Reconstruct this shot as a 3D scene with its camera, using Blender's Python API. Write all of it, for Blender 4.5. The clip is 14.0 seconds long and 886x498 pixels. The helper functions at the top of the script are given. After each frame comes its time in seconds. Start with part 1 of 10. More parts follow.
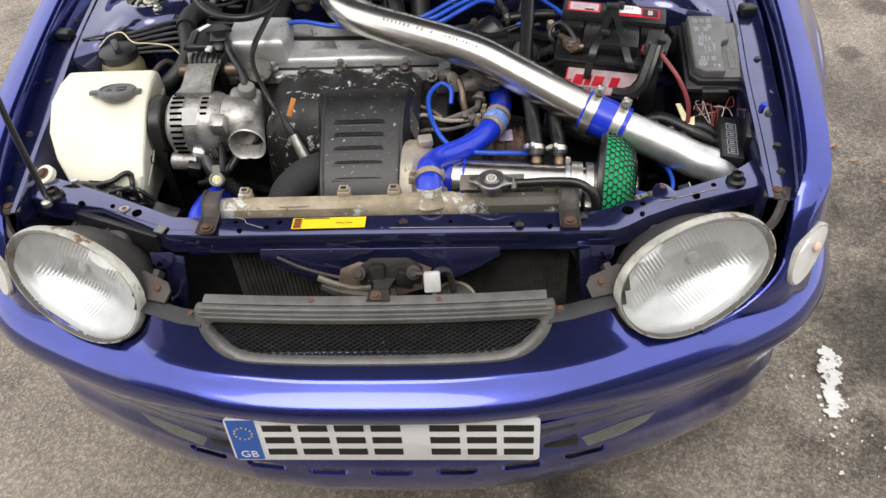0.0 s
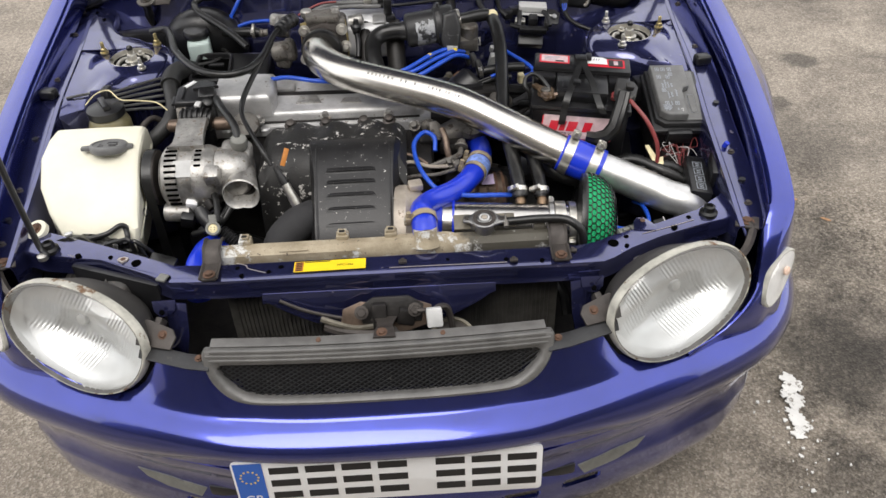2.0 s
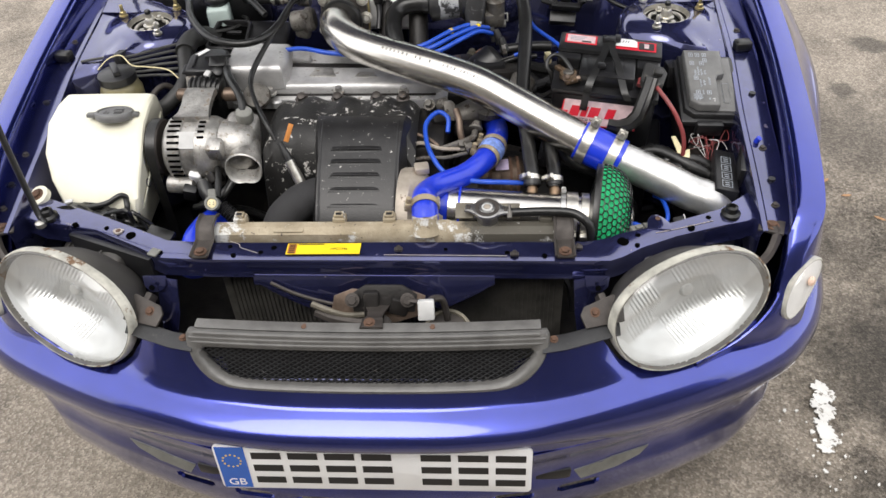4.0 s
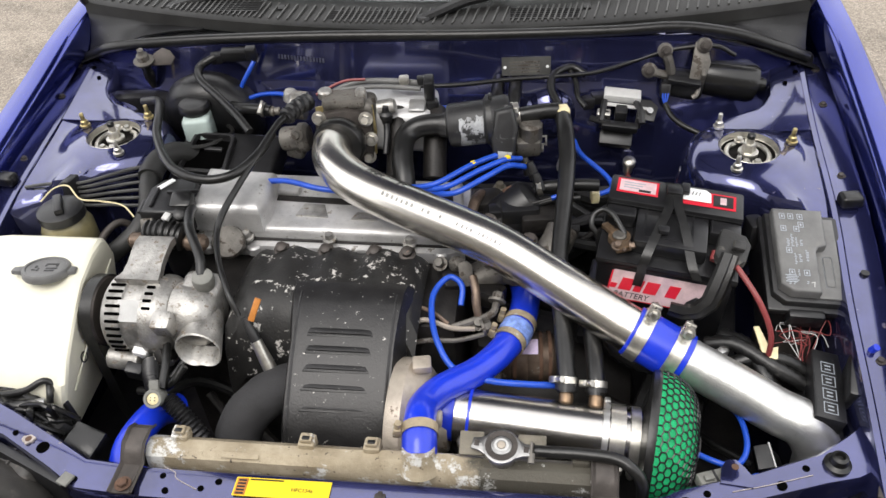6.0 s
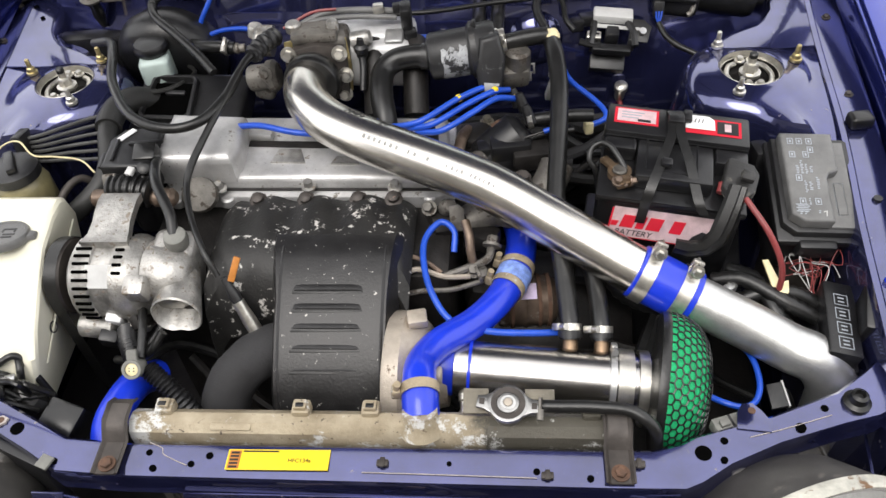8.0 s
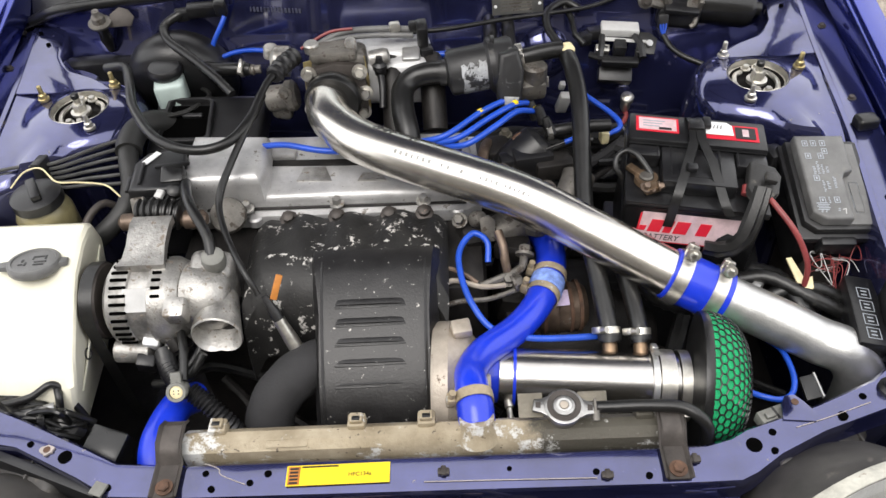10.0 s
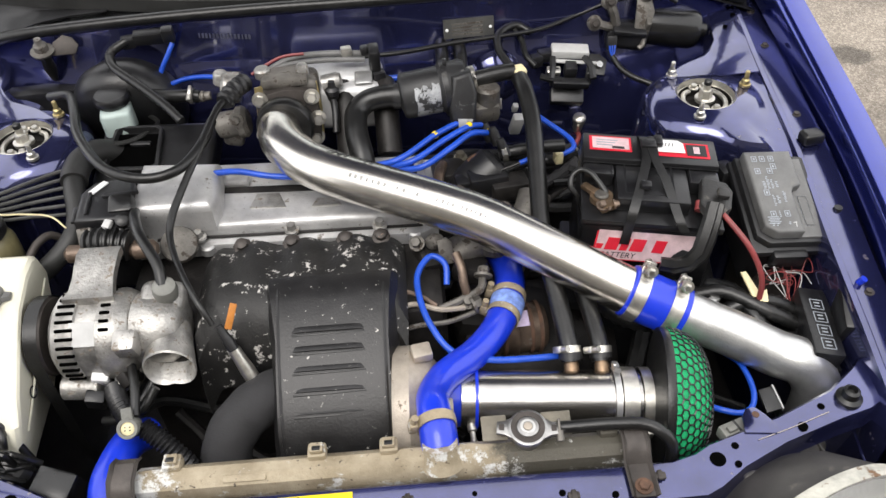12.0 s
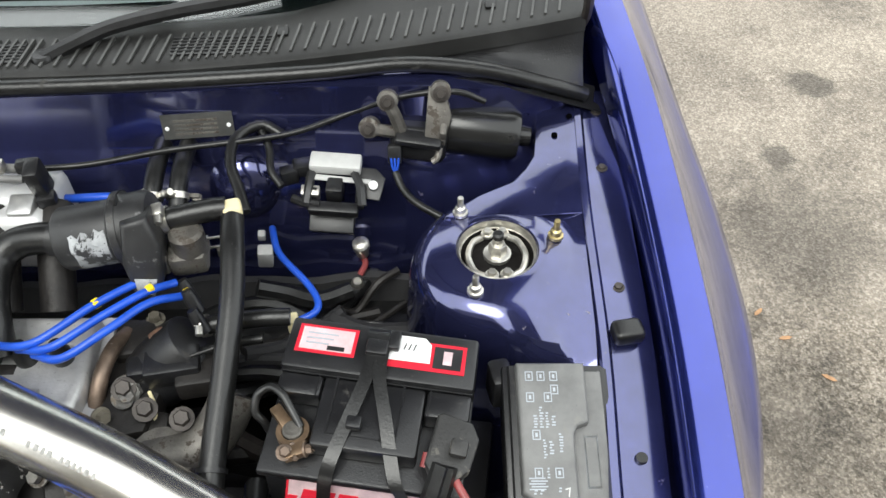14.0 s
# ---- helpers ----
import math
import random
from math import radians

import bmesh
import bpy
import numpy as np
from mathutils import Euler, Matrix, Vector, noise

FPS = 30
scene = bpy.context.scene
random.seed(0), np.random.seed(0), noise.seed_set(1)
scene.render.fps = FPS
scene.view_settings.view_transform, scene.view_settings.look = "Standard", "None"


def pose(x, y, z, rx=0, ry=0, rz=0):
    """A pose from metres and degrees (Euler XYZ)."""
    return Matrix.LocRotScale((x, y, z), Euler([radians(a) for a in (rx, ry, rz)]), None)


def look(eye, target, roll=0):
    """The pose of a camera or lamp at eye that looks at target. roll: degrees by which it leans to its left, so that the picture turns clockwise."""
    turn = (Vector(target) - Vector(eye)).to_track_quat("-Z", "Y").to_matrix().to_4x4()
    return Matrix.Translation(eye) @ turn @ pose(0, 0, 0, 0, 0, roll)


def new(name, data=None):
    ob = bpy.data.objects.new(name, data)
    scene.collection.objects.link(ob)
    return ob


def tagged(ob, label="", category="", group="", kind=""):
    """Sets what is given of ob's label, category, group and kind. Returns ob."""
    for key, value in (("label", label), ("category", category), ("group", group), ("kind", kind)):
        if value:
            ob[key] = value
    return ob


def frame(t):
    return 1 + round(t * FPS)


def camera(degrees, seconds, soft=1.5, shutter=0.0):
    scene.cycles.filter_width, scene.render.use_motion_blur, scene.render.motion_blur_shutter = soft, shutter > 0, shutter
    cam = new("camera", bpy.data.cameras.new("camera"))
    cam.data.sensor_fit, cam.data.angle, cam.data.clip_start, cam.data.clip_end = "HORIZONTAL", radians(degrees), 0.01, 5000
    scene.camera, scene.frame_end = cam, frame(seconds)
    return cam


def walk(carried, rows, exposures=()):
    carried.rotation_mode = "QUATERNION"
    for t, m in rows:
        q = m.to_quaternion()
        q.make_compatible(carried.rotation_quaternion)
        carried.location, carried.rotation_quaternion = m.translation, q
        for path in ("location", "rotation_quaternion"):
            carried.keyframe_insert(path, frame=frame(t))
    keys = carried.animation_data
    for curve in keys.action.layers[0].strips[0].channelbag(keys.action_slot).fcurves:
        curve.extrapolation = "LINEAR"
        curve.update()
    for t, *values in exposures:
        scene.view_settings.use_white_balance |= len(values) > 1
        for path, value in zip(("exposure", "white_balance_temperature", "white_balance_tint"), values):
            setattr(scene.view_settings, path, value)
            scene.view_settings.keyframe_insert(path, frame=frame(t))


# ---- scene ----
cam = camera(58.3, 14.0)
PATH = [
    (0, (0.194, -0.741, 1.612), (0.06, 0.706, 0.238), -4.6),
    (0.5, (0.042, -0.842, 1.606), (-0.035, 0.644, 0.271), -5.3),
    (1, (-0.022, -0.86, 1.615), (0.021, 0.688, 0.35), -2.7),
    (1.5, (0.001, -0.844, 1.619), (0.055, 0.723, 0.378), -2.6),
    (2, (0.092, -0.809, 1.627), (0.123, 0.738, 0.359), -2.5),
    (2.2, (0.133, -0.806, 1.63), (0.134, 0.733, 0.352), -2.5),
    (4.3, (0.192, -0.699, 1.61), (0.074, 0.794, 0.285), -3.1),
    (4.5, (0.169, -0.64, 1.612), (0.071, 0.856, 0.288), -2.8),
    (5, (0.126, -0.508, 1.607), (0.042, 0.985, 0.279), -3.2),
    (5.5, (0.182, -0.386, 1.61), (0.009, 1.122, 0.308), -2.9),
    (6, (0.225, -0.293, 1.609), (-0.014, 1.208, 0.309), -4.0),
    (6.5, (0.207, -0.257, 1.602), (0.012, 1.198, 0.244), -4.4),
    (7, (0.197, -0.236, 1.596), (0.018, 1.177, 0.192), -4.2),
    (7.5, (0.2, -0.235, 1.587), (0.026, 1.129, 0.135), -3.5),
    (8, (0.192, -0.22, 1.582), (0.022, 1.155, 0.14), -5.4),
    (8.5, (0.167, -0.231, 1.59), (0.005, 1.171, 0.174), -6.0),
    (8.7, (0.149, -0.235, 1.594), (-0.007, 1.169, 0.179), -5.7),
    (11, (0.065, -0.244, 1.591), (0.064, 1.177, 0.184), -3.7),
    (11.5, (0.061, -0.243, 1.586), (0.063, 1.184, 0.186), -3.4),
    (12, (0.078, -0.239, 1.582), (0.135, 1.216, 0.211), -2.6),
    (12.5, (0.163, -0.172, 1.601), (0.364, 1.356, 0.327), -0.9),
    (13, (0.323, 0.0, 1.587), (0.455, 1.562, 0.346), 1.1),
    (13.2, (0.359, 0.052, 1.560), (0.421, 1.61, 0.325), 0.2),
    (13.5, (0.442, 0.177, 1.538), (0.445, 1.565, 0.098), -1.2),
    (14, (0.477, 0.217, 1.538), (0.523, 1.585, 0.081), -0.4),
]
walk(cam, [(t, look(eye, target, roll)) for t, eye, target, roll in PATH], [(0.0, 0.70, 6500, 10), (0.5, 0.64, 6500, 10), (2.2, 0.70, 6500, 10), (4.5, 0.86, 6500, 10), (7.5, 0.97, 6500, 10), (12.0, 0.98, 6500, 10), (12.5, 1.06, 6500, 10), (13.0, 1.06, 6500, 10), (13.5, 1.15, 6450, 9), (14.0, 1.25, 6340, 4)])


# ---- light ----
SUN_ELEV, SUN_TURN = 58.0, 200.0
world = bpy.data.worlds.new("overcast_sky")
scene.world = world
world.use_nodes = True
wn, wl = world.node_tree.nodes, world.node_tree.links
sky = wn.new("ShaderNodeTexSky")
sky.sky_type, sky.sun_disc = "NISHITA", False
sky.sun_elevation, sky.sun_rotation = radians(SUN_ELEV), radians(SUN_TURN)
sky.air_density, sky.dust_density = 1.0, 3.0
cloud = wn.new("ShaderNodeMix")
cloud.data_type = "RGBA"
cloud.inputs["Factor"].default_value = 0.8
cloud.inputs["B"].default_value = (10.6, 10.4, 10.2, 1)
wl.new(sky.outputs["Color"], cloud.inputs["A"])
wl.new(cloud.outputs["Result"], wn["Background"].inputs["Color"])
wn["Background"].inputs["Strength"].default_value = 0.12
sun = new("sun", bpy.data.lights.new("sun", "SUN"))
sun.data.energy, sun.data.angle, sun.data.color = 0.9, radians(35), (1.0, 0.97, 0.93)
sun.matrix_basis = look((0, 0, 10), (0 - 10 * math.sin(radians(SUN_TURN)) / math.tan(radians(SUN_ELEV)), 0 - 10 * math.cos(radians(SUN_TURN)) / math.tan(radians(SUN_ELEV)), 0))


# ---- materials ----
def mat(name, col, rough=0.5, metal=0.0, var=0.25, scale=30.0, bump=0.15, grain=400.0, coat=0.0, wear=None, aniso=0.0, spec=0.5, trans=0.0, speck=None):
    """A surface: base colour with stains at one scale and grain at another. wear: (colour, share 0..1, scale, roughness)."""
    m = bpy.data.materials.new(name)
    m.use_nodes = True
    n, l = m.node_tree.nodes, m.node_tree.links
    b = n["Principled BSDF"]
    co = n.new("ShaderNodeTexCoord")
    big = n.new("ShaderNodeTexNoise")
    big.inputs["Scale"].default_value, big.inputs["Detail"].default_value, big.inputs["Roughness"].default_value = scale, 6, 0.62
    fine = n.new("ShaderNodeTexNoise")
    fine.inputs["Scale"].default_value, fine.inputs["Detail"].default_value = grain, 3
    l.new(co.outputs["Object"], big.inputs["Vector"])
    l.new(co.outputs["Object"], fine.inputs["Vector"])
    ramp = n.new("ShaderNodeValToRGB")
    ramp.color_ramp.elements[0].position, ramp.color_ramp.elements[1].position = 0.3, 0.7
    lo, hi = [max(0, c * (1 - var)) for c in col], [min(1, c * (1 + var)) for c in col]
    ramp.color_ramp.elements[0].color, ramp.color_ramp.elements[1].color = (*lo, 1), (*hi, 1)
    l.new(big.outputs["Fac"], ramp.inputs["Fac"])
    colour = ramp.outputs["Color"]
    rr = n.new("ShaderNodeMapRange")
    rr.inputs["To Min"].default_value, rr.inputs["To Max"].default_value = max(0.02, rough * 0.8), min(1, rough * 1.25)
    l.new(big.outputs["Fac"], rr.inputs["Value"])
    roughness = rr.outputs["Result"]
    if wear:
        wcol, share, wscale, wrough = wear
        wno = n.new("ShaderNodeTexNoise")
        wno.inputs["Scale"].default_value, wno.inputs["Detail"].default_value, wno.inputs["Roughness"].default_value = wscale, 5, 0.7
        l.new(co.outputs["Object"], wno.inputs["Vector"])
        wr = n.new("ShaderNodeMapRange")
        edge = 0.72 - 0.42 * share
        wr.inputs["From Min"].default_value, wr.inputs["From Max"].default_value = edge, edge + 0.05
        l.new(wno.outputs["Fac"], wr.inputs["Value"])
        mx = n.new("ShaderNodeMix")
        mx.data_type = "RGBA"
        l.new(wr.outputs["Result"], mx.inputs["Factor"])
        l.new(colour, mx.inputs["A"])
        mx.inputs["B"].default_value = (*wcol, 1)
        colour = mx.outputs["Result"]
        mr = n.new("ShaderNodeMix")
        l.new(wr.outputs["Result"], mr.inputs["Factor"])
        l.new(roughness, mr.inputs["A"])
        mr.inputs["B"].default_value = wrough
        roughness = mr.outputs["Result"]
        if metal > 0.3:
            mm = n.new("ShaderNodeMapRange")
            mm.inputs["To Min"].default_value, mm.inputs["To Max"].default_value = metal, 0.0
            l.new(wr.outputs["Result"], mm.inputs["Value"])
            l.new(mm.outputs["Result"], b.inputs["Metallic"])
    if speck:
        # fine dust and grit: (colour, share, scale)
        scol, sshare, sscale = speck
        sno = n.new("ShaderNodeTexNoise")
        sno.inputs["Scale"].default_value, sno.inputs["Detail"].default_value, sno.inputs["Roughness"].default_value = sscale, 4, 0.75
        l.new(co.outputs["Object"], sno.inputs["Vector"])
        sr = n.new("ShaderNodeMapRange")
        sr.inputs["From Min"].default_value, sr.inputs["From Max"].default_value = 0.70 - 0.4 * sshare, 0.80 - 0.4 * sshare
        l.new(sno.outputs["Fac"], sr.inputs["Value"])
        sx = n.new("ShaderNodeMix")
        sx.data_type = "RGBA"
        l.new(sr.outputs["Result"], sx.inputs["Factor"])
        l.new(colour, sx.inputs["A"])
        sx.inputs["B"].default_value = (*scol, 1)
        colour = sx.outputs["Result"]
    l.new(colour, b.inputs["Base Color"])
    l.new(roughness, b.inputs["Roughness"])
    if not (wear and metal > 0.3):
        b.inputs["Metallic"].default_value = metal
    b.inputs["Coat Weight"].default_value, b.inputs["Coat Roughness"].default_value = coat, 0.06
    b.inputs["Anisotropic"].default_value = aniso
    b.inputs["Specular IOR Level"].default_value = spec
    b.inputs["Transmission Weight"].default_value = trans
    if bump:
        bp = n.new("ShaderNodeBump")
        bp.inputs["Strength"].default_value, bp.inputs["Distance"].default_value = bump, 0.001
        l.new(fine.outputs["Fac"], bp.inputs["Height"])
        l.new(bp.outputs["Normal"], b.inputs["Normal"])
    return m


PAINT = mat("blue_metallic_paint", (0.034, 0.048, 0.29), 0.2, 0.92, 0.14, 6, 0.02, 900, coat=1.0, wear=((0.2, 0.2, 0.24), 0.015, 160, 0.6))
NAVY = mat("dull_navy_underside", (0.010, 0.011, 0.045), 0.5, 0.2, 0.2, 10, 0.05, 500)
PAINT_BAY = mat("blue_bay_paint", (0.046, 0.051, 0.155), 0.17, 0.8, 0.3, 14, 0.03, 400, coat=1.0, wear=((0.17, 0.145, 0.13), 0.11, 42, 0.7), speck=((0.18, 0.165, 0.155), 0.11, 170))
# thick clear lacquer on the body colour
for lacquered, index in ((PAINT, 1.6), (PAINT_BAY, 1.72)):
    lacquered.node_tree.nodes["Principled BSDF"].inputs["Coat IOR"].default_value = index
STEEL = mat("polished_steel", (0.70, 0.67, 0.62), 0.25, 1.0, 0.08, 10, 0.05, 500, speck=((0.42, 0.38, 0.33), 0.08, 120))
BRUSHED = mat("brushed_steel", (0.52, 0.505, 0.485), 0.24, 1.0, 0.12, 14, 0.06, 900)
ALU = mat("cast_aluminium", (0.38, 0.37, 0.35), 0.4, 0.75, 0.5, 30, 0.7, 300, wear=((0.2, 0.165, 0.13), 0.34, 80, 0.7), speck=((0.06, 0.045, 0.035), 0.18, 190))
ALU_CLEAN = mat("clean_aluminium", (0.62, 0.62, 0.61), 0.34, 0.85, 0.18, 25, 0.3, 400, speck=((0.3, 0.29, 0.27), 0.14, 130))
ALU_GREY = mat("grey_valve_cover_metal", (0.55, 0.545, 0.54), 0.44, 0.6, 0.25, 18, 0.4, 350, wear=((0.2, 0.18, 0.155), 0.22, 36, 0.8), speck=((0.09, 0.08, 0.07), 0.16, 200))
CAST_WARM = mat("heat_stained_casting", (0.42, 0.37, 0.31), 0.5, 0.5, 0.25, 30, 0.5, 400, wear=((0.16, 0.12, 0.09), 0.2, 50, 0.85))
CORRODED = mat("corroded_tank_metal", (0.34, 0.28, 0.19), 0.6, 0.25, 0.5, 16, 0.8, 220, wear=((0.5, 0.49, 0.46), 0.36, 40, 0.9), speck=((0.1, 0.08, 0.06), 0.2, 140))
ZINC = mat("zinc_plated_steel", (0.6, 0.58, 0.53), 0.33, 0.9, 0.2, 80, 0.1, 800)
BRASS = mat("yellow_zinc", (0.5, 0.41, 0.2), 0.35, 0.9, 0.25, 80, 0.1, 800)
RUST = mat("rusty_steel", (0.11, 0.06, 0.038), 0.8, 0.1, 0.5, 60, 0.6, 400)
DARK_STEEL = mat("dark_bracket_steel", (0.06, 0.052, 0.047), 0.5, 0.4, 0.35, 40, 0.3, 400, wear=((0.2, 0.13, 0.09), 0.14, 50, 0.85))
BLACK_PLASTIC = mat("black_plastic", (0.011, 0.011, 0.012), 0.34, 0, 0.35, 40, 0.3, 450, wear=((0.036, 0.034, 0.032), 0.2, 30, 0.75), speck=((0.14, 0.13, 0.12), 0.12, 220))
BLACK_RUBBER = mat("black_rubber", (0.009, 0.009, 0.009), 0.32, 0, 0.4, 50, 0.3, 350, wear=((0.034, 0.032, 0.030), 0.22, 35, 0.75), speck=((0.10, 0.093, 0.085), 0.12, 240))
GREY_PLASTIC = mat("dark_grey_plastic", (0.019, 0.019, 0.020), 0.36, 0, 0.35, 30, 0.3, 700, wear=((0.06, 0.058, 0.055), 0.2, 40, 0.7), speck=((0.15, 0.145, 0.14), 0.1, 220))
GREY_LID = mat("faded_grey_plastic", (0.135, 0.135, 0.133), 0.42, 0, 0.3, 25, 0.3, 700, wear=((0.16, 0.158, 0.15), 0.22, 30, 0.6), speck=((0.04, 0.038, 0.035), 0.12, 200))
FADED_RUBBER = mat("dusty_black_rubber", (0.022, 0.022, 0.0215), 0.5, 0, 0.35, 30, 0.3, 400, wear=((0.05, 0.048, 0.045), 0.2, 30, 0.8))
CABLE_GREY = mat("weathered_grey_coating", (0.06, 0.06, 0.058), 0.45, 0, 0.4, 30, 0.2, 500)
COWL_PLASTIC = mat("weathered_cowl_plastic", (0.02, 0.02, 0.0195), 0.4, 0, 0.45, 14, 0.3, 700, spec=0.4)
# ribs are paler than their panel, for contrast
COWL_RIB = mat("paler_cowl_rib", (0.06, 0.06, 0.058), 0.45, 0, 0.35, 20, 0.2, 600)
SHIELD = mat("black_heat_paint", (0.017, 0.0165, 0.017), 0.36, 0.2, 0.4, 30, 0.3, 300, wear=((0.5, 0.48, 0.45), 0.17, 120, 0.6))
MANIFOLD = mat("flaking_black_heat_paint", (0.016, 0.0155, 0.015), 0.5, 0.2, 0.4, 30, 0.6, 250, wear=((0.55, 0.53, 0.5), 0.3, 55, 0.6))
ENGINE_DARK = mat("oily_engine_metal", (0.019, 0.017, 0.016), 0.5, 0.3, 0.6, 30, 0.6, 200, wear=((0.07, 0.06, 0.052), 0.15, 60, 0.7))
TANK_DARK = mat("sooty_tank_metal", (0.15, 0.135, 0.105), 0.5, 0.3, 0.5, 20, 0.6, 260, wear=((0.33, 0.30, 0.25), 0.2, 50, 0.85))
# for the added wall that blocks low sky in front of the car
UNSEEN_WALL = mat("unseen_wall_render", (0.15, 0.142, 0.13), 0.85, 0, 0.35, 1.5, 0.4, 60)
WRAP = mat("dark_heat_wrap", (0.024, 0.0235, 0.025), 0.8, 0, 0.3, 40, 0.6, 300)
SILICONE = mat("blue_silicone", (0.008, 0.035, 0.55), 0.3, 0, 0.12, 25, 0.06, 600, coat=0.25)
BLUE_VINYL = mat("blue_plug_lead", (0.014, 0.075, 0.5), 0.32, 0, 0.15, 40, 0.05, 500)
WHITE_TANK = mat("cream_tank_plastic", (0.78, 0.755, 0.62), 0.45, 0, 0.1, 8, 0.2, 250, wear=((0.5, 0.43, 0.28), 0.1, 26, 0.7), speck=((0.42, 0.37, 0.26), 0.08, 150))
CREAM = mat("cream_plastic", (0.75, 0.66, 0.4), 0.5, 0, 0.15, 60, 0.1, 400)
WHITE = mat("white_paper", (0.8, 0.8, 0.8), 0.5, 0, 0.04, 40, 0.05, 500)
PLATE_WHITE = mat("white_plate_acrylic", (0.82, 0.82, 0.82), 0.2, 0, 0.03, 20, 0.0, 500, coat=0.5)
PLATE_BLUE = mat("blue_plate_band", (0.015, 0.11, 0.5), 0.25, 0, 0.05, 20, 0.0, 500, coat=0.5)
BLACK_PRINT = mat("black_print", (0.012, 0.012, 0.013), 0.4, 0, 0.05, 30, 0.0, 500)
GREY_PRINT = mat("grey_print", (0.35, 0.38, 0.42), 0.6, 0, 0.1, 60, 0.0, 500)
YELLOW = mat("yellow_sticker", (0.85, 0.62, 0.02), 0.35, 0, 0.06, 30, 0.0, 500, coat=0.3)
RED_PRINT = mat("red_print", (0.62, 0.02, 0.04), 0.3, 0, 0.08, 40, 0.0, 500, coat=0.4)
PINK_FOIL = mat("pinkish_label_foil", (0.7, 0.52, 0.54), 0.3, 0.2, 0.2, 60, 0.0, 500, coat=0.4)
RED_CABLE = mat("red_cable", (0.22, 0.04, 0.04), 0.4, 0, 0.25, 40, 0.1, 400)
ORANGE = mat("orange_tag", (0.45, 0.17, 0.03), 0.6, 0, 0.2, 60, 0.2, 400)
FOAM = mat("green_filter_foam", (0.006, 0.36, 0.13), 0.75, 0, 0.3, 60, 1.0, 900)


def clear_glass(name="clear_lens_glass", tint=(0.97, 0.98, 0.98, 1), gloss=0.07):
    """Thin clear glass: what lies behind shows through, with a gloss on top."""
    m = bpy.data.materials.new(name)
    m.use_nodes = True
    n, l = m.node_tree.nodes, m.node_tree.links
    n.remove(n["Principled BSDF"])
    see, shine, mx = n.new("ShaderNodeBsdfTransparent"), n.new("ShaderNodeBsdfGlossy"), n.new("ShaderNodeMixShader")
    see.inputs["Color"].default_value = tint
    shine.inputs["Roughness"].default_value = 0.05
    mx.inputs["Fac"].default_value = gloss
    l.new(see.outputs["BSDF"], mx.inputs[1])
    l.new(shine.outputs["BSDF"], mx.inputs[2])
    l.new(mx.outputs["Shader"], n["Material Output"].inputs["Surface"])
    return m


LAMP_CLEAR = clear_glass()
BATTERY_BLACK = mat("black_battery_plastic", (0.010, 0.010, 0.011), 0.3, 0, 0.35, 30, 0.25, 500, wear=((0.035, 0.033, 0.031), 0.2, 40, 0.7), speck=((0.16, 0.15, 0.13), 0.08, 230))
WORN_TAPE = mat("worn_grey_sleeve", (0.02, 0.0195, 0.019), 0.5, 0, 0.4, 40, 0.5, 300, wear=((0.09, 0.085, 0.075), 0.3, 60, 0.8))
SHIELD_GLOSS = mat("glossy_black_enamel", (0.012, 0.012, 0.012), 0.22, 0, 0.3, 30, 0.1, 400, speck=((0.12, 0.11, 0.1), 0.08, 220))
CAST_GRIMY = mat("grimy_grey_casting", (0.16, 0.15, 0.135), 0.5, 0.5, 0.5, 30, 0.6, 260, wear=((0.06, 0.048, 0.038), 0.4, 60, 0.8), speck=((0.3, 0.28, 0.25), 0.12, 170))
GRILLE_PLASTIC = mat("faded_grille_plastic", (0.115, 0.112, 0.107), 0.32, 0, 0.3, 25, 0.25, 600, speck=((0.14, 0.135, 0.13), 0.1, 220))
BLANK_GREY = mat("weathered_grey_blank", (0.17, 0.17, 0.155), 0.6, 0, 0.3, 30, 0.3, 500)
BEZEL = mat("grey_lamp_bezel", (0.15, 0.14, 0.125), 0.4, 0, 0.4, 30, 0.1, 300, wear=((0.13, 0.075, 0.04), 0.3, 22, 0.7))
LAMP_RIM = mat("aged_lens_rim", (0.42, 0.41, 0.36), 0.4, 0, 0.4, 40, 0.2, 300, wear=((0.15, 0.085, 0.045), 0.34, 26, 0.8))
LAMP_INNER = mat("pale_lamp_bowl", (0.66, 0.66, 0.65), 0.34, 0.6, 0.1, 20, 0.0, 300)
# near-black colour for the shade inside holes, slots and openings
HOLE = mat("dark_opening", (0.002, 0.002, 0.002), 0.9, 0, 0.1, 30, 0.0, 300, spec=0.0)
FADED_STAMP = mat("worn_stamped_paint", (0.055, 0.058, 0.09), 0.5, 0, 0.3, 80, 0.0, 300)
SCRATCH = mat("bare_scratch", (0.36, 0.32, 0.3), 0.6, 0, 0.2, 60, 0.0, 300)
INDICATOR_WHITE = mat("pale_indicator_bowl", (0.72, 0.7, 0.68), 0.4, 0, 0.08, 60, 0.0, 300)
PALE_BLUE = mat("pale_blue_hose_print", (0.2, 0.3, 0.68), 0.4, 0, 0.4, 120, 0.1, 400)
RESERVOIR = mat("milky_green_plastic", (0.46, 0.55, 0.52), 0.4, 0, 0.12, 20, 0.1, 400)
WASTEGATE = mat("brown_heat_stained_steel", (0.17, 0.125, 0.095), 0.42, 0.6, 0.5, 30, 0.4, 300, wear=((0.3, 0.27, 0.24), 0.25, 40, 0.6))
PIPE_PRINT = mat("worn_pipe_print", (0.3, 0.295, 0.28), 0.5, 0.3, 0.4, 300, 0.0, 300)
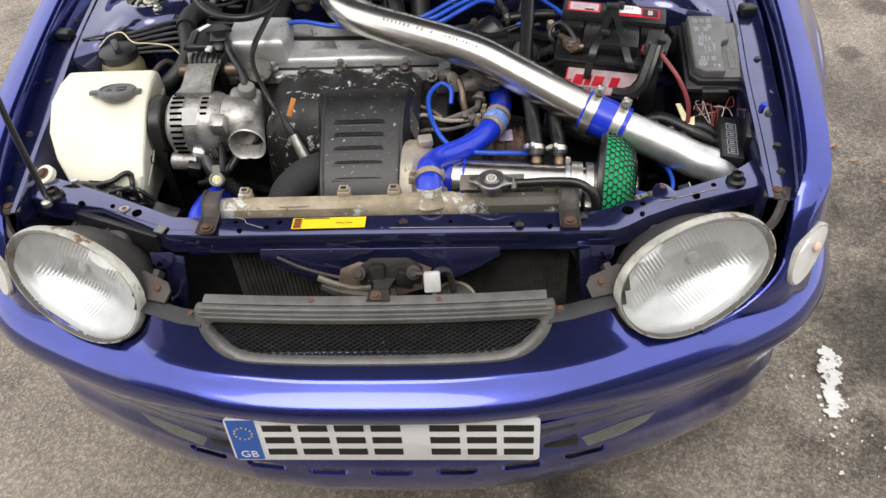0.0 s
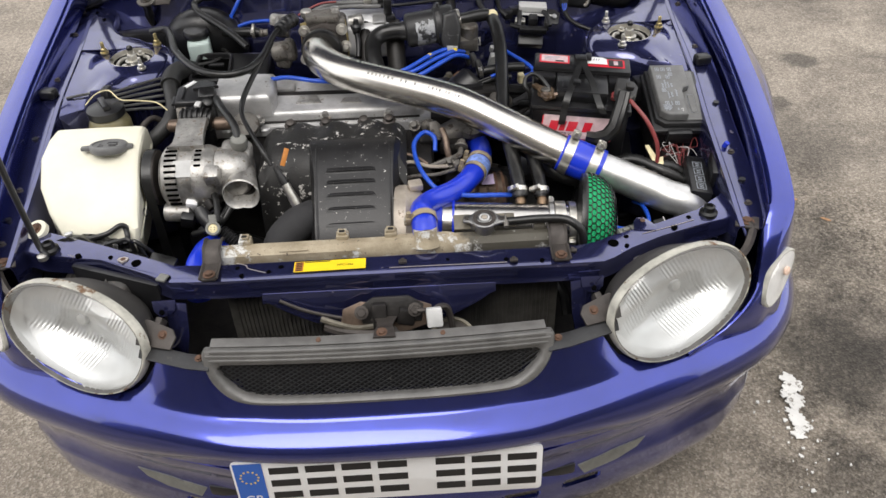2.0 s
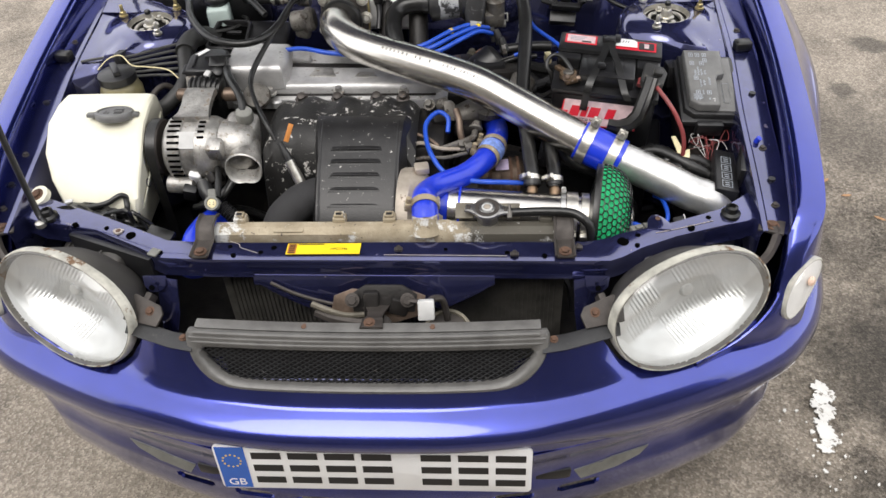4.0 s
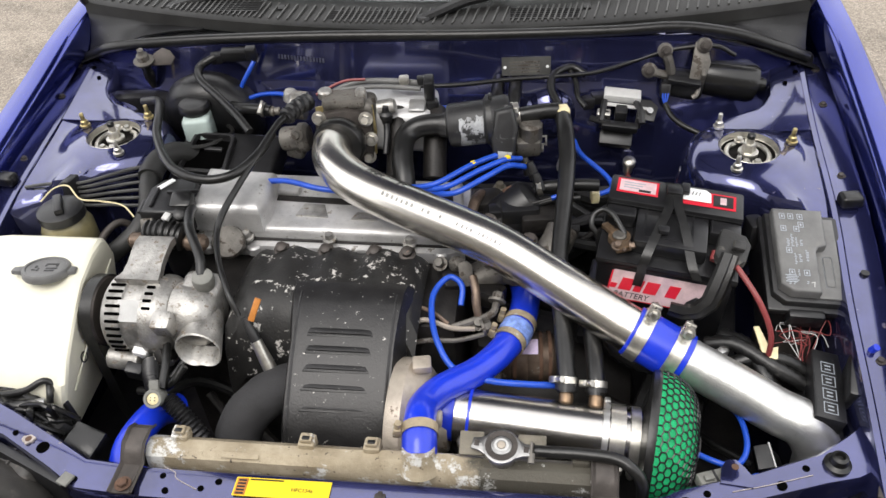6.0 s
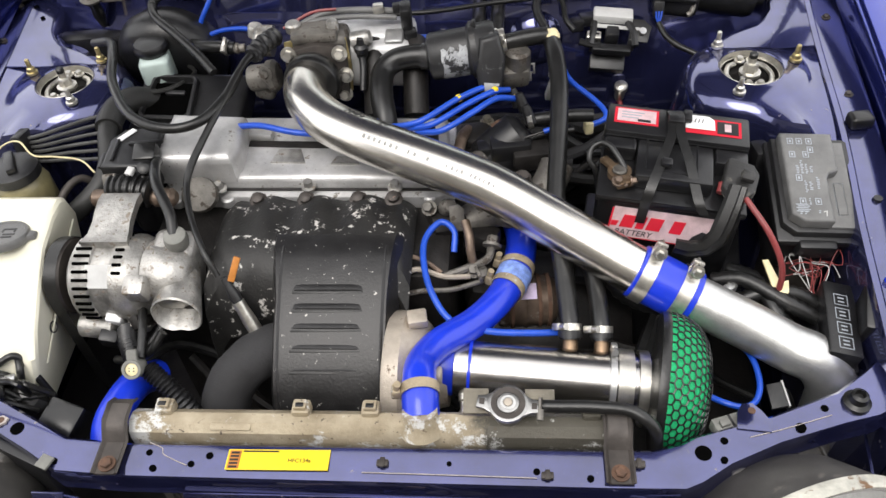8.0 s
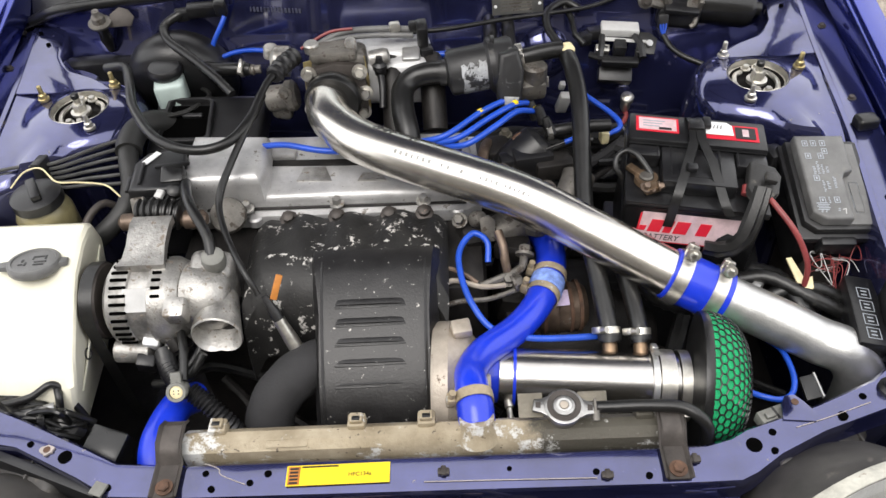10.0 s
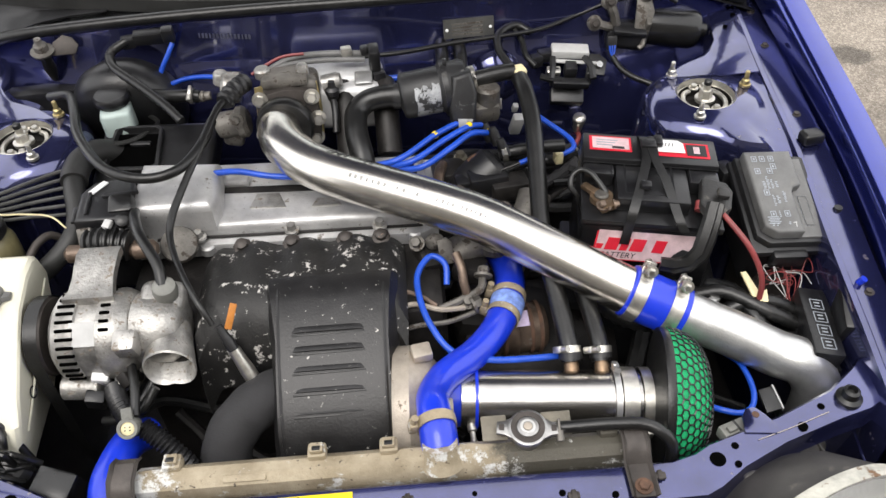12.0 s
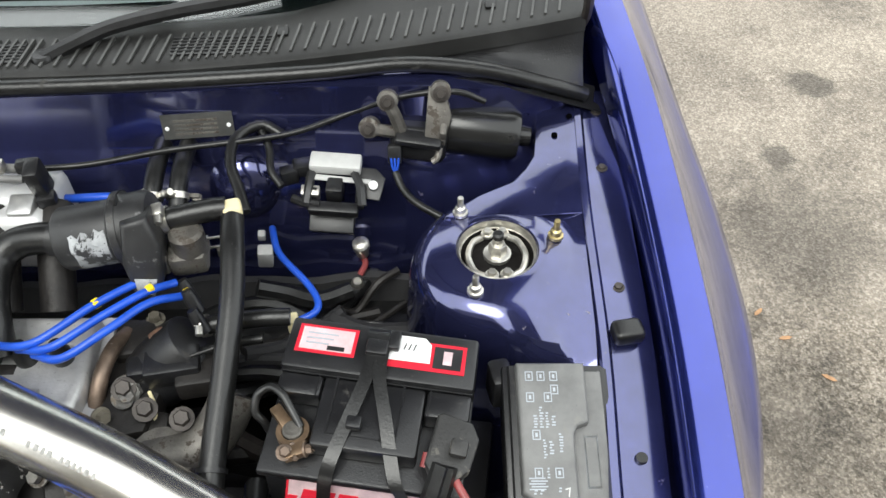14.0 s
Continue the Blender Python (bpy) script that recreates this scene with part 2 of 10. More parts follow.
COPPER = mat("dull_copper", (0.24, 0.165, 0.105), 0.4, 0.8, 0.3, 60, 0.1, 400)
AMBER = mat("amber_bulb", (0.8, 0.55, 0.42), 0.3, 0, 0.1, 40, 0.0, 300)
GLASS = mat("windscreen_glass", (0.012, 0.016, 0.016), 0.03, 0, 0.1, 3, 0.0, 300, spec=0.9)
PURPLE = mat("violet_label", (0.6, 0.5, 0.7), 0.35, 0.2, 0.25, 60, 0.0, 300)
CAP_CHROME = mat("worn_dull_chrome", (0.40, 0.395, 0.385), 0.3, 0.95, 0.25, 60, 0.15, 500, speck=((0.12, 0.11, 0.1), 0.2, 150))
COVER_PLASTIC = mat("weathered_cover_plastic", (0.05, 0.047, 0.044), 0.5, 0, 0.4, 20, 0.3, 500, wear=((0.11, 0.10, 0.09), 0.25, 26, 0.8))
RADIATOR_CORE = mat("radiator_core", (0.085, 0.08, 0.07), 0.6, 0.2, 0.4, 30, 0.4, 300)
LIGHT_GREY = mat("pale_grey_plastic", (0.5, 0.5, 0.49), 0.5, 0, 0.12, 40, 0.1, 400)
# pale colour standing for the sky reflected in the windscreen
SKY_GLARE = mat("pale_sky_glare", (0.46, 0.53, 0.53), 0.5, 0, 0.06, 4, 0.1, 200)
LEAF = mat("dry_leaf", (0.35, 0.2, 0.1), 0.8, 0, 0.3, 60, 0.3, 300)


GRIT = [(1.45, 1.28, 0.34), (1.42, 1.0, 0.36), (1.12, 0.62, 0.3), (1.05, 0.2, 0.34)]


def ground_material():
    m = bpy.data.materials.new("worn_asphalt")
    m.use_nodes = True
    n, l = m.node_tree.nodes, m.node_tree.links
    b = n["Principled BSDF"]
    co = n.new("ShaderNodeTexCoord")

    def noise(scale, detail=6, rough=0.6):
        t = n.new("ShaderNodeTexNoise")
        t.inputs["Scale"].default_value, t.inputs["Detail"].default_value, t.inputs["Roughness"].default_value = scale, detail, rough
        l.new(co.outputs["Object"], t.inputs["Vector"])
        return t.outputs["Fac"]

    def ramp(fac, stops):
        r = n.new("ShaderNodeValToRGB")
        while len(r.color_ramp.elements) < len(stops):
            r.color_ramp.elements.new(0.5)
        for e, (p, c) in zip(r.color_ramp.elements, stops):
            e.position, e.color = p, (*c, 1)
        l.new(fac, r.inputs["Fac"])
        return r.outputs["Color"]

    def mix(kind, fac, a, c):
        x = n.new("ShaderNodeMix")
        x.data_type, x.blend_type = "RGBA", kind
        if isinstance(fac, float):
            x.inputs["Factor"].default_value = fac
        else:
            l.new(fac, x.inputs["Factor"])
        l.new(a, x.inputs["A"])
        l.new(c, x.inputs["B"])
        return x.outputs["Result"]

    stones = n.new("ShaderNodeTexVoronoi")
    stones.inputs["Scale"].default_value = 190
    l.new(co.outputs["Object"], stones.inputs["Vector"])
    chips = ramp(stones.outputs["Color"], [(0.12, (0.062, 0.052, 0.042)), (0.5, (0.212, 0.182, 0.146)), (0.88, (0.54, 0.485, 0.41))])
    dust = ramp(noise(2.2, 8, 0.65), [(0.32, (0.178, 0.151, 0.120)), (0.5, (0.265, 0.226, 0.181)), (0.7, (0.365, 0.315, 0.254))])
    base = mix("MIX", 0.6, chips, dust)
    stain = ramp(noise(1.1, 9, 0.72), [(0.36, (0.42, 0.41, 0.41)), (0.5, (1, 1, 1))])
    base = mix("MULTIPLY", 0.6, base, stain)
    grit = ramp(noise(60, 5, 0.75), [(0.34, (0.4, 0.4, 0.4)), (0.6, (1.15, 1.15, 1.15))])
    base = mix("MULTIPLY", 0.5, base, grit)
    # oil drips and the damp, dirty strip beside the car, with ragged soft edges
    ragged = noise(9, 8, 0.75)
    for x, y, r, soft, depth in [(1.77, 2.36, 0.10, 0.5, 0.62), (1.54, 2.0, 0.07, 0.6, 0.5), (2.1, 3.1, 0.16, 0.5, 0.6), (1.5, 1.7, 0.45, 0.9, 0.5), (1.2, 0.62, 0.36, 0.8, 0.72), (1.15, 0.05, 0.4, 0.8, 0.6), (1.3, 1.1, 0.3, 0.9, 0.5), (0.33, 0.1, 0.16, 0.6, 0.6), (1.0, -0.5, 0.5, 0.9, 0.4), (1.75, 4.2, 0.3, 0.6, 0.5)]:
        d = n.new("ShaderNodeVectorMath")
        d.operation = "DISTANCE"
        d.inputs[1].default_value = (x, y, 0)
        l.new(co.outputs["Object"], d.inputs[0])
        w = n.new("ShaderNodeMath")
        w.operation = "MULTIPLY_ADD"
        w.inputs[1].default_value, w.inputs[2].default_value = r * 1.6, -r * 0.8
        l.new(ragged, w.inputs[0])
        t = n.new("ShaderNodeMath")
        t.operation = "ADD"
        l.new(d.outputs["Value"], t.inputs[0])
        l.new(w.outputs["Value"], t.inputs[1])
        mr = n.new("ShaderNodeMapRange")
        mr.interpolation_type = "SMOOTHSTEP"
        mr.inputs["From Min"].default_value, mr.inputs["From Max"].default_value = r * (1 - soft), r
        mr.inputs["To Min"].default_value, mr.inputs["To Max"].default_value = 1 - depth, 1.0
        l.new(t.outputs["Value"], mr.inputs["Value"])
        base = mix("MULTIPLY", 1.0, base, mr.outputs["Result"])
    # loose grit and moss washed up in a few places
    crumbs = ramp(noise(95, 4, 0.8), [(0.42, (0.42, 0.4, 0.35)), (0.53, (1, 1, 1))])
    for x, y, r in GRIT:
        d = n.new("ShaderNodeVectorMath")
        d.operation = "DISTANCE"
        d.inputs[1].default_value = (x, y, 0)
        l.new(co.outputs["Object"], d.inputs[0])
        w = n.new("ShaderNodeMath")
        w.operation = "MULTIPLY_ADD"
        w.inputs[1].default_value, w.inputs[2].default_value = r * 1.8, -r * 0.9
        l.new(ragged, w.inputs[0])
        t = n.new("ShaderNodeMath")
        t.operation = "ADD"
        l.new(d.outputs["Value"], t.inputs[0])
        l.new(w.outputs["Value"], t.inputs[1])
        mr = n.new("ShaderNodeMapRange")
        mr.interpolation_type = "SMOOTHSTEP"
        mr.inputs["From Min"].default_value, mr.inputs["From Max"].default_value = r * 0.3, r
        mr.inputs["To Min"].default_value, mr.inputs["To Max"].default_value = 0.75, 0.0
        l.new(t.outputs["Value"], mr.inputs["Value"])
        base = mix("MULTIPLY", mr.outputs["Result"], base, crumbs)
    l.new(base, b.inputs["Base Color"])
    b.inputs["Roughness"].default_value = 0.85
    bp = n.new("ShaderNodeBump")
    bp.inputs["Strength"].default_value, bp.inputs["Distance"].default_value = 0.45, 0.004
    l.new(stones.outputs["Distance"], bp.inputs["Height"])
    l.new(bp.outputs["Normal"], b.inputs["Normal"])
    return m


ASPHALT = ground_material()
ROAD_PAINT = mat("worn_road_paint", (0.66, 0.65, 0.62), 0.7, 0, 0.16, 12, 0.5, 250, wear=((0.19, 0.168, 0.138), 0.36, 45, 0.85))


# ---- shape helpers ----
def V(*a):
    return Vector(a)


def thing(name, label, category, at=(0, 0, 0), group="", kind=""):
    ob = new(name)
    ob.empty_display_size = 0.05
    ob.location = at
    return tagged(ob, label, category, group, kind)


def part(name, bm, material, parent=None, label="", angle=38):
    """Links a bmesh in world coordinates as one mesh object under a thing or a part."""
    me = bpy.data.meshes.new(name)
    bmesh.ops.recalc_face_normals(bm, faces=bm.faces[:])
    bm.to_mesh(me)
    bm.free()
    me.materials.append(material)
    me.shade_smooth()
    me.set_sharp_from_angle(angle=radians(angle))
    ob = new(name, me)
    if parent:
        ob.parent = parent
        if parent.type == "EMPTY":
            ob.matrix_parent_inverse = Matrix.Translation(-parent.location)
    return tagged(ob, label)


def spline(pts, sub=6):
    """A Catmull-Rom curve through the points; each point may carry a radius as its fourth number."""
    p = [np.array(q, float) for q in pts]
    p = [2 * p[0] - p[1]] + p + [2 * p[-1] - p[-2]]
    out = []
    for i in range(1, len(p) - 2):
        for k in range(sub):
            t = k / sub
            out.append(0.5 * (2 * p[i] + (p[i + 1] - p[i - 1]) * t + (2 * p[i - 1] - 5 * p[i] + 4 * p[i + 1] - p[i + 2]) * t * t + (3 * p[i] - p[i - 1] - 3 * p[i + 1] + p[i + 2]) * t ** 3))
    out.append(p[-2])
    return out


def rings(bm, loops, closed=True, caps=True):
    vs = [[bm.verts.new(q) for q in loop] for loop in loops]
    n = len(vs[0])
    for a, b in zip(vs, vs[1:]):
        for i in range(n if closed else n - 1):
            j = (i + 1) % n
            bm.faces.new((a[i], a[j], b[j], b[i]))
    if caps and closed:
        bm.faces.new(vs[0][::-1])
        bm.faces.new(vs[-1])
    return vs


def tube(bm, pts, r, n=12, sub=6, caps=True, wave=0.0, pitch=1):
    """A swept round tube. wave: ribs of that height, one in every pitch steps."""
    c = spline(pts, sub) if len(pts) > 2 and sub > 1 else [np.array(q, float) for q in pts]
    pos = [Vector(q[:3]) for q in c]
    rad = [q[3] if len(q) > 3 else r for q in c]
    loops, up = [], None
    for i, q in enumerate(pos):
        d = (pos[min(i + 1, len(pos) - 1)] - pos[max(i - 1, 0)]).normalized()
        if up is None:
            up = d.orthogonal().normalized()
        up = (up - d * up.dot(d)).normalized()
        side = d.cross(up)
        rr = rad[i] + (wave if (i // pitch) % 2 else 0)
        loops.append([q + (up * math.cos(2 * math.pi * k / n) + side * math.sin(2 * math.pi * k / n)) * rr for k in range(n)])
    rings(bm, loops, True, caps)
    return bm


def lathe(bm, prof, at, axis, n=28, caps=True):
    """Turns a profile of (radius, height) round an axis."""
    at, axis = Vector(at), Vector(axis).normalized()
    u = axis.orthogonal().normalized()
    v = axis.cross(u)
    rings(bm, [[at + axis * h + (u * math.cos(2 * math.pi * k / n) + v * math.sin(2 * math.pi * k / n)) * max(r, 1e-5) for k in range(n)] for r, h in prof], True, caps)
    return bm


def cyl(bm, p0, p1, r, n=20, edge=0.0):
    p0, p1 = Vector(p0), Vector(p1)
    h = (p1 - p0).length
    e = min(edge, r * 0.4, h * 0.4)
    prof = [(r, 0), (r, h)] if not e else [(r - e, 0), (r, e), (r, h - e), (r - e, h)]
    return lathe(bm, prof, p0, p1 - p0, n)


def box(bm, c, s, m=None, bev=0.004, seg=2):
    """A bevelled block of size s at c, turned by the matrix m."""
    g = bmesh.ops.create_cube(bm, size=1.0)
    vs = g["verts"]
    for v in vs:
        v.co = Vector((v.co.x * s[0], v.co.y * s[1], v.co.z * s[2]))
    es = list({e for v in vs for e in v.link_edges})
    if bev:
        bev = min(bev, min(s) * 0.45)
        g = bmesh.ops.bevel(bm, geom=es, offset=bev, segments=seg, profile=0.5, affect="EDGES", clamp_overlap=True)
        vs = list({v for f in g["faces"] for v in f.verts} | {v for v in vs if v.is_valid})
    mm = Matrix.Translation(c) @ (m.to_4x4() if m else Matrix())
    bmesh.ops.transform(bm, matrix=mm, verts=vs)
    return bm


def turn(rx=0, ry=0, rz=0):
    return Euler([radians(a) for a in (rx, ry, rz)]).to_matrix().to_4x4()


def slab(bm, outline, thick, m, bev=0.003, seg=2):
    """A flat plate with that outline (x, y) and thickness, placed by m."""
    lo = [bm.verts.new((x, y, 0)) for x, y in outline]
    f = bm.faces.new(lo)
    g = bmesh.ops.extrude_face_region(bm, geom=[f])
    top = [v for v in g["geom"] if isinstance(v, bmesh.types.BMVert)]
    for v in top:
        v.co.z += thick
    vs = lo + top
    if bev:
        tops = [e for e in {e for v in top for e in v.link_edges} if all(q in top for q in e.verts)]
        g = bmesh.ops.bevel(bm, geom=tops, offset=bev, segments=seg, profile=0.5, affect="EDGES", clamp_overlap=True)
        vs = list({v for v in vs if v.is_valid} | {v for q in g["faces"] for v in q.verts})
    bmesh.ops.transform(bm, matrix=m, verts=vs)
    return bm


def bolt(bm, at, axis=(0, 0, 1), r=0.007, h=0.006, washer=True):
    at, axis = Vector(at), Vector(axis).normalized()
    if washer:
        lathe(bm, [(r * 1.5, 0), (r * 1.5, h * 0.25), (r * 1.2, h * 0.3)], at, axis, 14)
    lathe(bm, [(r, h * 0.2), (r, h * 0.85), (r * 0.85, h)], at, axis, 6)
    return bm


def B():
    return bmesh.new()


def lerp(table, x):
    """Linear interpolation in rows of (x, value, value, ...)."""
    xs = [r[0] for r in table]
    out = [float(np.interp(x, xs, [r[k] for r in table])) for k in range(1, len(table[0]))]
    return out[0] if len(out) == 1 else out


def smooth_lerp(table, n):
    """n points along a smooth curve through the table's rows."""
    c = spline(table, 12)
    t = np.linspace(0, len(c) - 1, n)
    return [tuple(float(np.interp(q, range(len(c)), [a[k] for a in c])) for k in range(len(table[0]))) for q in t]


def clamp_band(bm, at, axis, r, w=0.012, screw=None):
    """A worm-drive band round a hose, with its screw housing."""
    at, axis = Vector(at), Vector(axis).normalized()
    lathe(bm, [(r, -w / 2), (r + 0.0015, -w / 2), (r + 0.0015, w / 2), (r, w / 2)], at, axis, 28, False)
    if screw:
        s = Vector(screw)
        s = (s - axis * s.dot(axis)).normalized()
        side = axis.cross(s)
        q = at + s * (r + 0.006)
        m = Matrix((side, axis, s)).transposed().to_4x4()
        box(bm, q, (0.016, w * 1.05, 0.010), m, 0.002)
        cyl(bm, q + side * 0.006, q + side * 0.018, 0.0045, 10)
    return bm


# ---- ground ----
def ground():
    bm = B()
    xs = [-400, -60, -12] + [-4 + 0.25 * i for i in range(33)] + [12, 60, 400]
    ys = [-400, -60, -12] + [-3 + 0.25 * i for i in range(33)] + [12, 60, 400]
    vs = [[bm.verts.new((x, y, 0.006 * noise.noise((x * 0.8, y * 0.8, 3)) - 0.004 if abs(x) < 5 and abs(y) < 6 else -0.004)) for x in xs] for y in ys]
    for a, b in zip(vs, vs[1:]):
        for i in range(len(xs) - 1):
            bm.faces.new((a[i], a[i + 1], b[i + 1], b[i]))
    tagged(part("ground", bm, ASPHALT), "weathered grey-brown car park asphalt with dark damp stains", "ground", kind="structure")


ground()


def blotch(bm, x, y, r, squash=1.0, seed=0.0, z=0.005, rough=0.45, n=30, turn_deg=0.0):
    """An irregular thin patch lying on the ground."""
    pts = []
    for k in range(n):
        a = 2 * math.pi * k / n
        q = r * (1 + rough * noise.noise((math.cos(a) * 1.7 + seed, math.sin(a) * 1.7 - seed, seed * 3.1)) + rough * 0.5 * noise.noise((math.cos(a) * 5 + seed, math.sin(a) * 5, seed)))
        px, py = q * math.cos(a), q * squash * math.sin(a)
        c, s = math.cos(radians(turn_deg)), math.sin(radians(turn_deg))
        pts.append((px * c - py * s, px * s + py * c))
    slab(bm, pts, 0.003, Matrix.Translation((x, y, z - 0.003 + 0.0008 * ((seed * 7.3) % 1.7))), 0)


def parking_lines():
    rnd = random.Random(4)
    bm = B()
    for i in range(14):
        t = i / 13
        blotch(bm, 0.972 + 0.045 * t + rnd.gauss(0, 0.009), 0.375 + 0.18 * t, rnd.uniform(0.010, 0.018), 1.2, i * 1.7, rough=0.6, n=40, turn_deg=70)
    for i in range(34):
        u = rnd.random() ** 0.6
        blotch(bm, 0.967 + rnd.gauss(0, 0.032), 0.14 + 0.36 * u, rnd.uniform(0.0015, 0.005), rnd.uniform(0.5, 1.2), 40 + i, rough=0.9, n=12, turn_deg=70)
    ob = part("road_marking", bm, ROAD_PAINT)
    tagged(ob, "flaking white painted bay line on the asphalt", "road marking", kind="structure")
    bm = B()
    for i in range(8):
        blotch(bm, -1.735 - 0.006 * i, 2.86 + 0.13 * i, 0.06, 1.5, 11 + i, rough=0.15, turn_deg=0)
    tagged(part("road_marking", bm, ROAD_PAINT), "white painted bay line beyond the car's far wing", "road marking", kind="structure")
    bm = B()
    for i in range(5):
        blotch(bm, -1.55 + rnd.uniform(-0.1, 0.1), 2.05 + rnd.uniform(-0.1, 0.1), rnd.uniform(0.006, 0.014), 0.8, 90 + i, n=14)
    tagged(part("road_marking", bm, ROAD_PAINT), "faint flecks of old white paint on the asphalt", "road marking", kind="structure")
    for i, (x, y, a) in enumerate([(1.29, 1.41, 40), (1.393, 1.215, -30), (1.33, 1.33, 10)]):
        bm = B()
        slab(bm, [(-0.016, 0), (-0.006, 0.005), (0.012, 0.004), (0.02, 0), (0.01, -0.005), (-0.008, -0.004)], 0.002, pose(x, y, 0.004, 8, 5, a), 0)
        tagged(part("fallen_leaf", bm, LEAF), "small dry brown leaf on the asphalt", "leaf", group="fallen leaves")


parking_lines()

# unseen wall added behind the viewer, to darken what the car's front reflects
def add_unseen_wall():
    bm = B()
    box(bm, (0, -3.4, 2.15), (11.0, 0.3, 4.4), None, 0.02)
    tagged(part("unseen_wall", bm, UNSEEN_WALL), "unseen dark wall added in front of the car to block low sky", "wall", kind="structure")


add_unseen_wall()

# ---- car body ----
car = thing("car", "dark blue metallic hatchback with its bonnet propped open", "car", (0, 0, 0))

CREST = [(0, -0.012), (0.14, -0.009), (0.27, 0.008), (0.40, 0.045), (0.535, 0.097), (0.667, 0.163), (0.735, 0.225), (0.777, 0.30), (0.805, 0.40), (0.826, 0.53), (0.836, 0.66)]


def plan(table, n):
    right = smooth_lerp(table, n)
    return [(-x, y) for x, y in right[:0:-1]] + right


def outward(pts):
    out = []
    for i in range(len(pts)):
        a, b = Vector(pts[max(i - 1, 0)]), Vector(pts[min(i + 1, len(pts) - 1)])
        d = (b - a).normalized()
        out.append(Vector((d.y, -d.x)))
    return out


def sheet(bm, grid, thick, flip=False):
    """A skin through a grid of points, given a thickness inwards."""
    vs = [[bm.verts.new(q) for q in row] for row in grid]
    fs = []
    for a, b in zip(vs, vs[1:]):
        for i in range(len(a) - 1):
            fs.append(bm.faces.new((a[i], a[i + 1], b[i + 1], b[i]) if not flip else (a[i], b[i], b[i + 1], a[i + 1])))
    bm.normal_update()
    bmesh.ops.solidify(bm, geom=fs, thickness=thick)


TOP_EDGE = [(0, 0.628), (0.262, 0.628), (0.285, 0.69), (0.39, 0.675), (0.41, 0.63), (0.47, 0.592), (0.55, 0.600), (0.62, 0.625), (0.645, 0.64), (0.67, 0.61), (0.70, 0.602), (0.84, 0.602)]


VALANCE = [(0.485, 0.0205), (0.47, 0.0225), (0.45, 0.028), (0.43, 0.037), (0.386, 0.038), (0.370, 0.034), (0.360, 0.032), (0.330, 0.034), (0.318, 0.034), (0.300, 0.036), (0.282, 0.039), (0.265, 0.044), (0.248, 0.052), (0.234, 0.066)]


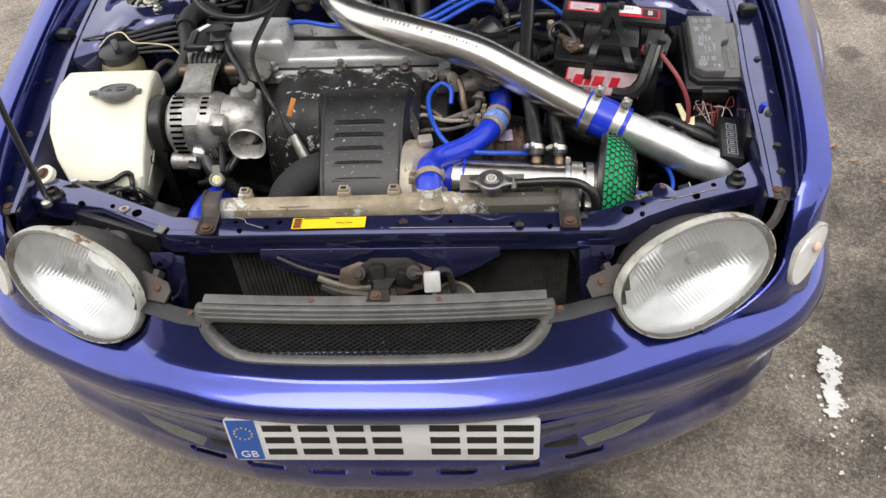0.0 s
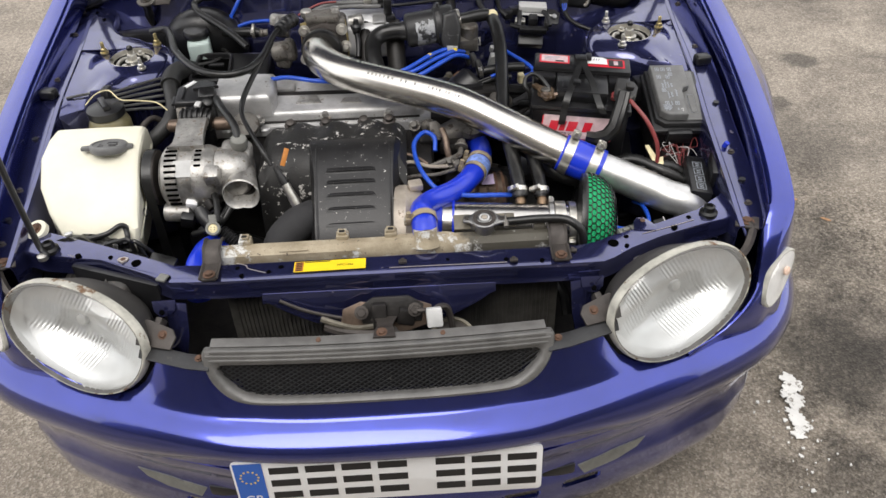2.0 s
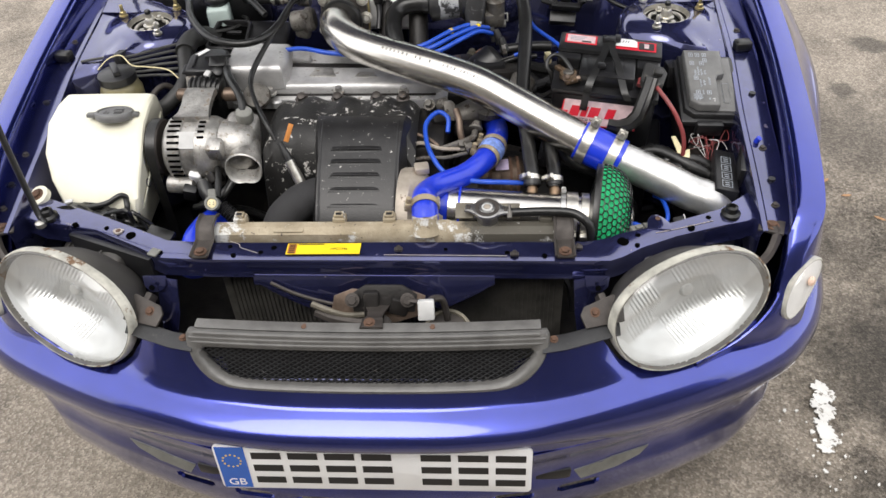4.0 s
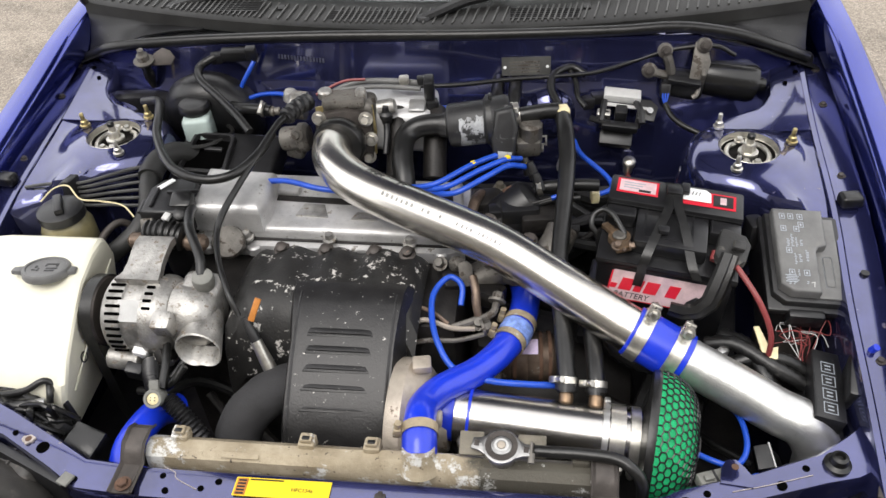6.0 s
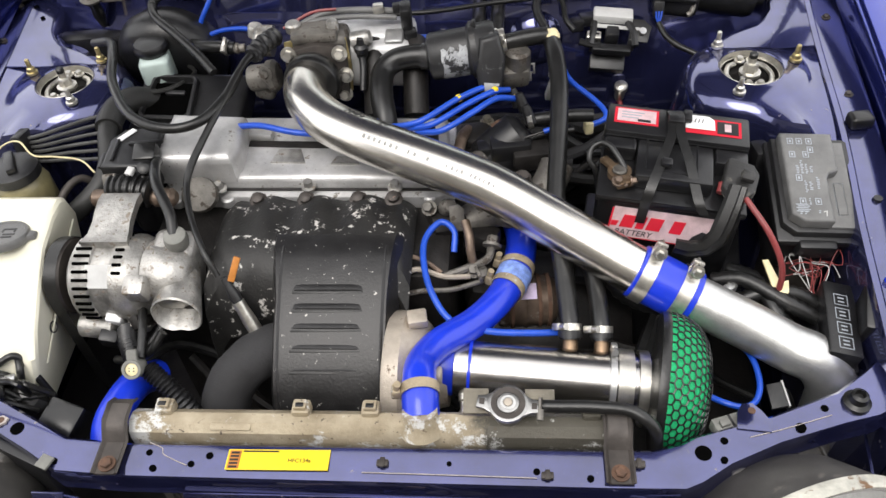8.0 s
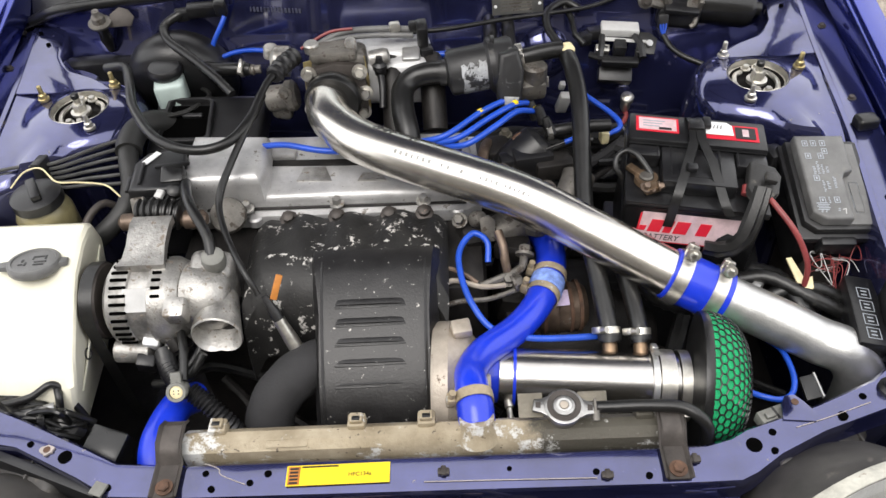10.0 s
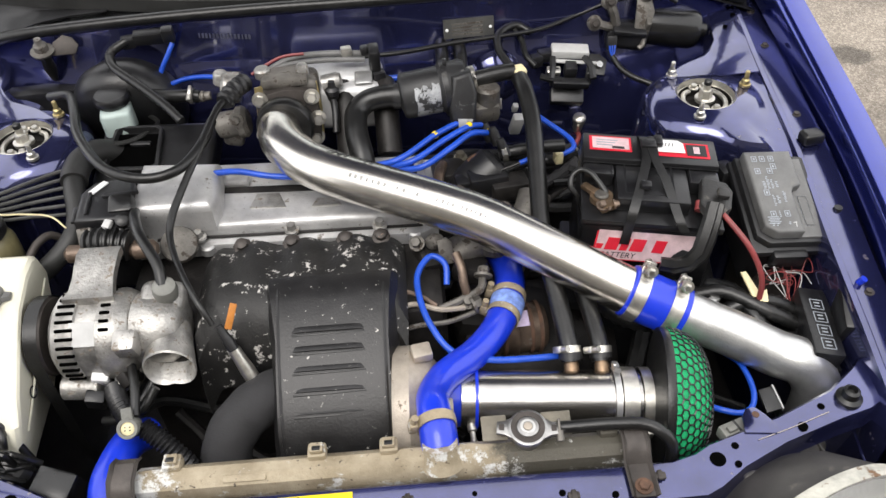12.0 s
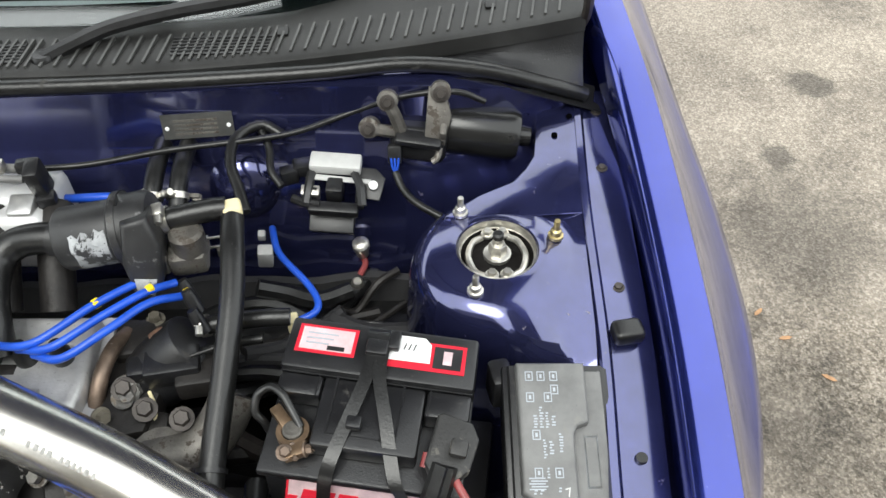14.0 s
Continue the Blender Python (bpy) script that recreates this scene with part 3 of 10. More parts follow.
def bumper():
    base = plan(CREST, 46)
    out = outward(base)
    rows = []
    for f, d in [(1.0, 0.058), (0.6, 0.047), (0.3, 0.040), (0.12, 0.035), (0.0, 0.029)]:
        row = []
        for (x, y), o in zip(base, out):
            top = lerp(TOP_EDGE, abs(x))
            z = 0.597 + (top - 0.597) * f
            side = min(1.0, max(0.0, (abs(x) - 0.62) / 0.15))
            lean = min(1.0, max(0.0, (top - 0.63) / 0.08))
            dd = d + 0.022 * lean * f - side * f * 0.035
            row.append((x - o.x * dd, y - o.y * dd, z))
        rows.append(row)
    # rounded shelf: shallow behind the plate, deep to either side
    for z, d, zo, do in [(0.594, 0.018, 0.594, 0.020), (0.590, 0.006, 0.590, 0.010), (0.585, -0.004, 0.584, 0.002), (0.577, -0.010, 0.576, -0.005), (0.566, -0.012, 0.563, -0.0105), (0.552, -0.010, 0.546, -0.0125), (0.543, -0.004, 0.528, -0.010), (0.538, 0.002, 0.513, -0.004), (0.534, 0.008, 0.500, 0.003), (0.527, 0.014, 0.489, 0.010), (0.51, 0.017, 0.479, 0.016), (0.49, 0.019, 0.465, 0.021)]:
        row = []
        zi, di = z, d
        for (x, y), o in zip(base, out):
            g = min(1.0, max(0.0, (abs(x) - 0.25) / 0.22))
            g = g * g * (3 - 2 * g)
            z, d = zi + (zo - zi) * g, di + (do - di) * g
            # the shelf steps down a little behind the plate
            f = min(1.0, max(0.0, (0.31 - abs(x)) / 0.07))
            f = f * f * (3 - 2 * f) if 0.57 < z < 0.592 else 0.0
            row.append((x - o.x * (d - 0.002 * f), y - o.y * (d - 0.002 * f), z - 0.005 * f))
        rows.append(row)
    bm = B()
    sheet(bm, rows, 0.004)
    ob = part("front_bumper", bm, PAINT, car, "dark blue painted front bumper with a rounded shelf", 50)
    # lower valance, pierced by a row of air slots
    slots = [-0.357 + 0.119 * i for i in range(7)]
    cols = sorted(set([-0.836 + 0.0335 * i for i in range(12)] + [0.836 - 0.0335 * i for i in range(12)] + [q + e for q in slots for e in (-0.038, -0.032, -0.012, 0.012, 0.032, 0.038)]))
    xs, ys = [c[0] for c in CREST], [c[1] for c in CREST]

    def skin(x, z):
        d = lerp(VALANCE[::-1], z)
        y = float(np.interp(abs(x), xs, ys))
        k = (float(np.interp(abs(x) + 0.01, xs, ys)) - float(np.interp(max(0, abs(x) - 0.01), xs, ys))) / 0.02
        nrm = V(math.copysign(k, x), -1).normalized() if abs(x) > 0.005 else V(0, -1)
        return V(x - nrm.x * d, y - nrm.y * d, z)

    zs = [0.485, 0.47, 0.45, 0.43, 0.386, 0.370, 0.360, 0.355, 0.350, 0.335, 0.330, 0.318, 0.300, 0.282, 0.265, 0.248, 0.234]
    bm = B()
    vs = [[bm.verts.new(skin(x, z)) for x in cols] for z in zs]
    fs = []
    for j in range(len(zs) - 1):
        for i in range(len(cols) - 1):
            mid, zm = (cols[i] + cols[i + 1]) / 2, (zs[j] + zs[j + 1]) / 2
            inner = any(abs(mid - q) < 0.032 for q in slots)
            edge = any(abs(mid - q) < 0.038 for q in slots)
            if (inner and 0.330 < zm < 0.355) or (edge and 0.335 < zm < 0.350):
                continue
            fs.append(bm.faces.new((vs[j][i], vs[j][i + 1], vs[j + 1][i + 1], vs[j + 1][i])))
    bm.normal_update()
    bmesh.ops.solidify(bm, geom=fs, thickness=0.008)
    part("lower_valance", bm, PAINT, ob, "dark blue lower bumper valance with a row of slots")
    bm = B()
    sheet(bm, [[skin(x, z) + V(0, 0.025, 0) for x in cols if abs(x) < 0.43] for z in (0.366, 0.318)], 0.004)
    part("valance_backing", bm, BLACK_PLASTIC, ob, "dark space behind the slots")
    for s in (-1, 1):
        bm = B()
        q = []
        for (x, z) in [(0.350, 0.386), (0.42, 0.398), (0.487, 0.398), (0.472, 0.380), (0.43, 0.370), (0.362, 0.364)]:
            q.append((x, z))
        lo = []
        for dy in (0.0, 0.014):
            lo.append([skin(s * x, z) + V(0, dy - 0.011, 0) for x, z in q])
        rings(bm, lo)
        part("fog_lamp_blank", bm, BLANK_GREY, ob, "faded grey fog lamp blank")
        bm = B()
        q = skin(s * 0.31, 0.382)
        box(bm, (q.x, q.y - 0.002, q.z), (0.07, 0.016, 0.030), turn(0, 0, s * 12), 0.006)
        part("side_vent", bm, BLACK_PLASTIC, ob, "dark vent beside the plate")
    return ob


bumper_ob = bumper()


def number_plate():
    bm = B()
    r = 0.009
    pts = []
    for cx, cy, a0 in [(0.26 - r, 0.0555 - r, 0), (-0.26 + r, 0.0555 - r, 90), (-0.26 + r, -0.0555 + r, 180), (0.26 - r, -0.0555 + r, 270)]:
        pts += [(cx + r * math.cos(radians(a0 + 22.5 * k)), cy + r * math.sin(radians(a0 + 22.5 * k))) for k in range(5)]
    m = pose(0, -0.005, 0.4815, 86, 0, 0)
    slab(bm, pts, 0.004, m, 0.001)
    ob = part("number_plate", bm, PLATE_WHITE, bumper_ob, "white number plate with a blue band and black bars")
    bm = B()
    slab(bm, [(-0.256, -0.052), (-0.208, -0.052), (-0.208, 0.052), (-0.256, 0.052)], 0.0006, m @ Matrix.Translation((0, 0, 0.0041)), 0)
    band = part("blue_band", bm, PLATE_BLUE, ob, "blue band on the plate")
    cu = bpy.data.curves.new("text", "FONT")
    cu.body, cu.size, cu.extrude, cu.align_x = "GB", 0.024, 0.0002, "CENTER"
    txt = new("country_code", cu)
    txt.data.materials.append(WHITE)
    txt.matrix_basis = m @ Matrix.Translation((-0.232, -0.045, 0.005))
    txt.parent = ob
    for k in range(12):
        bm = B()
        a = math.pi * k / 6
        cyl(bm, m @ V(-0.232 + 0.015 * math.cos(a), 0.018 + 0.015 * math.sin(a), 0.0045), m @ V(-0.232 + 0.015 * math.cos(a), 0.018 + 0.015 * math.sin(a), 0.0052), 0.0018, 6)
        part("star_dot", bm, YELLOW, band)
    # seven unreadable characters as plain bars
    x = -0.198
    for i in range(7):
        if i == 4:
            x += 0.036
        for dy in (0.031, 0.0, -0.031):
            bm = B()
            slab(bm, [(x, dy - 0.008), (x + 0.049, dy - 0.008), (x + 0.049, dy + 0.008), (x, dy + 0.008)], 0.0007, m @ Matrix.Translation((0, 0, 0.0041)), 0)
            part("bar", bm, BLACK_PRINT, ob)
        x += 0.0605
    return ob


number_plate()


def grille():
    def at(x, v, out):
        """Point on the grille's leaning face; out is forward of it."""
        y, z = 0.040 + 0.050 * v - 0.010 * (1 - (x / 0.28) ** 2), 0.630 + 0.082 * v
        return V(x, y - 0.85 * out, z + 0.5 * out)

    outer = [(0, 0), (0.10, 0.0), (0.19, 0.015), (0.228, 0.07), (0.252, 0.20), (0.271, 0.42), (0.281, 0.68), (0.284, 0.88), (0.279, 0.985), (0.264, 1.0), (0.12, 1.0), (0, 1.0)]
    inner = [(0, 0.15), (0.095, 0.15), (0.18, 0.165), (0.214, 0.22), (0.234, 0.33), (0.250, 0.49), (0.258, 0.60), (0.259, 0.65), (0.254, 0.685), (0.242, 0.70), (0.11, 0.70), (0, 0.70)]
    o, i0 = smooth_lerp(outer, 60), smooth_lerp(inner, 60)
    o = o + [(-x, v) for x, v in o[-2:0:-1]]
    i0 = i0 + [(-x, v) for x, v in i0[-2:0:-1]]
    loops = []
    for (a, va), (b, vb) in zip(o, i0):
        m = lambda f, h: at(a + (b - a) * f, va + (vb - va) * f, h)
        loops.append([m(0, -0.012), m(0, 0.0), m(0.12, 0.006), m(0.4, 0.008), m(0.75, 0.006), m(0.95, 0.001), m(1.0, -0.012)])
    loops.append(loops[0])
    bm = B()
    rings(bm, loops, True, False)
    ob = part("grille", bm, GRILLE_PLASTIC, car, "black plastic radiator grille with woven mesh")
    # step lines along the top bar
    for v, half, r in [(0.955, 0.268, 0.004), (0.875, 0.276, 0.0032), (0.80, 0.272, 0.0028)]:
        bm = B()
        tube(bm, [tuple(at(half * u, v, 0.0055)) for u in (-1, -0.6, -0.2, 0.2, 0.6, 1)], r, 8, 4)
        part("trim_line", bm, GRILLE_PLASTIC, ob, "raised line on the top bar")
    # flat lip behind the top bar
    bm = B()
    sheet(bm, [[at(x, 1.0, -0.004) + V(0, d, h) for d, h in ((0.0, 0.0), (0.006, 0.0015), (0.015, 0.001), (0.017, -0.010))] for x in (-0.27, -0.18, -0.09, 0.0, 0.09, 0.18, 0.27)], 0.003)
    part("top_lip", bm, GRILLE_PLASTIC, ob, "dusty lip behind the grille bar")
    for x in (-0.096, 0.104, -0.29, 0.29):
        bm = B()
        q = at(x, 1.0, -0.004) + V(0, 0.008, 0.002)
        if abs(x) > 0.2:
            q = V(x, 0.086, 0.695)
        bolt(bm, q, (0, -0.2, 1), 0.0045, 0.004)
        part("bolt", bm, RUST, ob, "rusty bolt")
    # expanded mesh
    bm = B()
    for k in range(-46, 47):
        for s in (-1, 1):
            pts = []
            for j in range(13):
                v = 0.13 + 0.60 * j / 12
                x = k * 0.0125 + s * (j / 12 - 0.5) * 0.10
                if abs(x) < lerp([(0.13, 0.21), (0.25, 0.226), (0.45, 0.250), (0.75, 0.266)], v):
                    pts.append(tuple(at(x, v, -0.008 + 0.0006 * s)))
            if len(pts) > 1:
                tube(bm, [pts[0], pts[-1]], 0.0013, 4, 1)
    tagged(part("mesh", bm, GREY_PLASTIC, ob, "black diamond mesh"), kind="stuff")
    for s in (-1, 1):
        bm = B()
        rows = [[V(s * x, y, z), V(s * x, y + 0.012, z + 0.004), V(s * x, y + 0.03, z + 0.003), V(s * x, y + 0.036, z - 0.012)] for x, y, z in [(0.272, 0.062, 0.690), (0.31, 0.070, 0.690), (0.35, 0.086, 0.688), (0.395, 0.106, 0.684)]]
        sheet(bm, rows, 0.003, s > 0)
        part("grille_bracket", bm, GREY_PLASTIC, ob, "dark strip between grille and lamp")
    # dark duct behind the mesh
    bm = B()
    rings(bm, [[at(-0.25, 0.74, -0.03), at(0.25, 0.74, -0.03), at(0.22, 0.08, -0.03), at(-0.22, 0.08, -0.03)], [at(-0.25, 0.74, -0.05), at(0.25, 0.74, -0.05), at(0.22, 0.08, -0.05), at(-0.22, 0.08, -0.05)]])
    part("duct", bm, BLACK_PLASTIC, ob)


grille()

# lamp frame: long axis, short axis and facing
LN = V(0.2944, -0.8881, 0.3529).normalized()
LE1, LE2 = V(0.1162, 0.0545, 0.0403) / 0.137, V(-0.05, 0.0144, 0.0779) / 0.0785
LC = V(0.5112, 0.1494, 0.6978)


def headlamp(s):
    def at(a, k, h):
        # egg outline: blunter at the inner lower end
        r = 1.0 / ((abs(math.cos(a)) ** 2.15 + abs(math.sin(a)) ** 2.15) ** (1 / 2.15))
        x, y = 0.137 * r * math.cos(a) * k, (0.0785 - 0.006 * math.cos(a)) * r * math.sin(a) * k
        q = LC + LE1 * x + LE2 * y + LN * h
        return V(s * q.x, q.y, q.z)

    n = 56
    bm = B()
    # housing, a dark shell behind the lens
    rings(bm, [[at(2 * math.pi * i / n, k, h) for i in range(n)] for k, h in [(0.96, -0.006), (1.0, -0.012), (0.94, -0.03), (0.78, -0.08), (0.5, -0.12), (0.02, -0.125)]], True, False)
    ob = part("headlamp", bm, COVER_PLASTIC, car, "large oval clear glass headlamp with a stained rim")
    bm = B()
    rings(bm, [[at(2 * math.pi * i / n, k, h) for i in range(n)] for k, h in [(0.985, -0.010), (1.015, -0.014), (1.018, -0.006), (1.01, 0.001), (0.996, 0.004), (0.985, 0.004), (0.978, -0.006)]], True, False)
    part("rim", bm, LAMP_RIM, ob, "yellowed rim with brown stains")
    # the bowl steps down in troughs, with blocks of vertical flutes pressed into it
    blocks = [(-0.078, -0.024, 0.016, 0.046), (0.012, 0.074, 0.020, 0.056), (-0.106, -0.052, -0.020, 0.010), (0.046, 0.112, -0.014, 0.016), (-0.046, 0.040, -0.058, -0.018), (0.052, 0.100, -0.040, -0.018)]
    depth = [(0.0, -0.056), (0.15, -0.056), (0.27, -0.054), (0.4, -0.052), (0.5, -0.048), (0.6, -0.044), (0.7, -0.038), (0.8, -0.030), (0.86, -0.025), (0.93, -0.018), (0.985, -0.002)]
    bm = B()
    grid = {}
    for i in range(-100, 101):
        for k in range(-27, 28):
            x, y = i * 0.00137, k * 0.0029
            r = math.hypot(x / 0.137, y / (0.0785 - 0.006 * x / 0.137))
            if r > 0.985:
                continue
            h = lerp(depth, r) + 0.010 * math.sin(66 * y + 0.5) * (1 - r ** 4)
            for x0, x1, y0, y1 in blocks:
                if x0 < x < x1 and y0 < y < y1:
                    h += 0.0004 * math.sin(2 * math.pi * x / 0.0068)
            q = LC + LE1 * x + LE2 * y + LN * h
            grid[i, k] = bm.verts.new((s * q.x, q.y, q.z))
    for i, k in grid:
        four = [grid.get(c) for c in ((i, k), (i + 1, k), (i + 1, k + 1), (i, k + 1))]
        if None not in four:
            bm.faces.new(four)
    part("reflector", bm, LAMP_INNER, ob, "pale silvered lamp bowl with fluted blocks", 70)
    bm = B()
    rings(bm, [[at(2 * math.pi * i / n, k, h) for i in range(n)] for k, h in [(0.86, -0.0235), (0.90, -0.018), (0.95, -0.010), (0.99, 0.0005)]], True, False)
    part("bowl_edge", bm, LAMP_INNER, ob, "pale edge of the lamp bowl")
    bm = B()
    lens = [(0.982, 0.004), (0.9, 0.0105), (0.75, 0.018), (0.55, 0.025), (0.3, 0.030), (0.1, 0.0315), (0.005, 0.0318)]
    rings(bm, [[at(2 * math.pi * i / n, k, h) for i in range(n)] for k, h in lens], True, False)
    lo = part("lens", bm, LAMP_CLEAR, ob, "clear domed lens")
    lo.visible_shadow = False
    bm = B()
    rings(bm, [[at(2 * math.pi * i / n, k - (0.98 - k) * 3.2 * max(0, math.sin(2 * math.pi * i / n + 0.5)), h) for i in range(n)] for k, h in [(0.98, 0.0025), (0.974, 0.0035), (0.966, 0.001), (0.962, -0.012)]], True, False)
    part("bezel", bm, BEZEL, ob, "grey inner bezel")
    # bulb shield and inner step
    bm = B()
    q0, q1 = at(0.4, 0.15, -0.058), at(0.4, 0.15, 0.0)
    lathe(bm, [(0.014, 0), (0.012, 0.012), (0.009, 0.016), (0.001, 0.017)], q0, q1 - q0, 20)
    part("bulb", bm, LAMP_INNER, ob, "bulb with a pale cap")
    return ob


for s in (-1, 1):
    headlamp(s)


# wing: crest y, x, z, then the line where it meets the bumper or sill
WING = [(0.120, 0.515, 0.606, 0.113, 0.517, 0.599), (0.140, 0.566, 0.621, 0.142, 0.570, 0.596), (0.157, 0.601, 0.639, 0.156, 0.608, 0.595), (0.175, 0.627, 0.657, 0.169, 0.641, 0.595), (0.193, 0.645, 0.676, 0.183, 0.667, 0.595), (0.212, 0.655, 0.700, 0.202, 0.690, 0.596), (0.232, 0.669, 0.738, 0.222, 0.714, 0.598), (0.260, 0.684, 0.768, 0.255, 0.731, 0.598), (0.30, 0.700, 0.795, 0.295, 0.747, 0.598), (0.42, 0.716, 0.828, 0.41, 0.782, 0.60), (0.58, 0.733, 0.852, 0.57, 0.824, 0.70), (0.75, 0.744, 0.878, 0.75, 0.853, 0.765), (0.95, 0.744, 0.915, 0.95, 0.862, 0.79), (1.12, 0.734, 0.955, 1.12, 0.846, 0.83), (1.40, 0.712, 1.00, 1.40, 0.84, 0.86)]


def wing(s):
    rows = []
    for yc, xc, zc, yl, xl, zl in smooth_lerp(WING, 90):
        drop = min(0.17, zc - zl)
        lip = min(1.0, max(0.0, (yc - 0.20) / 0.06))
        row = [V(xc - 0.022 * lip, yc + 0.02 * (1 - lip), zc - 0.02 - 0.035 * lip), V(xc - 0.022 * lip, yc + 0.006 * (1 - lip), zc - 0.012), V(xc - 0.018 * lip, yc + 0.002 * (1 - lip), zc - 0.003), V(xc - 0.010 * lip, yc, zc)]
        # a narrow flat crest, then the steep side
        top = 0.026 * lip
        row.append(V(xc + top * 0.5, yc, zc - 0.002 * lip))
        for k in range(13):
            u = k / 12
            a = u * math.pi / 2
            g = (0.7 * u + 0.3 * math.sin(a)) * lip + math.sin(a) * (1 - lip)
            h = (0.6 * u + 0.4 * (1 - math.cos(a))) * lip + (1 - math.cos(a)) * (1 - lip)
            # behind the lamp the shoulder slopes out to the widest line over the wheel
            arch = min(1.0, max(0.0, (yc - 0.40) / 0.25))
            g, h = g + (0.6 * u + 0.4 * u * u - g) * arch, h + (0.75 * u + 0.25 * math.sin(a) - h) * arch
            row.append(V(xc + top + (xl - xc - top) * g, yc + (yl - yc) * g, zc - 0.004 * lip - (drop - 0.004 * lip) * h))
        low = min(zl, zc - drop - 0.004)
        row.append(V(xl + 0.002 * arch, yl, low - 0.02 * arch))
        row.append(V(xl - 0.006 + 0.004 * arch, yl + 0.004, low - 0.012 - (low - 0.61) * arch))
        rows.append([V(s * q.x + 0.010, q.y, q.z) for q in row])
    bm = B()
    sheet(bm, rows, 0.003, s < 0)
    part("wing", bm, PAINT, car, "dark blue front wing with scuffed top edge", 50)


for s in (-1, 1):
    wing(s)


def indicator(s):
    c, n0 = V(0.6918 + 0.010 * s, 0.2122, 0.6817), V(0.5562, -0.7845, 0.2743)
    e1, e2 = V(0.4926, 0.5771, 0.6514), V(-0.6693, -0.2272, 0.7074)

    def at(a, k, h):
        # follows the wing's curve
        p, q = 0.053 * k * math.cos(a), 0.027 * k * math.sin(a) * (1 + 0.12 * math.cos(a))
        r = c + e1 * p + e2 * q + n0 * (h + 0.001 - 0.33 * p * p + 1.69 * p * q - 6.19 * q * q)
        return V(s * r.x, r.y, r.z)

    n = 32
    bm = B()
    rings(bm, [[at(2 * math.pi * i / n, k, h) for i in range(n)] for k, h in [(1.08, -0.012), (1.08, 0.002), (1.03, 0.004), (0.98, 0.002)]], True, False)
    ob = part("indicator", bm, LAMP_RIM, car, "small oval clear indicator lamp in the wing")
    bm = B()
    rings(bm, [[at(2 * math.pi * i / n, k, h) for i in range(n)] for k, h in [(1.0, 0.0035), (0.85, 0.0030), (0.5, 0.0026), (0.02, 0.0025)]], True, False)
    part("reflector", bm, INDICATOR_WHITE, ob, "pale reflector")
    bm = B()
    rings(bm, [[at(2 * math.pi * i / n, k, h) for i in range(n)] for k, h in [(1.0, 0.004), (0.9, 0.008), (0.6, 0.012), (0.2, 0.0145), (0.01, 0.015)]], True, False)
    lo = part("lens", bm, LAMP_CLEAR, ob, "clear lens")
    lo.visible_shadow = False
    bm = B()
    q = at(0, 0.3, 0.004)
    lathe(bm, [(0.004, 0), (0.008, 0.001), (0.008, 0.004), (0.005, 0.006), (0.001, 0.007)], q, V(s * n0.x, n0.y, n0.z), 14)
    part("bulb", bm, AMBER, ob, "amber bulb")


for s in (-1, 1):
    indicator(s)

# inner rail beside the wing
RAIL = [(0.27, 0.655, 0.752), (0.40, 0.662, 0.778), (0.55, 0.668, 0.808), (0.72, 0.682, 0.836), (0.92, 0.690, 0.862), (1.12, 0.705, 0.888)]


def rail(s):
    rows = []
    for y, x, z in smooth_lerp(RAIL, 26):
        rows.append([V(s * (x - 0.022), y, z - 0.12), V(s * (x - 0.022), y, z - 0.006), V(s * (x - 0.018), y, z + 0.004), V(s * (x - 0.010), y, z + 0.004), V(s * (x - 0.006), y, z - 0.001), V(s * (x + 0.034), y, z - 0.004), V(s * (x + 0.042), y, z - 0.008), V(s * (x + 0.046), y, z - 0.05), V(s * (x + 0.075), y, z - 0.06)])
    bm = B()
    sheet(bm, rows, 0.002, s < 0)
    ob = part("inner_rail", bm, PAINT_BAY, car, "blue inner wing rail with bolts")
    for y in (0.33, 0.46, 0.80, 0.98, 1.08):
        x, z = lerp([(a, b, c) for a, b, c in RAIL], y)
        bm = B()
        bolt(bm, (s * (x + 0.012), y, z - 0.003), (0, 0, 1), 0.005, 0.005)
        part("bolt", bm, DARK_STEEL, ob)
    for y in (0.385, 0.60):
        x, z = lerp(RAIL, y)
        bm = B()
        cyl(bm, (s * (x + 0.015), y, z - 0.004), (s * (x + 0.015), y, z + 0.0015), 0.006, 14)
        part("hole", bm, BLACK_RUBBER, ob)
    x, z = lerp(RAIL, 0.735)
    bm = B()
    box(bm, (s * (x + 0.012), 0.735, z + 0.008), (0.034, 0.026, 0.02), turn(0, 0, s * 8), 0.006, 3)
    part("bump_stop", bm, BLACK_RUBBER, ob, "black rubber bonnet buffer")
    # inner wing wall down into the bay
    bm = B()
    rows = []
    for y, x, z in smooth_lerp(RAIL, 14):
        rows.append([V(s * (x - 0.022), y, z - 0.1), V(s * (x - 0.03), y, 0.6), V(s * (x - 0.06), y, 0.3)])
    sheet(bm, rows, 0.002, s < 0)
    part("inner_wing", bm, PAINT_BAY, car, "blue inner wing panel")


for s in (-1, 1):
    rail(s)


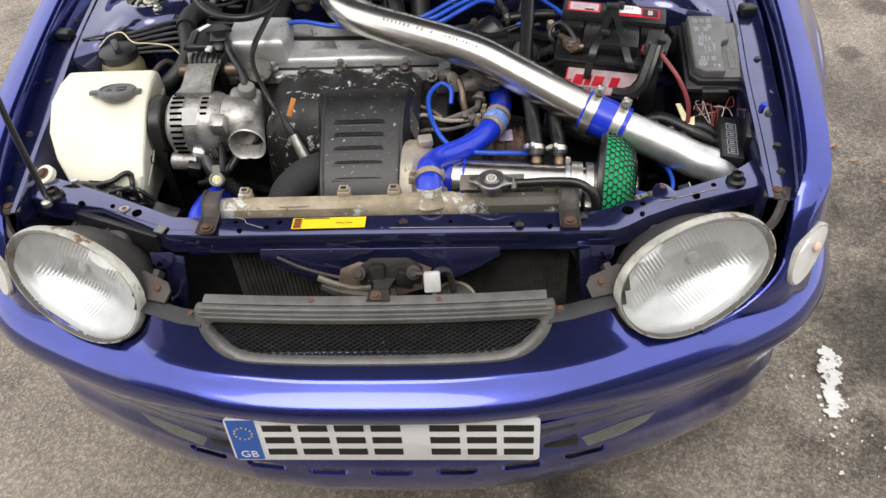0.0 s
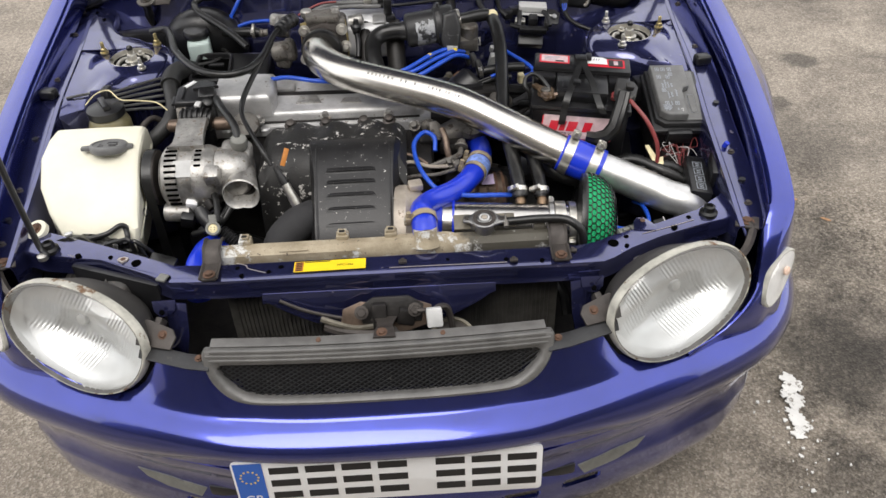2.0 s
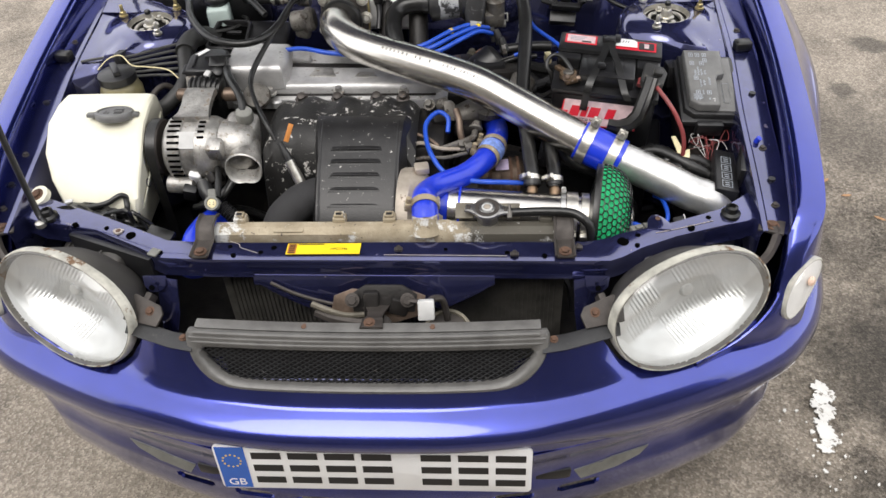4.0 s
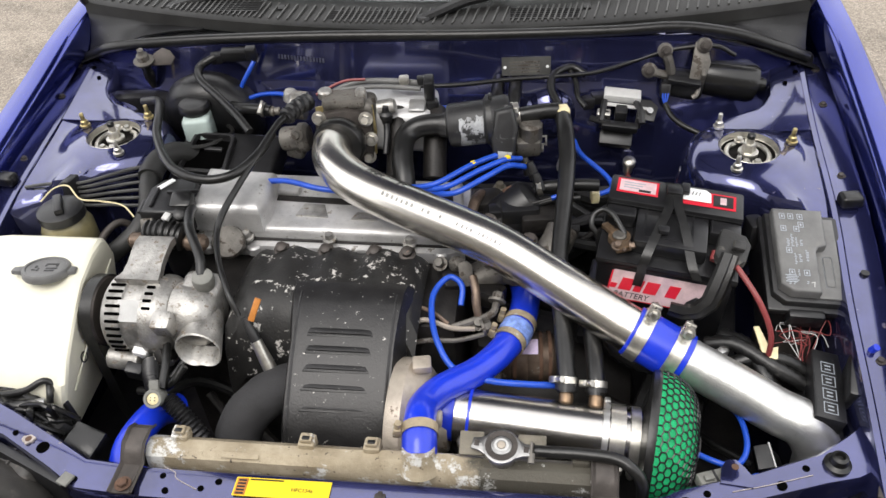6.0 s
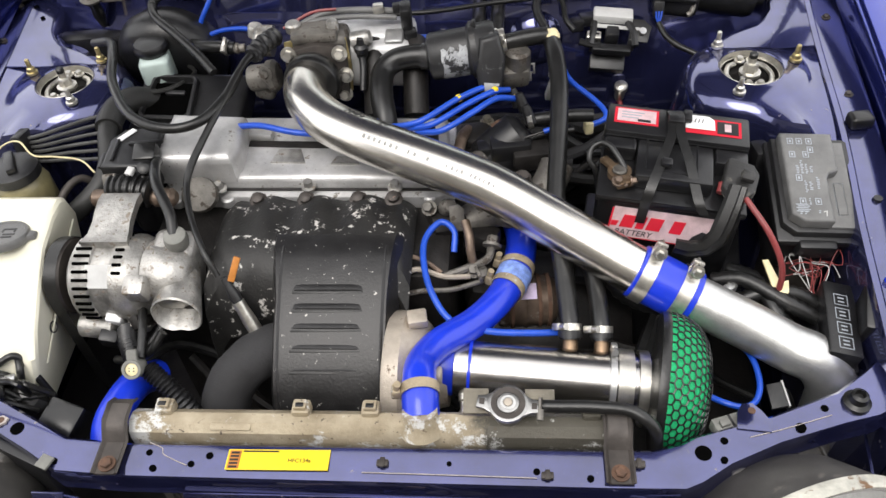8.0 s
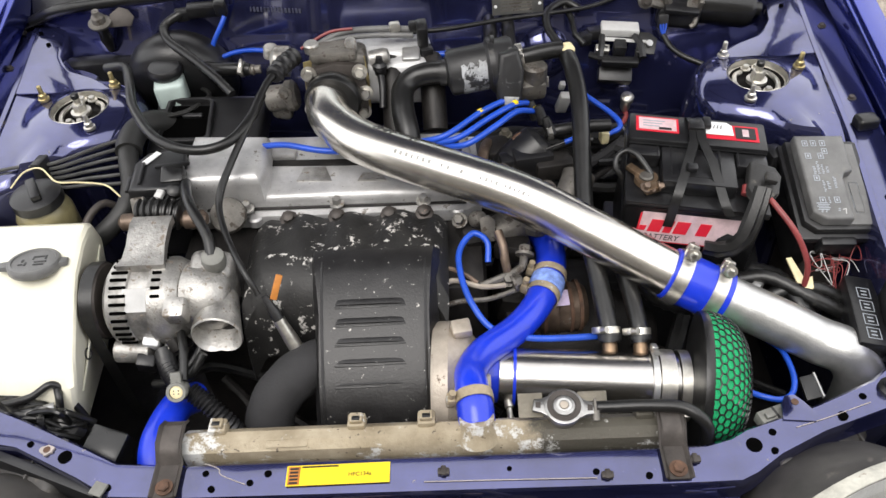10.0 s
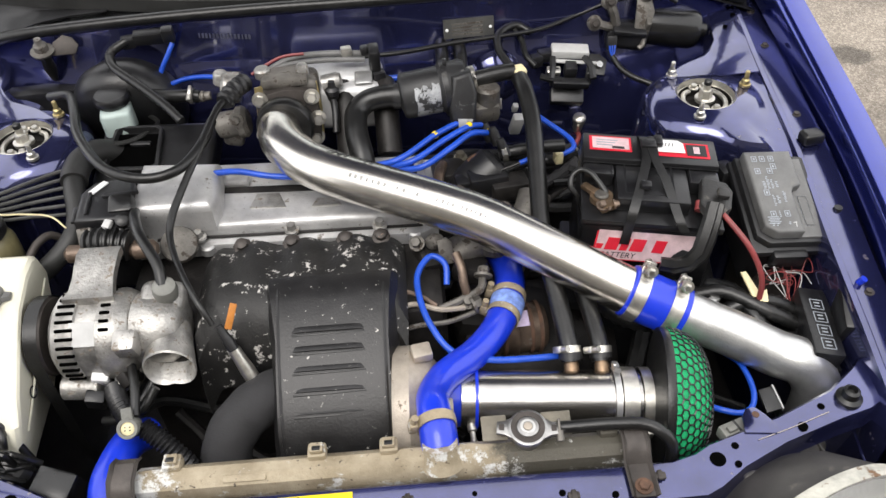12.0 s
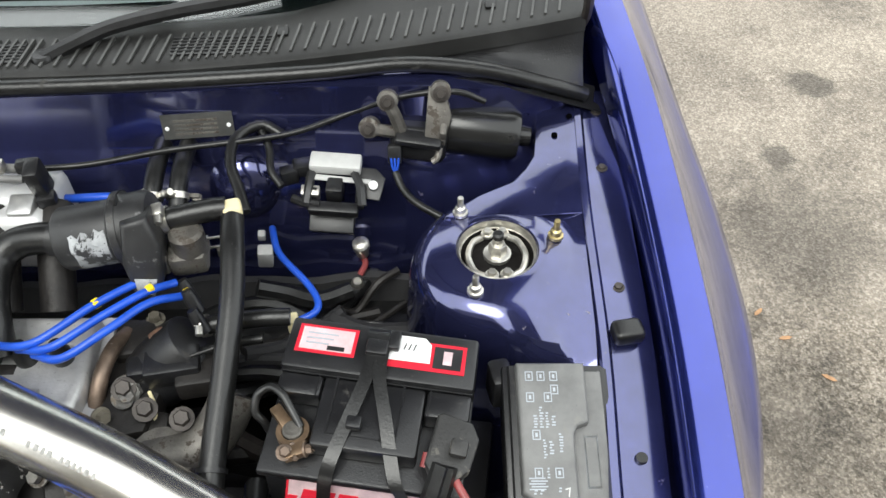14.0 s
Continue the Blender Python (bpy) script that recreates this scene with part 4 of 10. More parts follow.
def strut_tower(s):
    cx, cy = (0.562, 0.850) if s > 0 else (0.546, 0.857)
    c = V(s * cx, cy, 0.862)
    n = 48
    bm = B()
    spokes = []
    for i in range(n):
        a = 2 * math.pi * i / n
        ca, sa = math.cos(a) * s, math.sin(a)
        row = [(0.046, -0.004), (0.049, 0.0015), (0.056, 0.0), (0.078, -0.002), (0.086, -0.006)]
        pts = [V(s * (cx + ca * k), cy + sa * k, 0.862 + dz) for k, dz in row]
        reach = (0.115 / ca if ca > 0.01 else 9)
        if ca > 0.05 and reach < 0.27:
            y1 = cy + sa * reach
            xr, zr = lerp(RAIL, min(1.1, max(0.3, y1)))
            reach = (xr - 0.02 - cx) / ca
            y1 = cy + sa * reach
            dip = 0.004 * min(1, abs(sa) * 1.3)
            for f in (0.35, 0.7, 1.0):
                k = 0.086 + (reach - 0.086) * f
                z = 0.856 + (zr + 0.001 - 0.856) * f - dip * math.sin(math.pi * f)
                pts.append(V(s * (cx + ca * k), cy + sa * k, z))
            pts += [pts[-1] + V(0, 0, -0.004), pts[-1] + V(0, 0, -0.02)]
        else:
            w = max(0.0, ca + 0.1)
            for k, dz in [(0.094, -0.012), (0.101, -0.024), (0.106, -0.05), (0.112, -0.14), (0.118, -0.40)]:
                kk = k * (1 + 1.1 * w)
                pts.append(V(s * (cx + ca * kk), cy + sa * kk, 0.862 + dz + 0.006 * w))
        spokes.append(pts)
    vs = [[bm.verts.new(q) for q in row] for row in spokes]
    for i in range(n):
        a, b = vs[i], vs[(i + 1) % n]
        for j in range(len(a) - 1):
            bm.faces.new((a[j], a[j + 1], b[j + 1], b[j]))
    ob = part("strut_tower", bm, PAINT_BAY, car, "blue suspension strut tower with three studs", 50)
    # mount: dark cup, plate, nut and studs
    bm = B()
    lathe(bm, [(0.047, 0.0), (0.045, -0.02), (0.036, -0.034), (0.001, -0.036)], c, (0, 0, 1), 32, False)
    part("mount_cup", bm, ENGINE_DARK, ob, "dark strut mount cup")
    bm = B()
    lathe(bm, [(0.0475, -0.001), (0.0462, 0.0005), (0.0445, -0.010), (0.043, -0.010)], c, (0, 0, 1), 32, False)
    part("mount_ring", bm, ZINC, ob, "bright metal mount ring")
    for t in (-1, 1):
        bm = B()
        arc = [(0.022 * math.cos(radians(a)) + t * 0.012, 0.032 * math.sin(radians(a)), -0.014) for a in (([-80, -45, 0, 45, 80]) if t > 0 else ([100, 135, 180, 225, 260]))]
        tube(bm, [tuple(c + V(*q)) for q in arc], 0.0042, 8, 4)
        part("mount_arm", bm, ZINC, ob, "bright curved mount arm")
    for a in (75, 105, 255, 285):
        bm = B()
        bolt(bm, c + V(0.034 * math.cos(radians(a)), 0.034 * math.sin(radians(a)), -0.010), (0, 0, 1), 0.0055, 0.008)
        part("mount_bolt", bm, ZINC, ob, "small bright bolt")
    bm = B()
    bolt(bm, c + V(0, 0, -0.012), (0, 0, 1), 0.011, 0.02)
    cyl(bm, c + V(0, 0, 0.008), c + V(0, 0, 0.02), 0.006, 14)
    part("centre_nut", bm, ZINC, ob, "zinc strut nut")
    bm = B()
    cyl(bm, c + V(0, 0, 0.016), c + V(0, 0, 0.026), 0.0065, 14, 0.002)
    part("dust_cap", bm, BLACK_RUBBER, ob, "small black cap")
    for k, a in enumerate((124, 13, 245) if s > 0 else (53, 159, 301)):
        q = c + V(0.072 * math.cos(radians(a)), 0.072 * math.sin(radians(a)), 0)
        bm = B()
        lathe(bm, [(0.0095, 0), (0.0095, 0.004), (0.007, 0.005), (0.0065, 0.011), (0.004, 0.013), (0.0038, 0.026), (0.003, 0.027)], q, (0, 0, 1), 10)
        part("stud", bm, BRASS if (s > 0 and k == 1) or (s < 0 and k != 2) else ZINC, ob, "threaded stud with nut")


SHELF = [(0.905, 0.500), (0.935, 0.540), (0.957, 0.586), (0.978, 0.606), (1.0, 0.619), (1.05, 0.627), (1.095, 0.632)]


def tower_shelf(s):
    """Flat flange behind the tower, with its inner edge turned down."""
    rows = []
    for y, x in SHELF:
        xr, zr = lerp(RAIL, min(y, 1.12))
        zi = 0.860 + 0.115 * (y - 0.88)
        rows.append([V(s * (x + 0.003), y, zi - 0.16), V(s * x, y, zi - 0.008), V(s * (x + 0.003), y, zi - 0.001), V(s * (x + 0.010), y, zi), V(s * (x + (xr - x) * 0.6), y, zi + (zr - zi) * 0.7), V(s * (xr - 0.019), y, zr + 0.003)])
    bm = B()
    sheet(bm, rows, 0.002, s < 0)
    ob = part("tower_shelf", bm, PAINT_BAY, car, "blue flange between the strut tower and the rail", 50)
    for x, y in ((0.652, 1.035), (0.676, 1.068)):
        bm = B()
        xr, zr = lerp(RAIL, y)
        cyl(bm, (s * x, y, zr - 0.010), (s * x, y, zr + 0.0035), 0.004, 14)
        part("hole", bm, HOLE, ob)


for s in (-1, 1):
    strut_tower(s)
    tower_shelf(s)

# ---- front panel ----
def front_panel():
    bm = B()
    edge = [(-0.66, 0.335, 0.40), (-0.60, 0.308, 0.372), (-0.49, 0.285, 0.325), (-0.40, 0.24, 0.282), (-0.352, 0.213, 0.258), (-0.27, 0.208, 0.252), (0, 0.206, 0.252), (0.30, 0.204, 0.252), (0.355, 0.2045, 0.253), (0.385, 0.205, 0.261), (0.405, 0.214, 0.272), (0.44, 0.237, 0.283), (0.50, 0.265, 0.302), (0.58, 0.292, 0.335), (0.62, 0.303, 0.365), (0.66, 0.325, 0.40)]
    rows = []
    for x, f, b in edge:
        z = 0.752
        rows.append([V(x, b, z - 0.05), V(x, b, z - 0.004), V(x, b - 0.004, z), V(x, f + 0.012, z - 0.001), V(x, f + 0.002, z - 0.004), V(x, f, z - 0.010), V(x, f + 0.002, z - 0.028), V(x, f + 0.001, z - 0.034), V(x, f - 0.001, z - 0.040)])
    sheet(bm, rows, 0.002)
    ob = part("front_panel", bm, PAINT_BAY, car, "blue slam panel above the radiator")
    # scalloped centre apron
    bm = B()
    low = []
    for i in range(41):
        x = -0.20 + 0.40 * i / 40
        d = 0.004 + 0.036 * min(1.0, max(0.0, (0.19 - abs(x - 0.004)) / 0.075)) ** 0.8 - 0.006 * max(0.0, 1 - abs(x) / 0.05)
        low.append([V(x, 0.204, 0.716), V(x, 0.203 - d * 0.1, 0.714 - d * 0.25), V(x, 0.202 - d * 0.42, 0.712 - d * 1.0), V(x, 0.2005 - d * 0.44, 0.706 - d * 1.05)])
    sheet(bm, low, 0.002)
    part("apron", bm, PAINT_BAY, ob, "blue scalloped apron")
    for s in (-1, 1):
        # side uprights and ears
        bm = B()
        slab(bm, [(-0.018, 0), (0.018, 0), (0.018, -0.06), (0.008, -0.12), (-0.012, -0.12), (-0.018, -0.06)], 0.003, pose(s * 0.345, 0.2, 0.715, 70, 0, s * 10), 0.001)
        part("upright", bm, PAINT_BAY, ob, "blue upright beside the radiator")
        bm = B()
        slab(bm, [(-0.02, 0), (0.02, 0), (0.018, -0.018), (0.008, -0.028), (-0.008, -0.028), (-0.018, -0.018)], 0.003, pose(s * 0.365, 0.200, 0.722, 62, 0, 0), 0.001)
        part("ear", bm, PAINT_BAY, ob, "blue bolt ear")
        bm = B()
        cyl(bm, (s * 0.365, 0.1795, 0.7125), (s * 0.365, 0.178, 0.7150), 0.0045, 12)
        part("hole", bm, HOLE, ob)
        # rubber buffer on the corner
        bm = B()
        x = 0.596 if s > 0 else -0.585
        lathe(bm, [(0.016, 0), (0.016, 0.006), (0.011, 0.009), (0.010, 0.018), (0.006, 0.02), (0.005, 0.014), (0.001, 0.014)], (x, 0.318, 0.75), (0, 0, 1), 20)
        part("bump_stop", bm, BLACK_RUBBER, ob, "black rubber bonnet buffer")
        # lamp bracket
        bm = B()
        tube(bm, [(s * 0.655, 0.283, 0.752), (s * 0.66, 0.268, 0.748), (s * 0.645, 0.245, 0.725), (s * 0.62, 0.225, 0.715)], 0.008, 6, 3)
        box(bm, (s * 0.655, 0.285, 0.753), (0.04, 0.035, 0.004), turn(0, 0, s * -20), 0.001)
        part("lamp_bracket", bm, DARK_STEEL, ob, "steel lamp bracket")
        bm = B()
        bolt(bm, (s * 0.655, 0.285, 0.755), (0, 0, 1), 0.008, 0.006)
        part("bolt", bm, RUST, ob, "rusty bolt")
        # lower lamp bracket
        bm = B()
        slab(bm, [(s * q[0], q[1]) for q in ((-0.03, -0.018), (0.034, -0.022), (0.044, 0.012), (0.03, 0.024), (-0.022, 0.016), (-0.032, 0.004))], 0.004, pose(s * 0.364, 0.136, 0.700, 30, 0, s * 20), 0.001)
        box(bm, (s * 0.376, 0.158, 0.688), (0.012, 0.05, 0.02), turn(28, 0, s * 22), 0.002)
        part("lamp_bracket", bm, DARK_STEEL, ob, "steel lamp bracket")
        bm = B()
        bolt(bm, (s * 0.356, 0.134, 0.705), (0, -0.5, 0.87), 0.0055, 0.005)
        part("bolt", bm, RUST, ob, "rusty bolt")
    bm = B()
    slab(bm, [(0.452, 0.280), (0.456, 0.302), (0.464, 0.314), (0.476, 0.315), (0.485, 0.304), (0.494, 0.288), (0.49, 0.276)], 0.003, pose(0, 0, 0.7515), 0.001)
    tab = part("bolt_tab", bm, PAINT_BAY, ob, "blue tab with a rusty hole")
    bm = B()
    cyl(bm, (0.473, 0.304, 0.751), (0.473, 0.304, 0.7552), 0.0045, 12)
    part("hole", bm, RUST, tab)
    for x, y, r in [(-0.42, 0.268, 0.0085), (-0.47, 0.288, 0.004), (-0.24, 0.238, 0.004), (-0.165, 0.235, 0.0045), (-0.185, 0.224, 0.004), (-0.09, 0.236, 0.0035), (-0.23, 0.218, 0.004), (0.22, 0.222, 0.004), (0.409, 0.249, 0.0095), (0.435, 0.265, 0.0045), (0.431, 0.241, 0.004), (0.525, 0.284, 0.006), (0.558, 0.310, 0.0045), (0.28, 0.215, 0.004), (-0.53, 0.298, 0.005), (0.12, 0.23, 0.003), (-0.355, 0.225, 0.004)]:
        bm = B()
        cyl(bm, (x, y, 0.748), (x, y, 0.7524), r, 16)
        part("hole", bm, HOLE, ob)
    bm = B()
    blotch(bm, -0.445, 0.278, 0.0085, 0.8, 5.0, 0.7533, 0.3)
    part("paint_blister", bm, SCRATCH, ob, "pale scraped paint round a rusty hole")
    bm = B()
    cyl(bm, (-0.445, 0.278, 0.750), (-0.445, 0.278, 0.7542), 0.0045, 14)
    part("rust_spot", bm, RUST, ob, "rusty hole")
    for pts in ([(-0.243, 0.251), (-0.226, 0.244), (-0.222, 0.236), (-0.205, 0.228), (-0.19, 0.222)], [(0.465, 0.270), (0.51, 0.283), (0.564, 0.301)], [(0.02, 0.217), (0.10, 0.216), (0.22, 0.214)]):
        bm = B()
        tube(bm, [(x, y, 0.7521) for x, y in pts], 0.0006, 6, 4)
        part("scratch", bm, SCRATCH, ob, "bare scratch in the paint")
    for x, y in [(0.043, 0.228), (0.232, 0.216), (0.335, 0.232)]:
        bm = B()
        box(bm, (x, y, 0.7545), (0.014, 0.009, 0.005), None, 0.002)
        box(bm, (x, y, 0.7565), (0.006, 0.012, 0.004), None, 0.001)
        part("clip", bm, DARK_STEEL, ob, "dark trim clip")
    bm = B()
    box(bm, (-0.364, 0.222, 0.7535), (0.017, 0.017, 0.004), turn(0, 0, -20), 0.001)
    part("foam_pad", bm, BLANK_GREY, ob, "grey foam pad stuck on the panel")
    return ob


front_panel_ob = front_panel()


def yellow_sticker():
    bm = B()
    m = pose(-0.081, 0.2295, 0.7535, 0, 0, 0.5)
    slab(bm, [(-0.061, -0.0125), (0.061, -0.0125), (0.061, 0.0135), (-0.061, 0.0135)], 0.0008, m, 0)
    ob = part("refrigerant_sticker", bm, YELLOW, None)
    tagged(ob, "yellow refrigerant sticker with black print on the slam panel", "sticker")
    bm = B()
    slab(bm, [(-0.059, -0.0115), (-0.045, -0.0115), (-0.045, 0.012), (-0.059, 0.012)], 0.0005, m @ Matrix.Translation((0, 0, 0.0009)), 0)
    part("printed_block", bm, ORANGE, ob)
    for i in range(5):
        bm = B()
        slab(bm, [(-0.057, -0.0105 + 0.0045 * i), (-0.047, -0.0105 + 0.0045 * i), (-0.047, -0.008 + 0.0045 * i), (-0.057, -0.008 + 0.0045 * i)], 0.0004, m @ Matrix.Translation((0, 0, 0.0016)), 0)
        part("bar", bm, BLACK_PRINT, ob)
    bm = B()
    slab(bm, [(-0.043, 0.010), (0.0, 0.010), (0.0, 0.012), (-0.043, 0.012)], 0.0004, m @ Matrix.Translation((0, 0, 0.0009)), 0)
    part("bar", bm, BLACK_PRINT, ob)
    cu = bpy.data.curves.new("text", "FONT")
    cu.body, cu.size, cu.extrude = "HFC134a", 0.0072, 0.0001
    ob2 = new("print", cu)
    ob2.data.materials.append(BLACK_PRINT)
    ob2.matrix_basis = m @ Matrix.Translation((0.012, -0.003, 0.0012))
    ob2.parent = ob


yellow_sticker()

# ---- firewall, cowl, windscreen, bonnet ----
def firewall():
    rows = []
    for i in range(29):
        x = -0.69 + 1.38 * i / 28
        u = abs(x) / 0.69
        ztop = lerp([(-0.69, 0.90), (-0.6, 0.925), (-0.4, 0.94), (0, 0.948), (0.35, 0.952), (0.5, 0.948), (0.6, 0.925), (0.69, 0.888)], x)
        yt = 1.055 + 0.05 * max(0, u - 0.75) / 0.25
        rows.append([V(x, yt + 0.03, ztop), V(x, yt, ztop - 0.002), V(x, yt, ztop - 0.012), V(x, yt - 0.010, 0.874), V(x, yt - 0.012, 0.868), V(x, yt - 0.020, 0.854), V(x, yt - 0.023, 0.846), V(x, yt - 0.04, 0.80), V(x, yt - 0.066, 0.70), V(x, yt - 0.06, 0.45), V(x, yt - 0.05, 0.30)])
    bm = B()
    sheet(bm, rows, 0.003, True)
    fw = part("firewall", bm, PAINT_BAY, car, "blue firewall and cowl front")
    bm = B()
    lathe(bm, [(0.052, -0.012), (0.046, 0.004), (0.034, 0.013), (0.016, 0.018), (0.001, 0.019)], (0.238, 1.020, 0.818), (0, -0.95, 0.3), 32)
    part("pressed_boss", bm, PAINT_BAY, fw, "rounded boss pressed in the firewall", 60)
    bm = B()
    grid = []
    for i in range(41):
        x = -0.36 + 0.86 * i / 40
        grid.append([V(x, 0.974 + 0.010 * noise.noise((x * 14, z * 16, 2.0)) - (0.0 if z > 0.67 else 0.012), z + (0.012 * noise.noise((x * 9, 0.0, 5.0)) if z > 0.66 else 0)) for z in (0.688, 0.676, 0.65, 0.60, 0.55, 0.50, 0.45)])
    sheet(bm, grid, 0.012, True)
    part("insulation_mat", bm, WRAP, fw, "black insulation mat on the lower firewall")
    # stamped code, as small plain bars
    for k in range(15):
        bm = B()
        box(bm, (-0.278 + 0.0061 * k, 1.0470, 0.920 - 0.0006 * k), (0.0036 if k % 3 else 0.0022, 0.002, 0.008), turn(-9, 0, 0), 0)
        part("stamped_bar", bm, FADED_STAMP, fw)
    # rubber seal
    bm = B()
    pts = [(-0.70, 1.10, 0.890), (-0.62, 1.075, 0.925), (-0.45, 1.062, 0.945), (-0.2, 1.062, 0.954), (0.1, 1.062, 0.957), (0.34, 1.068, 0.962), (0.46, 1.078, 0.965), (0.56, 1.083, 0.95), (0.64, 1.09, 0.922), (0.70, 1.095, 0.898)]
    tube(bm, pts, 0.0105, 10, 8)
    part("bonnet_seal", bm, BLACK_RUBBER, car, "black rubber bonnet seal")
    # dark channel behind the seal
    bm = B()
    rows = []
    for i in range(29):
        x = -0.72 + 1.44 * i / 28
        z = lerp([(-0.72, 0.885), (-0.6, 0.93), (-0.4, 0.945), (0, 0.952), (0.4, 0.955), (0.55, 0.943), (0.72, 0.885)], x)
        rows.append([V(x, 1.075, z), V(x, 1.10, z - 0.004), V(x, 1.13, z + 0.002)])
    sheet(bm, rows, 0.002, True)
    part("cowl_channel", bm, BLACK_PLASTIC, car, "black plastic channel")


firewall()

GLASS_TILT = 31


def cowl_line(x):
    """y and z of the cowl's front edge, then of its rear edge."""
    u = abs(x)
    return 1.083 + 0.14 * u * u, 0.957 + 0.055 * u * u, 1.168 + 0.14 * u * u, 0.972 + 0.055 * u * u


def cowl():
    bm = B()
    rows = []
    for i in range(41):
        x = -0.70 + 1.40 * i / 40
        f, zf, r, zr = cowl_line(x)
        rows.append([V(x, f - 0.004, zf - 0.02), V(x, f, zf), V(x, f + 0.008, zf + 0.005), V(x, r - 0.02, zr - 0.004), V(x, r, zr), V(x, r + 0.012 + 0.028 * lerp([(0.3, 0), (0.45, 0.6), (0.6, 1)], abs(x)), zr + 0.02 * lerp([(0.3, -0.1), (0.45, 0.6), (0.6, 1)], abs(x))), V(x, r + 0.03 + 0.028 * lerp([(0.3, 0), (0.45, 0.6), (0.6, 1)], abs(x)), zr - 0.012)])
    sheet(bm, rows, 0.003, True)
    ob = part("cowl_panel", bm, COWL_PLASTIC, car, "weathered dark grey scuttle panel with vent slats")
    # raised ribs along the vents
    k = 0
    x = -0.66
    while x < 0.665:
        f, zf, r, zr = cowl_line(x)
        open_vent = (0.155 < x < 0.29) or (-0.19 < x < -0.03) or (-0.52 < x < -0.33)
        step = 0.011 if open_vent else 0.0185
        bm = B()
        rings(bm, [[V(x - 0.0016, f + 0.012, zf + 0.004), V(x + 0.0016, f + 0.012, zf + 0.004), V(x + 0.0016, f + 0.012, zf + 0.0085), V(x - 0.0016, f + 0.012, zf + 0.0085)], [V(x - 0.0016 + 0.01, r - 0.022, zr - 0.006), V(x + 0.0016 + 0.01, r - 0.022, zr - 0.006), V(x + 0.0016 + 0.01, r - 0.022, zr + 0.001), V(x - 0.0016 + 0.01, r - 0.022, zr + 0.001)]])
        part("rib", bm, COWL_RIB, ob)
        x += step
    for x0, x1 in [(0.158, 0.288), (-0.188, -0.032), (-0.518, -0.332)]:
        bm = B()
        f, zf, r, zr = cowl_line((x0 + x1) / 2)
        m0, m1 = 0.15, 0.85
        a, b = V(0, f + 0.012, zf + 0.0058), V(0, r - 0.022, zr - 0.0025)
        p, q = a.lerp(b, m0), a.lerp(b, m1)
        rings(bm, [[V(x0, p.y, p.z), V(x1, p.y, p.z), V(x1, p.y, p.z + 0.0012), V(x0, p.y, p.z + 0.0012)], [V(x0, q.y, q.z), V(x1, q.y, q.z), V(x1, q.y, q.z + 0.0012), V(x0, q.y, q.z + 0.0012)]])
        part("vent_opening", bm, BLACK_RUBBER, ob, "dark vent opening")
        for j in range(1, 6):
            w = p.lerp(q, j / 6)
            bm = B()
            tube(bm, [(x0, w.y, w.z + 0.002), (x1, w.y, w.z + 0.002)], 0.0012, 4, 1)
            part("grid_bar", bm, GREY_PLASTIC, ob)
    for x in (0.30, 0.575, -0.29):
        f, zf, r, zr = cowl_line(x)
        bm = B()
        box(bm, (x, (f + r) / 2 + 0.01, (zf + zr) / 2 + 0.004), (0.014, 0.016, 0.006), turn(15, 0, 0), 0.001)
        part("clip_recess", bm, BLACK_RUBBER, ob)
    # webbed corner covers between the seal and the ends of the panel
    for s in (-1, 1):
        rows = []
        for x, ly, lz in [(0.44, 1.084, 0.958), (0.50, 1.088, 0.952), (0.56, 1.094, 0.94), (0.60, 1.097, 0.928), (0.65, 1.102, 0.912), (0.70, 1.106, 0.893)]:
            f, zf, r, zr = cowl_line(x)
            lo, hi = V(s * x, ly, lz), V(s * x, f + 0.002, zf - 0.014)
            rows.append([lo, lo.lerp(hi, 0.3) + V(0, 0.006, -0.004), lo.lerp(hi, 0.65) + V(0, 0.008, -0.005), hi])
        bm = B()
        sheet(bm, rows, 0.002, s > 0)
        part("corner_cover", bm, BLACK_PLASTIC, ob, "black webbed corner cover")
    return ob


cowl()


